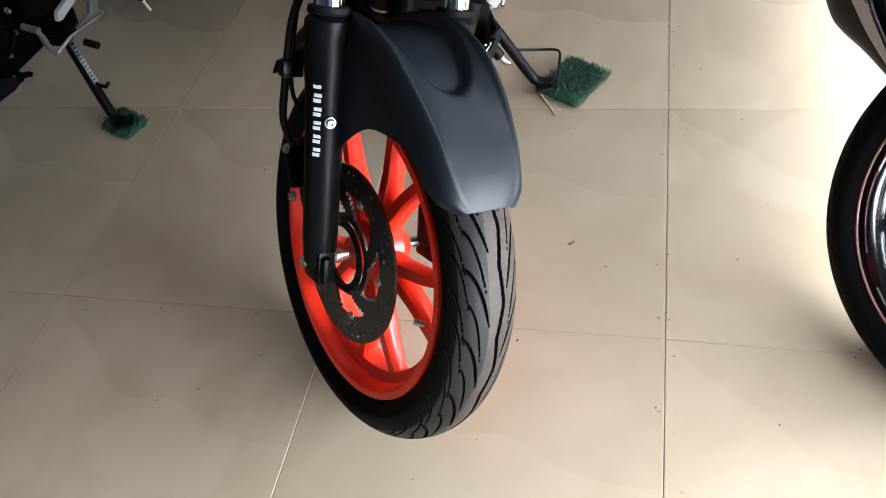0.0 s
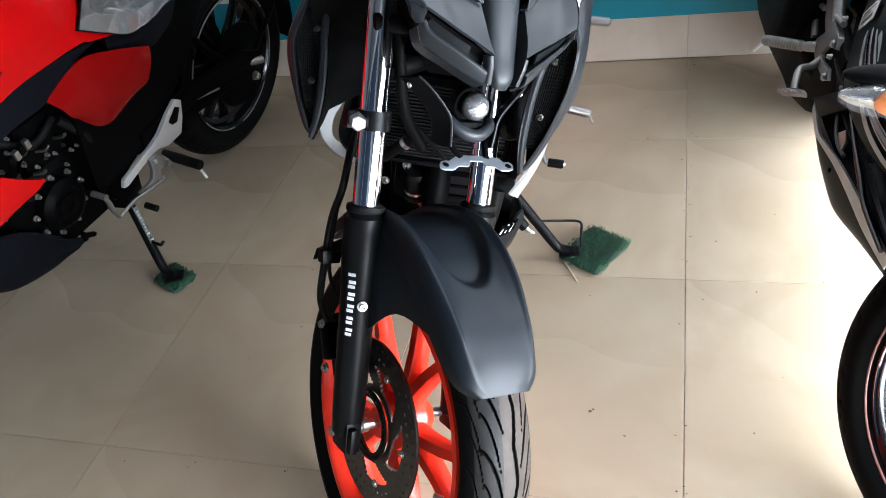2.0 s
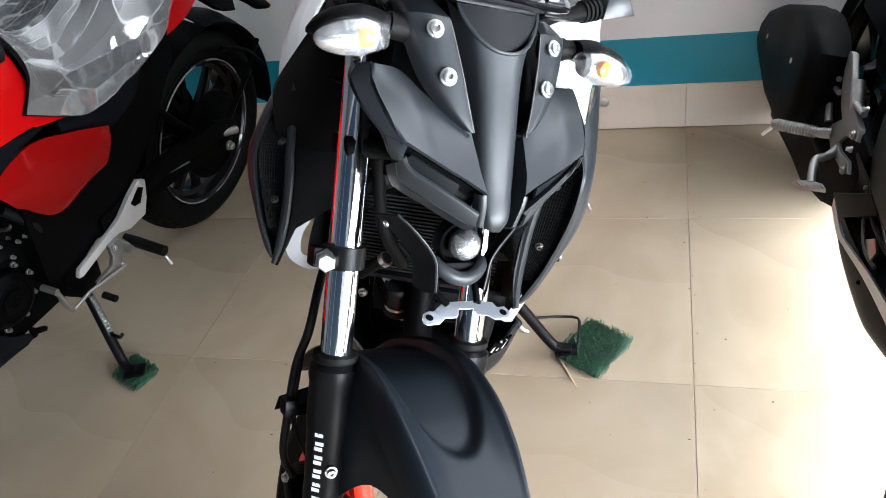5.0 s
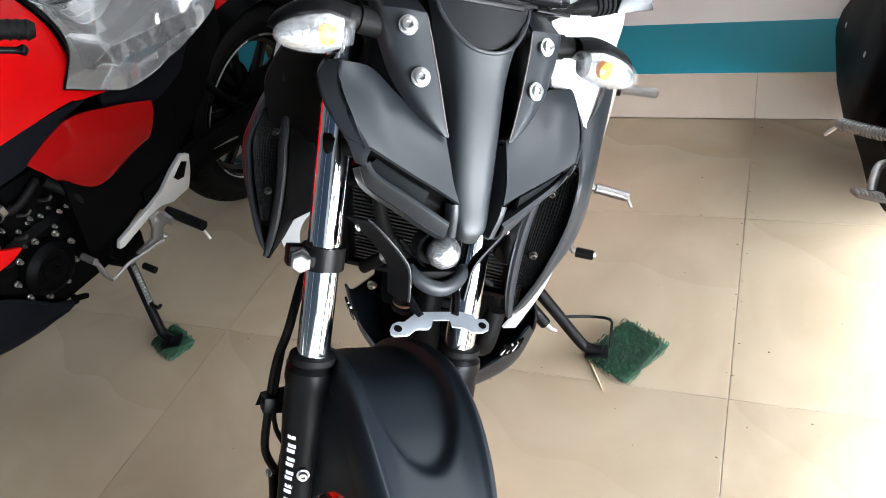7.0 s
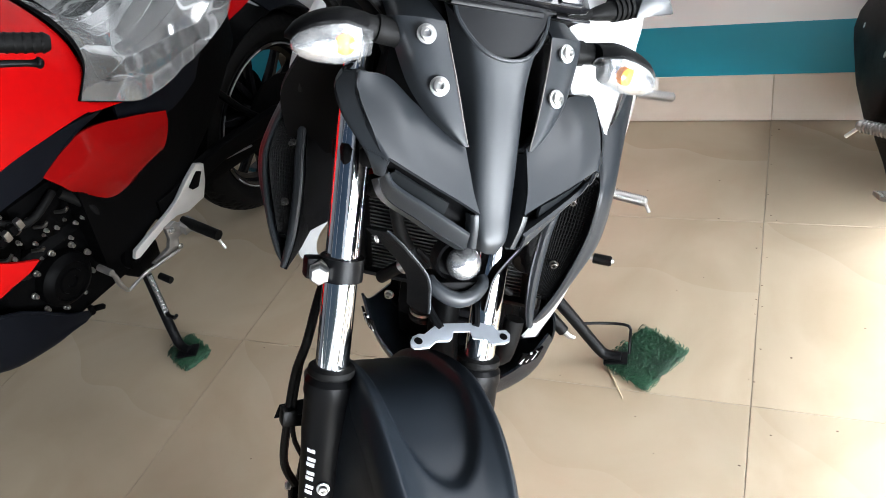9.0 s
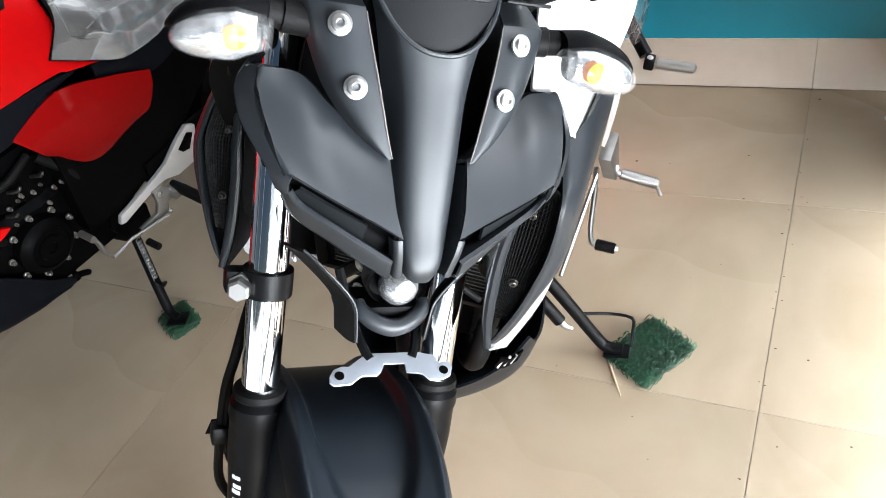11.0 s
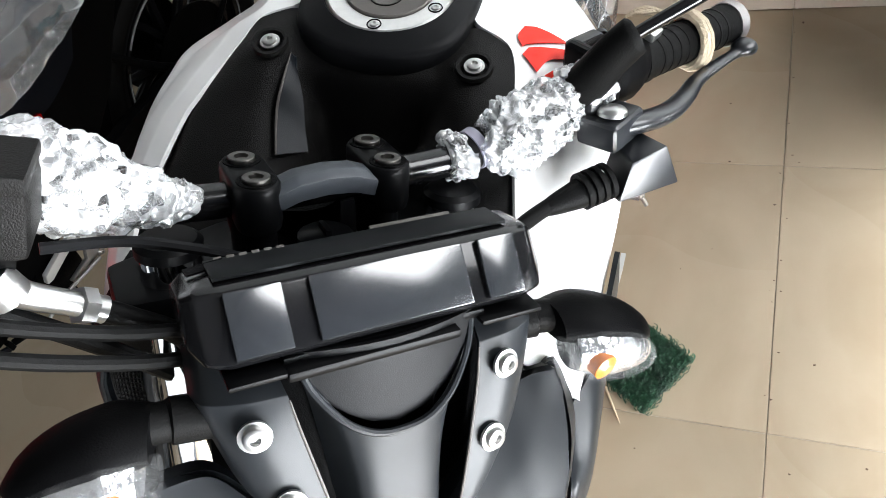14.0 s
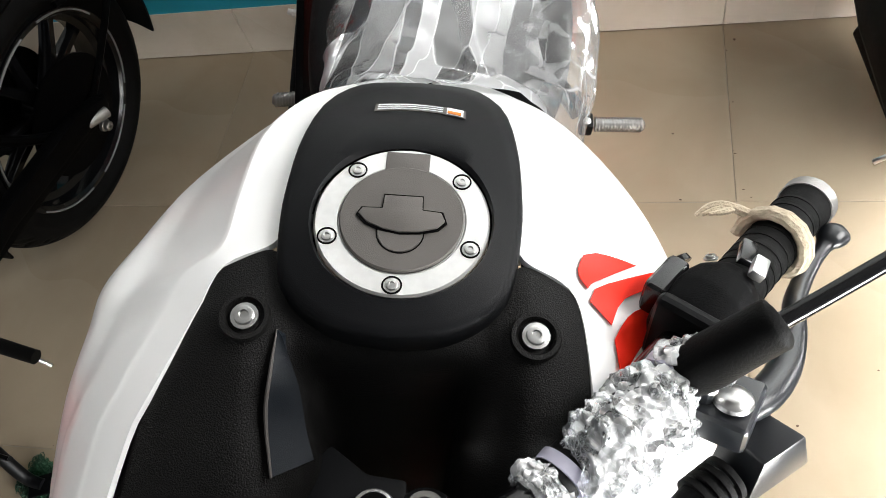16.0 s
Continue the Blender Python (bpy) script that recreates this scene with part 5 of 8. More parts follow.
    cable = part("clutch_cable", tube([(0.205, -0.038, 0.449), (0.18, -0.035, 0.440), (0.157, -0.034, 0.434), (0.128, -0.039, 0.423), (0.11, -0.045, 0.412), (0.08, -0.05, 0.39), (0.05, -0.05, 0.35)], 0.0058, 12, 5), SOFT, hb, "black clutch cable", FRONT)
    part("cable_boot", join(tube([(0.2, -0.0375, 0.447), (0.182, -0.036, 0.441), (0.164, -0.0345, 0.4355), (0.156, -0.034, 0.433)], [0.0115, 0.011, 0.008, 0.006], 18), *[lathe([(-0.0018, 0.010), (-0.0018, 0.0138), (0.0018, 0.0138), (0.0018, 0.010)], 20, pose(0.203 - 0.0062 * k, -0.0378 + 0.0005 * k, 0.448 - 0.0018 * k, 0, -17, -4)) for k in range(4)]), SOFT, cable, "ribbed rubber boot", FRONT)
    part("lever_guard", softened(loft([[(0.206, -0.052, 0.436), (0.212, -0.052, 0.466), (0.216, -0.024, 0.470), (0.210, -0.022, 0.438)], [(0.254, -0.058, 0.447), (0.236, -0.058, 0.478), (0.232, -0.026, 0.480), (0.250, -0.024, 0.450)]]), 0.002), PERCH, perch, "slate black adjuster cover", FRONT)
    mir = part("mirror_stalk", tube([(0.203, -0.033, 0.545), (0.2105, -0.0385, 0.5535), (0.230, -0.049, 0.569), (0.32, -0.094, 0.637), (0.44, -0.155, 0.727)], 0.0046, 16, 5), GLOSS, hb, "black mirror stalk with a rubber boot", FRONT)
    part("rubber_boot", tube([(0.190, 0.0, 0.502), (0.194, -0.008, 0.510), (0.197, -0.015, 0.519), (0.2005, -0.0245, 0.5335), (0.2065, -0.0345, 0.548), (0.2085, -0.0372, 0.5515), (0.2095, -0.0379, 0.5525)], [0.0150, 0.0150, 0.0150, 0.0142, 0.0136, 0.0130, 0.0095], 20, 4), SOFT, mir, "", FRONT)
    # the other end: master cylinder, reservoir, hoses
    res = part("brake_reservoir", join(block((0.062, 0.048, 0.036), (-0.186, -0.046, 0.505), (0, 10, -10), 0.006), block((0.066, 0.052, 0.010), (-0.185, -0.046, 0.526), (0, 10, -10), 0.003)), GRAIN, hb, "black square brake fluid reservoir", FRONT)
    part("master_cylinder", tube([(-0.17, -0.036, 0.475), (-0.24, -0.04, 0.49)], [0.013, 0.015], 18), LEG, res, "", FRONT)
    part("banjo", join(tube([(-0.176, -0.042, 0.452), (-0.166, -0.042, 0.446), (-0.150, -0.040, 0.437), (-0.136, -0.038, 0.428)], [0.008, 0.0075, 0.007, 0.008], 14, 3), lathe([(-0.008, 0.0001), (-0.008, 0.011), (0.008, 0.011), (0.008, 0.0001)], 18, pose(-0.18, -0.043, 0.456, 0, 60, 0)), lathe([(-0.004, 0.006), (-0.004, 0.0105), (0.004, 0.0105), (0.004, 0.006)], 6, pose(-0.145, -0.0395, 0.434, 0, 30, 20))), STEEL, res, "bright banjo fitting", FRONT)
    part("brake_line", tube([(-0.136, -0.038, 0.428), (-0.122, -0.038, 0.418), (-0.1, -0.036, 0.40), (-0.075, -0.03, 0.36)], 0.0065, 12, 5), SOFT, res, "black brake line", FRONT)
    for k, (dy, dz) in enumerate(((-0.075, 0.0), (-0.088, -0.01))):
        part("throttle_cable", tube([(-0.31, dy + 0.02, 0.52 + dz), (-0.25, dy, 0.492 + dz), (-0.19, dy - 0.008, 0.462 + dz), (-0.135, dy + 0.006, 0.432 + dz), (-0.09, dy + 0.03, 0.405 + dz), (-0.05, dy + 0.06, 0.36)], 0.0042, 10, 5), SOFT, hb, "black throttle cable", FRONT)
    part("throttle_grip", tube([(-0.262, 0.0205, 0.5135), (-0.388, 0.0465, 0.5305)], 0.0175, 20), SOFT, hb, "black rubber throttle grip", FRONT)
    part("brake_lever", tube([(-0.21, -0.032, 0.495), (-0.24, -0.045, 0.498), (-0.285, -0.02, 0.503), (-0.38, 0.016, 0.515)], [0.008, 0.008, 0.006, 0.006], 12, 5), LEG, hb, "", FRONT)
    part("throttle_wire", tube([(-0.06, -0.03, 0.44), (-0.085, -0.032, 0.452), (-0.12, -0.03, 0.463), (-0.16, -0.032, 0.468)], 0.0034, 8, 5), SATIN, hb, "dark wire sleeve", FRONT)


handlebar()


def tank_group():
    plain = [[(0.0, 0.265, 0.855), (0.05, 0.265, 0.850), (0.088, 0.262, 0.82), (0.085, 0.26, 0.76)],
            [(0.02, 0.205, 0.905), (0.075, 0.205, 0.900), (0.128, 0.205, 0.850), (0.115, 0.205, 0.775)],
            [(0.045, 0.145, 0.953), (0.100, 0.145, 0.945), (0.160, 0.145, 0.868), (0.15, 0.145, 0.785)],
            [(0.064, 0.085, 0.988), (0.122, 0.085, 0.972), (0.185, 0.085, 0.886), (0.178, 0.085, 0.80)],
            [(0.070, 0.025, 0.998), (0.132, 0.025, 0.982), (0.196, 0.03, 0.905), (0.19, 0.03, 0.81)],
            [(0.0715, -0.012, 1.0), (0.136, -0.012, 0.980), (0.205, -0.012, 0.916), (0.195, -0.012, 0.82)],
            [(0.104, -0.034, 0.994), (0.146, -0.04, 0.974), (0.203, -0.045, 0.918), (0.195, -0.045, 0.82)],
            [(0.116, -0.095, 0.980), (0.152, -0.095, 0.960), (0.204, -0.095, 0.914), (0.195, -0.095, 0.82)],
            [(0.130, -0.165, 0.955), (0.160, -0.165, 0.936), (0.200, -0.165, 0.893), (0.192, -0.165, 0.81)],
            [(0.150, -0.255, 0.918), (0.170, -0.255, 0.902), (0.196, -0.255, 0.868), (0.188, -0.255, 0.80)]]
    side = [[(0.0, 0.265, 0.855), (0.040, 0.265, 0.852), (0.088, 0.262, 0.82), (0.085, 0.26, 0.76)],
            [(0.02, 0.205, 0.905), (0.062, 0.205, 0.904), (0.128, 0.205, 0.850), (0.115, 0.205, 0.775)],
            [(0.045, 0.145, 0.953), (0.084, 0.145, 0.951), (0.160, 0.145, 0.868), (0.15, 0.145, 0.785)],
            [(0.064, 0.085, 0.988), (0.1015, 0.085, 0.978), (0.185, 0.085, 0.886), (0.178, 0.085, 0.80)],
            [(0.070, 0.025, 0.998), (0.1045, 0.025, 0.989), (0.196, 0.03, 0.905), (0.19, 0.03, 0.81)],
            [(0.0715, -0.012, 1.0), (0.106, -0.012, 0.992), (0.205, -0.012, 0.916), (0.195, -0.012, 0.82)],
            [(0.104, -0.034, 0.994), (0.110, -0.036, 0.992), (0.203, -0.045, 0.918), (0.195, -0.045, 0.82)],
            [(0.116, -0.095, 0.980), (0.121, -0.095, 0.978), (0.204, -0.095, 0.914), (0.195, -0.095, 0.82)],
            [(0.130, -0.165, 0.955), (0.135, -0.165, 0.952), (0.200, -0.165, 0.893), (0.192, -0.165, 0.81)],
            [(0.140, -0.255, 0.928), (0.156, -0.255, 0.908), (0.180, -0.255, 0.868), (0.176, -0.255, 0.80)]]

    def between(p, q, f):
        return tuple(a + (b - a) * f for a, b in zip(p, q))
    # a soft crease along the second column
    def soft(r, f):
        x, y, z = between(r[0], r[2], f)
        return (x + 0.004 * math.sin(math.pi * f), y, z + 0.007 * math.sin(math.pi * f))
    side = [[r[0], between(r[0], r[1], 0.82), r[1], between(r[1], r[2], 0.10), between(r[1], r[2], 0.55), r[2], r[3]] if k < 6 else [r[0], soft(r, 0.10), soft(r, 0.2), soft(r, 0.3), soft(r, 0.65), r[2], r[3]] for k, r in enumerate(side)]
    g, gl = net_points(plain, 60, 30), net_points(side, 60, 36)

    def widened(bm):
        """The throttle side stands out a little further ahead of the cap."""
        for v in bm.verts:
            if v.co.x < -0.085 and v.co.y < -0.05:
                v.co.x -= 0.016 * min(1.0, (-0.05 - v.co.y) / 0.07) * min(1.0, (-0.085 - v.co.x) / 0.03) * max(0.0, min(1.0, (0.198 + v.co.x) / 0.03)) * max(0.0, min(1.0, (0.27 + v.co.y) / 0.07))
        return bm
    for s in (-1, 1):
        bm = from_grid(g, 0.004) if s > 0 else widened(flipx(from_grid(gl, 0.004)))
        ts = part("tank_side", bm, WHITE, bike, "pearl white tank side panel", BODY, sharp=45)
        if s > 0:
            # three slanting red stripes
            n = grid_normals(g)
            for quad in (((31.7, 6.5), (31.0, 7.6), (30.7, 11.4), (38.1, 4.1)), ((39.9, 2.8), (26.5, 17.4), (29.4, 15.6), (41.3, 5.2)), ((42.3, 5.3), (35.0, 13.4), (40.4, 11.0), (44.8, 5.6))):
                pts = []
                for i in range(7):
                    row = []
                    for j in range(7):
                        f, h = i / 6, j / 6
                        (ua, va), (ub, vb), (uc, vc), (ud, vd) = quad
                        u = (ua * (1 - f) + ub * f) * (1 - h) + (ud * (1 - f) + uc * f) * h
                        v = (va * (1 - f) + vb * f) * (1 - h) + (vd * (1 - f) + vc * f) * h
                        a, b = int(u), int(v)
                        fu, fv = u - a, v - b
                        pt = (g[a, b] * (1 - fu) + g[a + 1, b] * fu) * (1 - fv) + (g[a, b + 1] * (1 - fu) + g[a + 1, b + 1] * fu) * fv
                        nn = n[a, b]
                        sgn = 1 if nn[2] > 0 else -1
                        row.append(pt + nn * sgn * 0.0016)
                    pts.append(row)
                part("red_stripe", from_grid(np.array(pts), 0.0006), DECAL, ts, "slanting vermilion stripe", BODY)
    # grained front cover with a hollow for the steering head
    rows = [[(0, -0.045, 0.994), (0.036, -0.043, 0.995), (0.050, -0.040, 0.996), (0.060, -0.034, 0.997), (0.074, -0.018, 0.998), (0.103, -0.031, 0.994), (0.117, -0.034, 0.984)],
            [(0, -0.074, 0.986), (0.035, -0.072, 0.987), (0.052, -0.070, 0.989), (0.0635, -0.067, 0.994), (0.083, -0.06, 0.998), (0.108, -0.062, 0.989), (0.120, -0.064, 0.977)],
            [(0, -0.086, 0.945), (0.035, -0.084, 0.948), (0.049, -0.088, 0.967), (0.0648, -0.087, 0.983), (0.083, -0.085, 0.991), (0.113, -0.09, 0.98), (0.124, -0.092, 0.967)],
            [(0, -0.102, 0.895), (0.034, -0.102, 0.90), (0.0445, -0.107, 0.953), (0.0655, -0.108, 0.969), (0.083, -0.11, 0.978), (0.117, -0.117, 0.969), (0.128, -0.118, 0.953)],
            [(0, -0.114, 0.84), (0.034, -0.116, 0.85), (0.0395, -0.122, 0.942), (0.0600, -0.136, 0.952), (0.083, -0.146, 0.960), (0.124, -0.16, 0.951), (0.136, -0.162, 0.93)],
            [(0, -0.126, 0.77), (0.034, -0.13, 0.78), (0.038, -0.155, 0.86), (0.052, -0.19, 0.90), (0.086, -0.2, 0.92), (0.138, -0.215, 0.925), (0.148, -0.218, 0.90)],
            [(0, -0.128, 0.70), (0.034, -0.133, 0.71), (0.038, -0.19, 0.80), (0.05, -0.23, 0.85), (0.09, -0.25, 0.88), (0.152, -0.27, 0.90), (0.160, -0.272, 0.875)]]
    fc = part("front_cover", widened(patch(mirrored(rows), 56, 84, 0.004)), GRAIN, bike, "grained black cover in front of the tank", BODY, sharp=50)
    for s in (-1, 1):
        b = part("cover_bolt", hexbolt((s * 0.0805, -0.063, 1.0), (0, -0.1, 1), 0.0078, 0.004), STEEL, fc, "bright cap screw", BODY)
        part("bolt_well", lathe([(0, 0.0098), (0, 0.0145), (0.0035, 0.0138), (0.0035, 0.0112), (0.001, 0.0098)], 28, axes(Vector((s * 0.0805, -0.063, 0.9985)), Vector((0, -0.1, 0.995)), Vector((1, 0, 0)), Vector((0, 0.995, 0.1)))), GRAIN, fc, "", BODY)
        if s > 0:
            continue
        fold = [[(-0.0622, -0.068, 0.9972), (-0.0635, -0.090, 0.9880), (-0.0645, -0.110, 0.9752), (-0.0590, -0.139, 0.9585)], [(-0.0590, -0.0715, 0.9955), (-0.0490, -0.0925, 0.9755), (-0.0440, -0.1105, 0.9620), (-0.0385, -0.1255, 0.9512)]]
        ff = part("flank_fold", patch(list(reversed(fold)), 6, 24, 0.003), FENDER, fc, "smooth fold beside the hollow", BODY)
        # pale tube paints the highlight on the fold's edge
        part("fold_highlight", tube(fold[0], [0.0004, 0.0011, 0.0012, 0.0008], 8, 6), LIDGREY, ff, "", BODY)
    # lock housing in the hollow
    lk = part("lock_housing", softened(loft([[(x, y, z) for x, y in ((-0.050, -0.127), (-0.034, -0.108), (-0.010, -0.124), (0.014, -0.126), (0.016, -0.165), (-0.040, -0.172))] for z in (0.86, 0.925)]), 0.003), SATIN, fc, "black lock housing", BODY)
    part("lock_ring", lathe([(0, 0.0001), (0, 0.0135), (0.004, 0.0135), (0.007, 0.0125), (0.0075, 0.0108), (0.0068, 0.0105), (0.0068, 0.0001)], 32, pose(-0.0035, -0.147, 0.926, 0, -90, 0)), STEEL, lk, "bright lock ring", BODY)
    part("lock_face", lathe([(0, 0.0001), (0, 0.0106), (0.0012, 0.0104), (0.0016, 0.0001)], 28, pose(-0.0035, -0.147, 0.9328, 0, -90, 0)), DARK, lk, "", BODY)
    for a in (-20, 20, 75, 110):
        part("lock_tooth", block((0.003, 0.006, 0.004), (-0.0035 + 0.0155 * math.sin(radians(a)), -0.147 - 0.0155 * math.cos(radians(a)), 0.928), (0, 0, a), 0.0006), STEEL, lk, "", BODY)
    # pad round the filler cap
    CX, CY = 0.001, 0.0
    half = [(0, -0.073), (0.03, -0.069), (0.054, -0.056), (0.0665, -0.037), (0.0715, 0.0), (0.0715, 0.03), (0.068, 0.07), (0.058, 0.12), (0.036, 0.162), (0.0, 0.178)]
    hp = np.array([[x, y, 0] for x, y in half], float)
    hs = [catmull(hp, 9 * i / 27) for i in range(28)]
    outl = hs + [np.array([-p[0], p[1], 0]) for p in hs[-2:0:-1]]
    def zt(y):
        return 1.004 if y < 0.04 else 1.004 - 3.6 * (y - 0.04) ** 2
    g = []
    for p in outl:
        ang = math.atan2(p[0], -(p[1] - 0.0))
        row = []
        for f, dz in ((0.0, 0.008), (0.06, 0.0105), (0.25, 0.0088), (0.7, 0.006), (0.93, 0.004), (1.0, 0.0), (1.0, -0.014)):
            q = np.array([CX + 0.0525 * math.sin(ang), CY - 0.0525 * math.cos(ang)]) * (1 - f) + p[:2] * f
            row.append((q[0], q[1], (1.004 if f == 0 else zt(q[1])) + dz))
        g.append(row)
    pad = part("cap_surround", from_grid(np.array(g), 0, wrap=True), SATIN, bike, "matt black pad round the filler cap", BODY, sharp=50)
    # filler cap
    cz = 1.0135
    K = 0.885
    cap = part("fuel_cap", lathe([(0, 0.0001), (0.0, 0.058 * K), (cz - 0.992, 0.058 * K), (cz - 0.9905, 0.0565 * K), (cz - 0.9905, 0.0425 * K), (cz - 0.9915, 0.0415 * K), (cz - 0.9915, 0.0001)], 72, pose(CX, CY, 0.99, 0, -90, 0)), RING, bike, "brushed aluminium filler cap ring", BODY)
    for deg in (-2, 66, 131, 222, 290):
        a = radians(deg)
        part("ring_bolt", hexbolt((CX + 0.0500 * K * math.sin(a), CY - 0.0500 * K * math.cos(a), cz - 0.001), (0, 0, 1), 0.0047, 0.002), STEEL, cap, "", BODY)
        part("bolt_well", lathe([(0, 0.0048), (0, 0.0058), (0.0006, 0.0056), (0.0006, 0.0049)], 20, pose(CX + 0.0500 * K * math.sin(a), CY - 0.0500 * K * math.cos(a), cz - 0.0004, 0, -90, 0)), IRON, cap, "", BODY)
    lid = part("lid", join(lathe([(0, 0.0001), (0, 0.041 * K), (0.005, 0.041 * K), (0.006, 0.04 * K), (0.006, 0.0001)], 64, pose(CX, CY, cz - 0.0045, 0, -90, 0)), block((0.030 * K, 0.026 * K, 0.0056), (CX, CY + 0.041 * K, cz - 0.0021), bevel=0.0008)), LIDGREY, cap, "taupe grey cap lid", BODY)
    key = [(-0.0285, 0.0), (-0.0260, 0.0040), (-0.0130, 0.0045), (-0.0125, 0.0150), (0.0125, 0.0150), (0.0130, 0.0045), (0.0255, 0.0035), (0.0285, -0.0030), (0.0235, -0.0085), (0.012, -0.0120), (0, -0.0130), (-0.012, -0.0110), (-0.0225, -0.0065)]
    part("key_flap", plate([(x * K + CX, y * K + CY, cz + 0.0021) for x, y in key], 0.0016, 0.0005), LIDGREY, lid, "", BODY)
    part("key_gap", plate([(x * K * 1.05 + CX, y * K * 1.03 + CY + (0.0010 if y > 0.002 else -0.0009), cz + 0.0018) for x, y in key], 0.0008), IRON, lid, "", BODY)
    part("thumb_notch", lathe([(0, 0.0001), (0, 0.0145 * K), (0.0012, 0.0145 * K), (0.0012, 0.0001)], 32, pose(CX, CY - 0.0125 * K, cz + 0.0010, 0, -90, 0)), LIDGREY, lid, "", BODY)
    part("notch_gap", lathe([(0, 0.0150 * K), (0, 0.0157 * K), (0.0009, 0.0157 * K), (0.0009, 0.0150 * K)], 32, pose(CX, CY - 0.0125 * K, cz + 0.0010, 0, -90, 0)), IRON, lid, "", BODY)
    # warning label on the pad
    def lab(x0, x1, w, off, material, nm, y0=0.099):
        gg = []
        for x in np.linspace(x0, x1, 8):
            row = []
            for q in (-0.5, 0, 0.5):
                y = y0 - 9.0 * x * x * 0.6 + q * w
                row.append((x, y, zt(y) + 0.0062 + off))
            gg.append(row)
        return part(nm, from_grid(np.array(gg), 0.0004, flip=False), material, pad, "", BODY)
    lab(-0.026, 0.034, 0.0098, 0.0009, LIDGREY, "warning_label")
    for k in range(3):
        lab(-0.024, 0.019, 0.0012, 0.0014, BARW, "print_bar", 0.0962 + 0.0027 * k)
    lab(0.0215, 0.0325, 0.0082, 0.0014, PAPER, "print_patch")
    lab(0.0220, 0.0310, 0.0034, 0.0018, AMBER, "print_mark", 0.0972)
    # seat, tail and the plastic over them
    seat = [[(0, 0.245, 0.80), (0.05, 0.245, 0.795), (0.08, 0.25, 0.775), (0.085, 0.255, 0.74)],
            [(0, 0.33, 0.775), (0.07, 0.33, 0.77), (0.115, 0.335, 0.765), (0.11, 0.34, 0.72)],
            [(0, 0.46, 0.79), (0.08, 0.46, 0.788), (0.135, 0.46, 0.755), (0.125, 0.465, 0.70)],
            [(0, 0.56, 0.83), (0.075, 0.56, 0.828), (0.12, 0.56, 0.79), (0.115, 0.56, 0.72)],
            [(0, 0.66, 0.905), (0.07, 0.66, 0.90), (0.1, 0.665, 0.865), (0.1, 0.67, 0.79)],
            [(0, 0.86, 0.945), (0.055, 0.86, 0.94), (0.075, 0.865, 0.905), (0.075, 0.87, 0.85)]]
    st = part("seat", patch(mirrored(seat), 30, 24, 0.02), DARK, bike, "black padded seat", BODY, sharp=60)
    wrapnet = [[(0, 0.19, 0.925), (0.06, 0.195, 0.915), (0.105, 0.21, 0.865), (0.115, 0.22, 0.78)],
               [(0, 0.30, 0.84), (0.08, 0.30, 0.835), (0.15, 0.30, 0.80), (0.165, 0.30, 0.68)],
               [(0, 0.44, 0.82), (0.1, 0.44, 0.815), (0.172, 0.44, 0.775), (0.185, 0.44, 0.60)],
               [(0, 0.56, 0.86), (0.1, 0.56, 0.855), (0.165, 0.56, 0.80), (0.182, 0.56, 0.60)],
               [(0, 0.68, 0.93), (0.085, 0.68, 0.925), (0.14, 0.68, 0.88), (0.16, 0.68, 0.64)],
               [(0, 0.9, 0.97), (0.075, 0.9, 0.965), (0.12, 0.9, 0.92), (0.14, 0.9, 0.7)]]
    wg = net_points(mirrored(wrapnet), 130, 130)
    wg[:, :, 0] = np.where(wg[:, :, 0] < 0, wg[:, :, 0] * 0.72, wg[:, :, 0])
    wn = grid_normals(wg)
    if wn[:, :, 2].mean() < 0:
        wn = -wn
    for i in range(wg.shape[0]):
        for j in range(wg.shape[1]):
            p = Vector(wg[i, j])
            a = p.x * 0.75 + p.y * 0.66
            c = p.y * 0.75 - p.x * 0.66
            fold = 1 - abs(noise.noise(Vector((a * 22, c * 5, p.z * 4)))) * 2.2 + 0.5 * (1 - abs(noise.noise(Vector((a * 9 + 4, c * 26, p.z * 6)))) * 2.4) + 0.25 * noise.noise(p * 60)
            wg[i, j] += wn[i, j] * (0.006 * fold)
    part("plastic_wrap", from_grid(wg, 0), WRAP, st, "crumpled clear plastic over the seat", BODY, sharp=180)


tank_group()


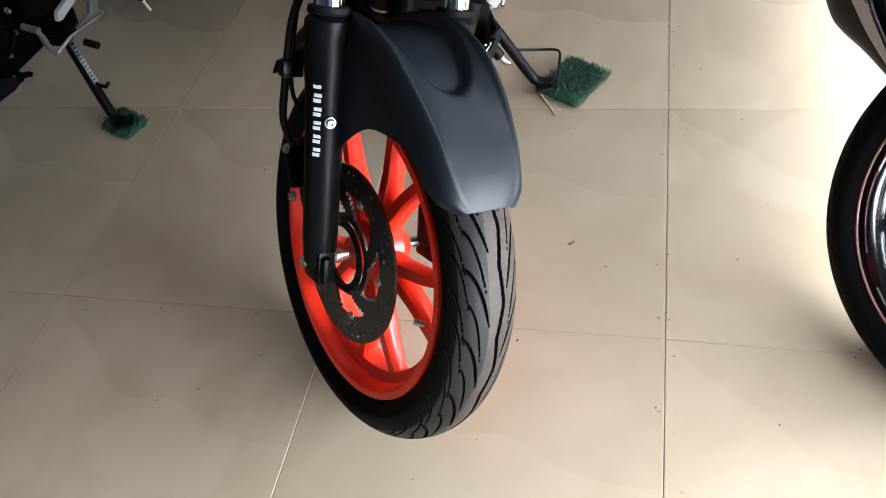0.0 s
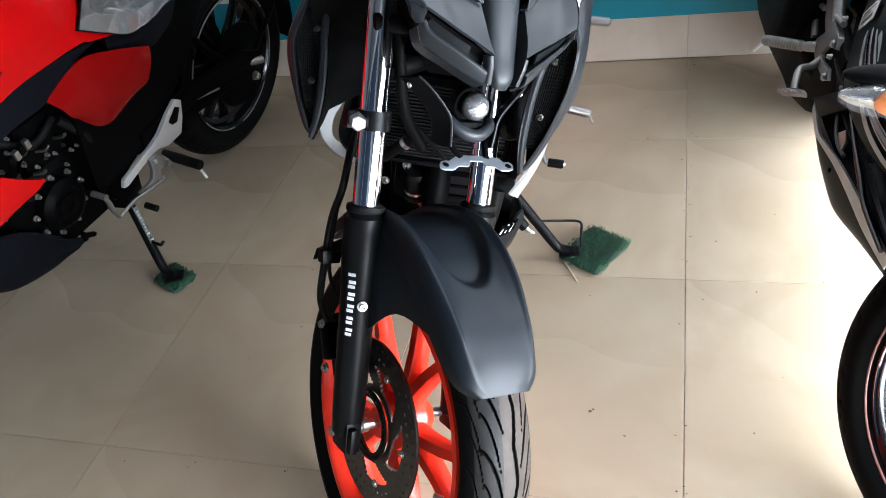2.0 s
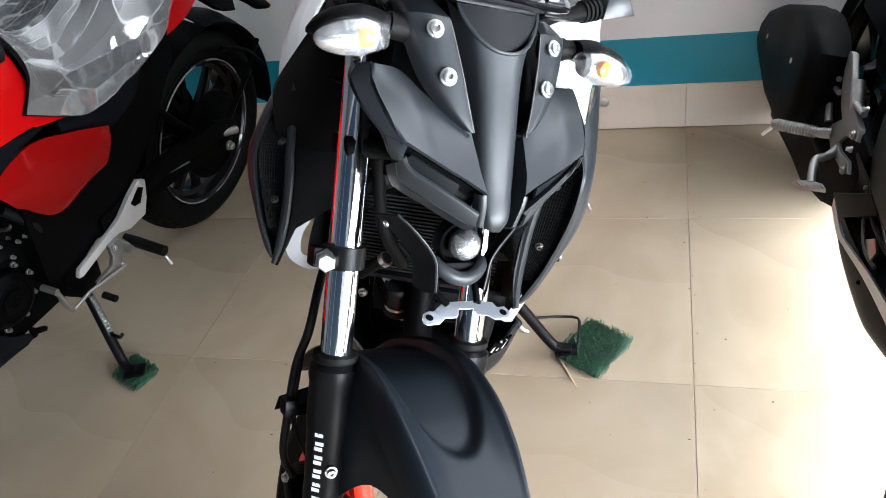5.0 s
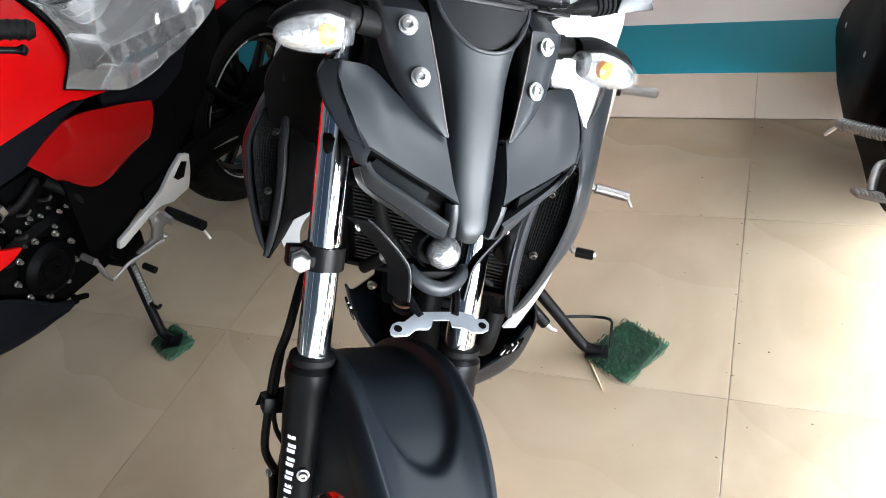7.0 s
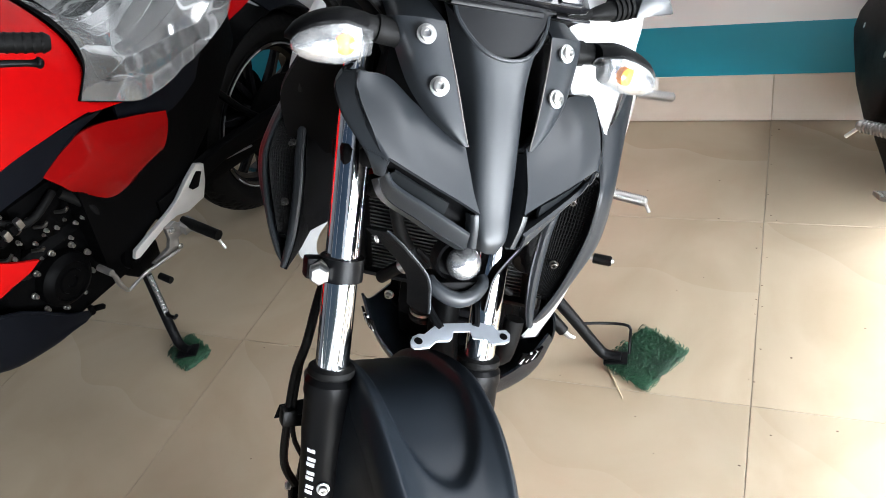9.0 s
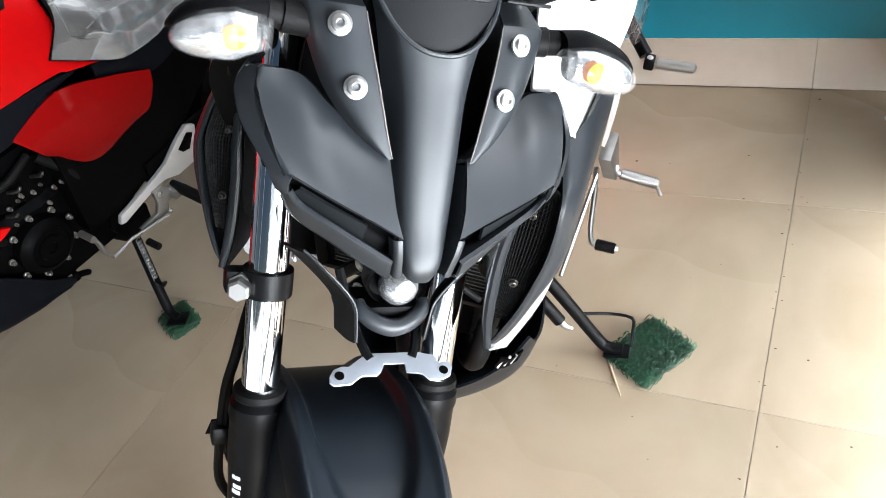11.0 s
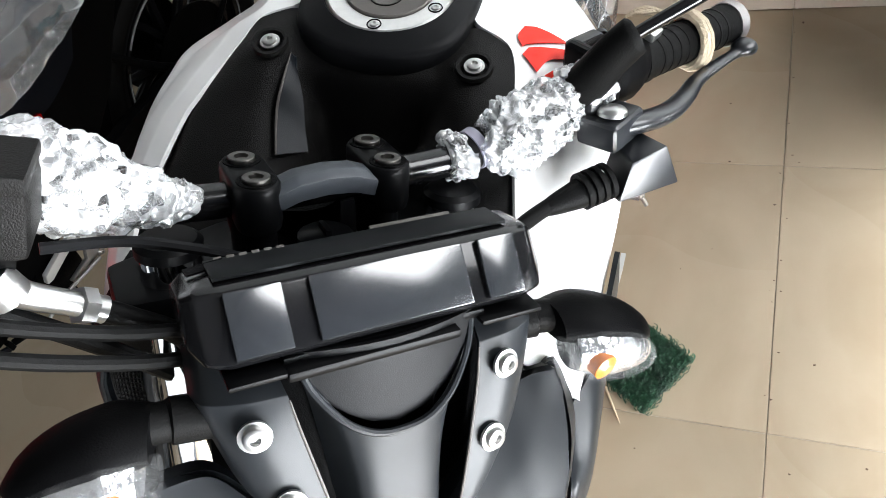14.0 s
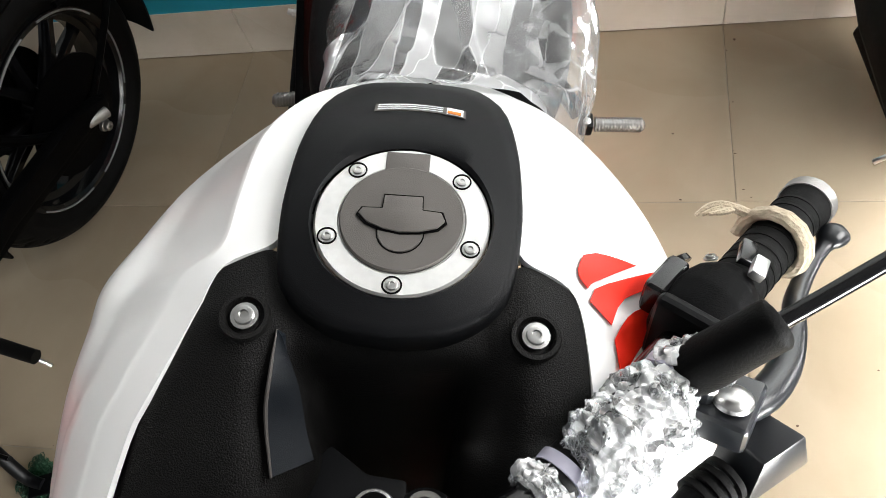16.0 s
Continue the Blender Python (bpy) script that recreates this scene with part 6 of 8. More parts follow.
def shrouds():
    for s in (-1, 1):
        def side(bm):
            if s > 0:
                return bm
            flipx(bm)
            for v in bm.verts:
                k = (v.co.z - 0.65) / 0.17
                v.co.x -= 0.012 + 0.10 * (0.80 - v.co.z)
                if v.co.z > 0.80:
                    v.co.x += 0.20 * (v.co.z - 0.80)
                v.co.y += 0.042 * k
                v.co.z += 0.012 - 0.03 * k
            return bm
        # outer blade, with a mesh window facing forward
        outer = [[(0.191, -0.274, 0.915), (0.197, -0.268, 0.918), (0.205, -0.24, 0.925), (0.203, -0.15, 0.93)],
                 [(0.198, -0.299, 0.880), (0.204, -0.292, 0.878), (0.212, -0.265, 0.872), (0.212, -0.16, 0.86)],
                 [(0.199, -0.314, 0.835), (0.205, -0.310, 0.832), (0.214, -0.284, 0.815), (0.206, -0.17, 0.79)],
                 [(0.194, -0.323, 0.78), (0.200, -0.320, 0.776), (0.208, -0.298, 0.76), (0.196, -0.19, 0.73)],
                 [(0.176, -0.332, 0.715), (0.180, -0.330, 0.71), (0.185, -0.308, 0.70), (0.175, -0.21, 0.68)],
                 [(0.158, -0.338, 0.672), (0.162, -0.336, 0.667), (0.167, -0.316, 0.658), (0.160, -0.24, 0.645)],
                 [(0.149, -0.338, 0.652), (0.151, -0.336, 0.648), (0.156, -0.322, 0.644), (0.153, -0.26, 0.638)]]
        if s > 0:
            outer[0] = [(0.185, -0.262, 0.870), (0.190, -0.258, 0.874), (0.203, -0.22, 0.886), (0.209, -0.14, 0.902)]
            outer[1] = [(0.194, -0.290, 0.850), (0.2015, -0.284, 0.851), (0.212, -0.256, 0.853), (0.214, -0.155, 0.856)]
        sh = part("shroud", side(patch(outer, 36, 18, 0.004)), GREY, bike, "matt graphite radiator shroud with a mesh window", BODY, sharp=50)
        inner = [[(0.190, -0.272, 0.913), (0.182, -0.2, 0.90)], [(0.180, -0.297, 0.862), (0.165, -0.2, 0.85)], [(0.148, -0.315, 0.77), (0.142, -0.22, 0.76)], [(0.140, -0.330, 0.70), (0.136, -0.24, 0.7)], [(0.146, -0.338, 0.640), (0.148, -0.27, 0.634)]]
        if s > 0:
            inner[0], inner[1] = [(0.184, -0.260, 0.868), (0.178, -0.2, 0.862)], [(0.178, -0.285, 0.845), (0.165, -0.2, 0.84)]
            part("silver_line", patch([[(0.2155, -0.135, 0.872), (0.2165, -0.121, 0.874)], [(0.2160, -0.133, 0.845), (0.2175, -0.118, 0.847)], [(0.2145, -0.128, 0.81), (0.216, -0.112, 0.812)], [(0.2115, -0.12, 0.772), (0.213, -0.108, 0.776)]], 14, 5, 0.004), SILVER, sh, "silver edge behind the shroud", BODY)
        part("inner_rim", side(patch(inner, 24, 6, 0.004)), DARK, sh, "", BODY)
        bar = [(0.172, -0.300, 0.852), (0.155, -0.312, 0.80), (0.147, -0.322, 0.75), (0.144, -0.332, 0.69), (0.147, -0.339, 0.645)]
        part("inner_edge", side(tube(bar, [0.005, 0.006, 0.0062, 0.006, 0.004], 10, 6)), GREY, sh, "", BODY)
        duct = [[(0.178, -0.270, 0.87), (0.10, -0.19, 0.87)], [(0.168, -0.290, 0.845), (0.09, -0.19, 0.84)], [(0.148, -0.308, 0.78), (0.088, -0.19, 0.775)], [(0.142, -0.322, 0.715), (0.09, -0.19, 0.71)], [(0.150, -0.30, 0.665), (0.095, -0.19, 0.655)]]
        part("air_duct", side(patch(duct, 14, 8, 0.004)), DARK, sh, "", BODY)
        # mesh: a thin panel with rows of small ribs
        top, bot = [(0.164, -0.290, 0.856), (0.198, -0.302, 0.842)], [(0.149, -0.326, 0.682), (0.162, -0.328, 0.684)]
        mid = [(0.153, -0.308, 0.77), (0.192, -0.312, 0.775)]
        pan = net_points([top, mid, bot], 34, 14)
        part("mesh_panel", side(from_grid(pan + np.array([0, 0.006, 0]), 0.002)), MESHP, sh, "", BODY)
        ribs = []
        for i in range(0, 35, 1):
            ribs.append(tube([pan[i, 0], pan[i, 14]], 0.0011, 4))
        for j in range(0, 15, 1):
            ribs.append(tube(list(pan[::4, j]), 0.0011, 4))
        tagged(part("mesh_screen", side(join(*ribs)), MESHP, sh, "fine black mesh", BODY, sharp=80), kind="stuff")
        for p in ((0.1725, -0.3005, 0.812), (0.1635, -0.3175, 0.732)):
            part("mesh_bolt", side(hexbolt(p, (0.1, -1, 0), 0.0055, 0.005)), DISC, sh, "", BODY)
        # silver strip and lower cover
        if s < 0:
            flap = [[(-0.085, -0.245, 0.955), (-0.122, -0.262, 0.957), (-0.128, -0.256, 0.957), (-0.130, -0.24, 0.953)], [(-0.05, -0.225, 0.91), (-0.146, -0.272, 0.915), (-0.152, -0.266, 0.915), (-0.154, -0.25, 0.908)],
                    [(-0.05, -0.225, 0.87), (-0.169, -0.270, 0.876), (-0.175, -0.265, 0.873), (-0.177, -0.25, 0.866)], [(-0.05, -0.225, 0.82), (-0.176, -0.262, 0.838), (-0.182, -0.258, 0.835), (-0.186, -0.24, 0.828)], [(-0.06, -0.215, 0.77), (-0.176, -0.250, 0.78), (-0.182, -0.246, 0.78), (-0.186, -0.23, 0.78)]]
            part("front_flap", patch(flap, 16, 14, 0.004), DARK, sh, "", BODY)
            curl = [[(-0.160, -0.241, 0.667), (-0.146, -0.215, 0.665)], [(-0.172, -0.280, 0.672), (-0.160, -0.250, 0.650)], [(-0.174, -0.296, 0.655), (-0.164, -0.262, 0.632)], [(-0.173, -0.284, 0.620), (-0.166, -0.250, 0.602)], [(-0.172, -0.225, 0.553), (-0.166, -0.195, 0.550)], [(-0.169, -0.14, 0.478), (-0.165, -0.125, 0.480)], [(-0.167, -0.08, 0.428), (-0.165, -0.072, 0.428)]]
            part("silver_strip", patch(curl, 30, 6, 0.004), STRIPG, sh, "silver painted strip under the shroud", BODY)
            part("lower_cover", patch([[(-0.150, -0.2, 0.66), (-0.15, 0.0, 0.70)], [(-0.160, -0.23, 0.60), (-0.16, 0.0, 0.58)], [(-0.163, -0.17, 0.52), (-0.16, 0.0, 0.47)], [(-0.160, -0.07, 0.43), (-0.15, 0.0, 0.42)]], 16, 8, 0.004), DARK, sh, "", BODY)
            continue
        strip = [[(0.187, -0.19, 0.72), (0.198, -0.15, 0.745)], [(0.176, -0.215, 0.655), (0.192, -0.16, 0.655)], [(0.160, -0.25, 0.595), (0.178, -0.19, 0.575)], [(0.135, -0.275, 0.555), (0.148, -0.24, 0.525)]]
        part("silver_strip", side(patch(strip, 18, 6, 0.004)), SILVER, sh, "silver painted strip under the shroud", BODY)
        part("lower_cover", side(patch([[(0.19, -0.12, 0.78), (0.19, 0.0, 0.78)], [(0.186, -0.14, 0.66), (0.185, -0.02, 0.62)], [(0.172, -0.16, 0.56), (0.17, -0.04, 0.5)], [(0.15, -0.2, 0.5), (0.15, -0.08, 0.42)]], 16, 8, 0.004)), FENDER, sh, "", BODY)


shrouds()


def engine():
    rad = part("radiator", softened(loft([[(x, y, z) for x, y in ((-0.125, -0.185), (0.125, -0.185), (0.125, -0.15), (-0.125, -0.15))] for z in (0.535, 0.70)]), 0.006), IRON, bike, "black radiator behind the fork", BODY)
    for k in range(22):
        part("fin", block((0.225, 0.004, 0.0024), (0, -0.187, 0.546 + 0.0066 * k)), FINM, rad, "", BODY)
    part("tank_left", block((0.02, 0.045, 0.18), (-0.132, -0.168, 0.615), bevel=0.006), IRON, rad, "", BODY)
    part("tank_right", block((0.02, 0.045, 0.18), (0.132, -0.168, 0.615), bevel=0.006), IRON, rad, "", BODY)
    part("filler_cap", lathe([(0, 0.0001), (0, 0.022), (0.008, 0.022), (0.010, 0.019), (0.010, 0.0001)], 20, pose(-0.11, -0.2, 0.71, 0, -90, 0)), DECAL, rad, "red radiator cap label", BODY)
    part("hose", tube([(-0.1, -0.17, 0.69), (-0.09, -0.22, 0.72), (-0.05, -0.21, 0.73), (0.0, -0.13, 0.72)], 0.016, 14, 5), SOFT, rad, "", BODY)
    part("lower_rail", block((0.25, 0.012, 0.008), (0, -0.19, 0.536), bevel=0.002), SATIN, rad, "", BODY)
    part("hose", tube([(-0.07, -0.235, 0.84), (-0.06, -0.235, 0.757), (-0.055, -0.235, 0.682), (-0.043, -0.23, 0.632), (-0.024, -0.215, 0.582)], [0.008, 0.0085, 0.009, 0.0095, 0.0095], 14, 5), SOFT, rad, "", BODY)
    part("hose", tube([(-0.09, -0.215, 0.552), (-0.067, -0.22, 0.577), (-0.047, -0.225, 0.597)], 0.0095, 14, 4), SOFT, rad, "", BODY)
    part("hose_clip", lathe([(-0.004, 0.0085), (-0.004, 0.0115), (0.004, 0.0115), (0.004, 0.0085)], 18, pose(-0.05, -0.225, 0.594, 0, -48, 0)), STEEL, rad, "", BODY)
    part("cable", tube([(-0.035, -0.215, 0.62), (-0.008, -0.215, 0.594), (0.012, -0.22, 0.575), (0.034, -0.225, 0.56)], 0.0045, 10, 4), SOFT, rad, "", BODY)
    part("cable", tube([(0.045, -0.22, 0.622), (0.062, -0.225, 0.611), (0.082, -0.225, 0.598), (0.104, -0.22, 0.578)], 0.0045, 10, 4), SOFT, rad, "", BODY)
    part("hose", tube([(0.11, -0.19, 0.5), (0.1, -0.21, 0.44), (0.07, -0.16, 0.39), (0.06, -0.1, 0.37)], 0.015, 14, 5), SOFT, rad, "", BODY)
    eng = part("engine", join(block((0.2, 0.34, 0.2), (0, 0.08, 0.36), (0, 0, 0), 0.03, 3), block((0.17, 0.16, 0.26), (0, -0.05, 0.52), (-28, 0, 0), 0.02), lathe([(-0.135, 0.0001), (-0.135, 0.075), (-0.1, 0.088), (0.1, 0.088), (0.135, 0.075), (0.135, 0.0001)], 36, pose(0, 0.02, 0.36)), block((0.2, 0.08, 0.22), (0, -0.09, 0.45), (0, 0, 0), 0.02)), IRON, bike, "black finned engine block", BODY)
    part("exhaust_pipe", tube([(0.0, -0.12, 0.56), (0.0, -0.19, 0.47), (0.0, -0.19, 0.36), (-0.03, -0.12, 0.27), (-0.09, 0.1, 0.24), (-0.13, 0.3, 0.27), (-0.17, 0.45, 0.33)], 0.024, 18, 6), IRON, bike, "", BODY)
    reg = part("oil_cooler_drum", lathe([(-0.03, 0.0001), (-0.03, 0.021), (-0.026, 0.0235), (-0.019, 0.0235), (-0.017, 0.0205), (0.017, 0.0205), (0.019, 0.0235), (0.027, 0.0235), (0.030, 0.021), (0.030, 0.0001)], 32, pose(-0.04, -0.165, 0.468, 0, 90, 0)), SATIN, eng, "", BODY)
    part("clamp_band", lathe([(-0.0025, 0.021), (-0.0025, 0.0222), (0.0025, 0.0222), (0.0025, 0.021)], 28, pose(-0.04, -0.165, 0.456, 0, 90, 0)), STEEL, reg, "", BODY)
    part("side_case", block((0.055, 0.05, 0.07), (0.036, -0.15, 0.47), (0, 0, 0), 0.010), SATIN, eng, "", BODY)
    part("case_rib", block((0.058, 0.006, 0.006), (0.036, -0.177, 0.485), (0, 0, 0), 0.002), IRON, eng, "", BODY)
    part("case_rib", block((0.058, 0.006, 0.006), (0.036, -0.177, 0.462), (0, 0, 0), 0.002), IRON, eng, "", BODY)
    for x, z in ((-0.06, 0.5), (-0.1, 0.46), (0.03, 0.47), (0.06, 0.5), (-0.03, 0.42)):
        part("bolt", hexbolt((x, -0.155, z), (0, -1, 0), 0.008, 0.008), STEEL, eng, "", BODY)
    part("horn", lathe([(0, 0.0001), (0, 0.036), (0.012, 0.036), (0.016, 0.03), (0.012, 0.012), (0.02, 0.0001)], 32, pose(0.12, -0.225, 0.648, 0, 0, -90) @ Matrix.Scale(0.5, 4)), LEG, bike, "black disc horn", BODY)
    part("frame_spar", tube([(0.06, -0.1, 0.86), (0.12, 0.05, 0.74), (0.13, 0.25, 0.6), (0.11, 0.34, 0.42)], 0.022, 14, 5), IRON, bike, "", BODY)
    part("frame_spar", tube([(-0.06, -0.1, 0.86), (-0.12, 0.05, 0.74), (-0.13, 0.25, 0.6), (-0.11, 0.34, 0.42)], 0.022, 14, 5), IRON, bike, "", BODY)
    part("under_tank", block((0.17, 0.28, 0.18), (0, 0.03, 0.79), bevel=0.03), IRON, bike, "", BODY)
    # belly pan
    half = [[(0.0, -0.20, 0.305), (0.06, -0.19, 0.32), (0.125, -0.165, 0.37), (0.16, -0.13, 0.42)], [(0.0, -0.16, 0.235), (0.06, -0.15, 0.245), (0.135, -0.12, 0.30), (0.165, -0.09, 0.37)],
            [(0, -0.05, 0.195), (0.07, -0.05, 0.20), (0.14, -0.03, 0.255), (0.16, -0.01, 0.33)], [(0, 0.14, 0.20), (0.06, 0.14, 0.205), (0.12, 0.14, 0.24), (0.13, 0.14, 0.29)]]
    bel = part("belly_pan", patch(mirrored(half), 20, 30, 0.004), FENDER, bike, "slate grey belly pan", BODY, sharp=50)
    for s in (-1, 1):
        bm = patch([[(0.118, -0.172, 0.388), (0.13, -0.162, 0.378), (0.146, -0.148, 0.385)], [(0.125, -0.168, 0.405), (0.138, -0.158, 0.398), (0.152, -0.142, 0.405)]], 3, 10, 0.004)
        part("vent", bm if s > 0 else flipx(bm), IRON, bel, "", BODY)
        for k in range(3):
            part("vent_slat", tube([(s * (0.124 + 0.008 * k), -0.172 + 0.007 * k, 0.384), (s * (0.131 + 0.008 * k), -0.165 + 0.007 * k, 0.400)], 0.0022, 6), SILVER, bel, "", BODY)


engine()


def stand_and_pegs():
    st = part("side_stand", tube([(0.03, 1.655, 0.262), (0.055, 1.662, 0.21), (0.10, 1.668, 0.125), (0.142, 1.672, 0.045), (0.16, 1.672, 0.026), (0.19, 1.674, 0.022)], [0.013, 0.013, 0.0125, 0.012, 0.012, 0.011], 16, 4), LEG, bike, "black tubular side stand, folded out")
    part("foot_plate", block((0.05, 0.034, 0.006), (0.178, 1.673, 0.017), (0, 0, 8), 0.002), LEG, st)
    part("lift_arm", tube([(0.115, 1.668, 0.115), (0.16, 1.70, 0.092), (0.205, 1.702, 0.088), (0.207, 1.695, 0.06), (0.206, 1.68, 0.028)], 0.0032, 8, 3), LEG, st, "thin black lift arm")
    part("switch_housing", tube([(0.035, 1.628, 0.215), (0.085, 1.632, 0.125)], 0.0125, 16), LEG, st)
    part("spring_end", tube([(0.085, 1.632, 0.125), (0.094, 1.635, 0.108), (0.104, 1.64, 0.1)], [0.007, 0.006, 0.004], 10), STEEL, st)
    part("pivot_bolt", hexbolt((0.072, 1.655, 0.235), (0.9, -0.2, 0.3), 0.008, 0.008), STEEL, st)
    for s in (1, -1):
        # rider's peg, its bracket, and the pillion's
        a, b = (Vector((0.213, 0.361, 0.366)), Vector((0.284, 0.3694, 0.354))) if s > 0 else (Vector((-0.215, 0.417, 0.315)), Vector((-0.288, 0.432, 0.300)))
        d = (b - a).normalized()
        pg = part("foot_peg", tube([a - d * 0.010, a, a + d * 0.001, b, b + d * 0.004], [0.007, 0.007, 0.0098, 0.0098, 0.006], 14), ALU, bike, "ribbed aluminium foot peg", BODY)
        turn = axes(a, d, Vector((0, 1, 0)), d.cross(Vector((0, 1, 0))))
        for k in range(15):
            part("rib", lathe([(-0.0012, 0.009), (-0.0012, 0.0118), (0.0012, 0.0118), (0.0012, 0.009)], 14, Matrix.Translation(d * (0.004 + 0.0046 * k)) @ turn), ALU, pg, "", BODY)
        part("feeler", tube([b - d * 0.002, b + Vector((s * 0.012, -0.004, -0.022))], 0.004, 8), ALU, pg, "", BODY)
        part("hanger", softened(loft([[(a.x - s * 0.045, a.y - 0.035, a.z + 0.05), (a.x - s * 0.02, a.y - 0.035, a.z + 0.05), (a.x - s * 0.02, a.y + 0.045, a.z + 0.06), (a.x - s * 0.045, a.y + 0.045, a.z + 0.06)], [(a.x - s * 0.03, a.y - 0.015, a.z - 0.008), (a.x - s * 0.003, a.y - 0.015, a.z - 0.008), (a.x - s * 0.003, a.y + 0.015, a.z - 0.008), (a.x - s * 0.03, a.y + 0.015, a.z - 0.008)]]), 0.004), ALU, pg, "", BODY)
        part("peg_bolt", hexbolt((a.x - s * 0.010, a.y - 0.002, a.z + 0.012), (s * 0.3, -0.3, 0.9), 0.006, 0.006), STEEL, pg, "", BODY)
        a, b = (Vector((0.2265, 0.518, 0.521)), Vector((0.298, 0.522, 0.5215))) if s > 0 else (Vector((-0.179, 0.543, 0.515)), Vector((-0.249, 0.525, 0.520)))
        d = (b - a).normalized()
        pp = part("pillion_peg", tube([a - d * 0.010, a, a + d * 0.001, b, b + d * 0.004], [0.007, 0.007, 0.0092, 0.0092, 0.005], 14), ALU, bike, "ribbed aluminium pillion peg", BODY)
        turn = axes(a, d, Vector((0, 1, 0)), d.cross(Vector((0, 1, 0))))
        for k in range(16):
            part("rib", lathe([(-0.0011, 0.0085), (-0.0011, 0.0112), (0.0011, 0.0112), (0.0011, 0.0085)], 14, Matrix.Translation(d * (0.003 + 0.0044 * k)) @ turn), ALU, pp, "", BODY)
        pb = part("bracket", join(tube([(s * 0.12, 0.60, 0.66), (s * 0.15, 0.575, 0.58), (a.x - s * 0.022, a.y + 0.012, a.z + 0.006)], 0.013, 12, 4), block((0.020, 0.028, 0.022), tuple(a - d * 0.012), (0, 0, 0), 0.004)), LEG, pp, "", BODY)
        part("bracket_bolt", hexbolt(tuple(a - d * 0.012 + Vector((0, -0.004, 0.011))), (0, -0.2, 1), 0.006, 0.004), STEEL, pb, "", BODY)
    sh = part("gear_pedal", tube([(0.165, 0.37, 0.36), (0.175, 0.33, 0.335), (0.185, 0.26, 0.305), (0.194, 0.238, 0.288), (0.202, 0.237, 0.286)], 0.005, 10, 4), STEEL, bike, "plated gear pedal", BODY)
    part("pedal_rubber", join(tube([(0.202, 0.237, 0.286), (0.239, 0.235, 0.288)], 0.0098, 16), *[lathe([(-0.0012, 0.009), (-0.0012, 0.0112), (0.0012, 0.0112), (0.0012, 0.009)], 16, pose(0.205 + 0.0042 * k, 0.2368, 0.2862)) for k in range(8)]), SOFT, sh, "ribbed black rubber", BODY)
    part("pedal_tip", tube([(0.239, 0.235, 0.288), (0.244, 0.2348, 0.2883)], [0.006, 0.004], 10), STEEL, sh, "", BODY)
    part("link_rod", tube([(0.16, 0.12, 0.3), (0.175, 0.3, 0.40)], 0.004, 8), STEEL, sh, "", BODY)
    # muffler, rear wheel and tail
    part("muffler", softened(loft([[(-0.205 + 0.05 * math.cos(a) * k, y, z + 0.075 * math.sin(a) * k) for a in np.linspace(0, 2 * math.pi, 16, endpoint=False)] for y, z, k in ((0.42, 0.34, 0.6), (0.5, 0.38, 0.95), (0.7, 0.47, 1), (0.86, 0.545, 0.95), (0.88, 0.55, 0.7))]), 0.002, 1), DARK, bike, "black muffler", BODY)
    mg = part("muffler_guard", plate([(-0.205, 0.44, 0.53), (-0.205, 0.576, 0.668), (-0.205, 0.63, 0.665), (-0.205, 0.72, 0.56), (-0.205, 0.711, 0.45), (-0.205, 0.56, 0.40), (-0.205, 0.46, 0.42)], 0.012, 0.004), DARK, bike, "black muffler guard with a bolt hole", BODY)
    part("guard_bolt", hexbolt((-0.211, 0.585, 0.635), (-1, 0, 0.3), 0.006, 0.012), STEEL, mg, "", BODY)
    rw = BODY @ pose(0, 0.79, 0.318)
    wheel(bike, rw, 0.312, 0.14, 0.09, 0.219, 0.11, VERM, 19, False, "vermilion cast rear wheel with a black tyre", 10)
    part("swingarm", join(tube([(0.1, 0.3, 0.36), (0.1, 0.79, 0.318)], 0.022, 14), tube([(-0.1, 0.3, 0.36), (-0.1, 0.79, 0.318)], 0.022, 14), tube([(-0.1, 0.36, 0.355), (0.1, 0.36, 0.355)], 0.022, 14)), IRON, bike, "", BODY)
    part("tail_cowl", loft([[(0, 0.6, 0.86), (0.07, 0.6, 0.83), (0.08, 0.6, 0.72), (0, 0.6, 0.68), (-0.08, 0.6, 0.72), (-0.07, 0.6, 0.83)], [(0, 0.95, 0.93), (0.03, 0.95, 0.92), (0.035, 0.95, 0.87), (0, 0.95, 0.85), (-0.035, 0.95, 0.87), (-0.03, 0.95, 0.92)]], nu=8), DARK, bike, "", BODY)
    part("rear_fender", patch(mirrored([[(0, 0.9, 0.80), (0.07, 0.9, 0.79)], [(0, 1.0, 0.68), (0.07, 1.0, 0.67)], [(0, 1.09, 0.52), (0.06, 1.09, 0.51)]]), 8, 8, 0.004), DARK, bike, "", BODY)


stand_and_pegs()

# the red motorcycle -----------------------------------------------------------
redbike = thing("motorcycle", (-1.18, 1.345, 0), "gloss red motorcycle with a plastic-wrapped seat on its side stand", "motorcycle", "parked motorcycles")


def crumple(net, nu, nv, amp, seed):
    g = net_points(net, nu, nv)
    n = grid_normals(g)
    if n[:, :, 2].mean() < 0:
        n = -n
    for i in range(g.shape[0]):
        for j in range(g.shape[1]):
            p = Vector(g[i, j]) + Vector((seed, 0, 0))
            a, c = p.x * 0.5 + p.y * 0.86, p.y * 0.5 - p.x * 0.86
            g[i, j] += n[i, j] * amp * (1.3 - abs(noise.noise(Vector((a * 20, c * 5, p.z * 5)))) * 1.6 + 0.4 * (1 - abs(noise.noise(Vector((a * 8, c * 24, p.z * 6)))) * 2.2))
    return from_grid(g, 0)


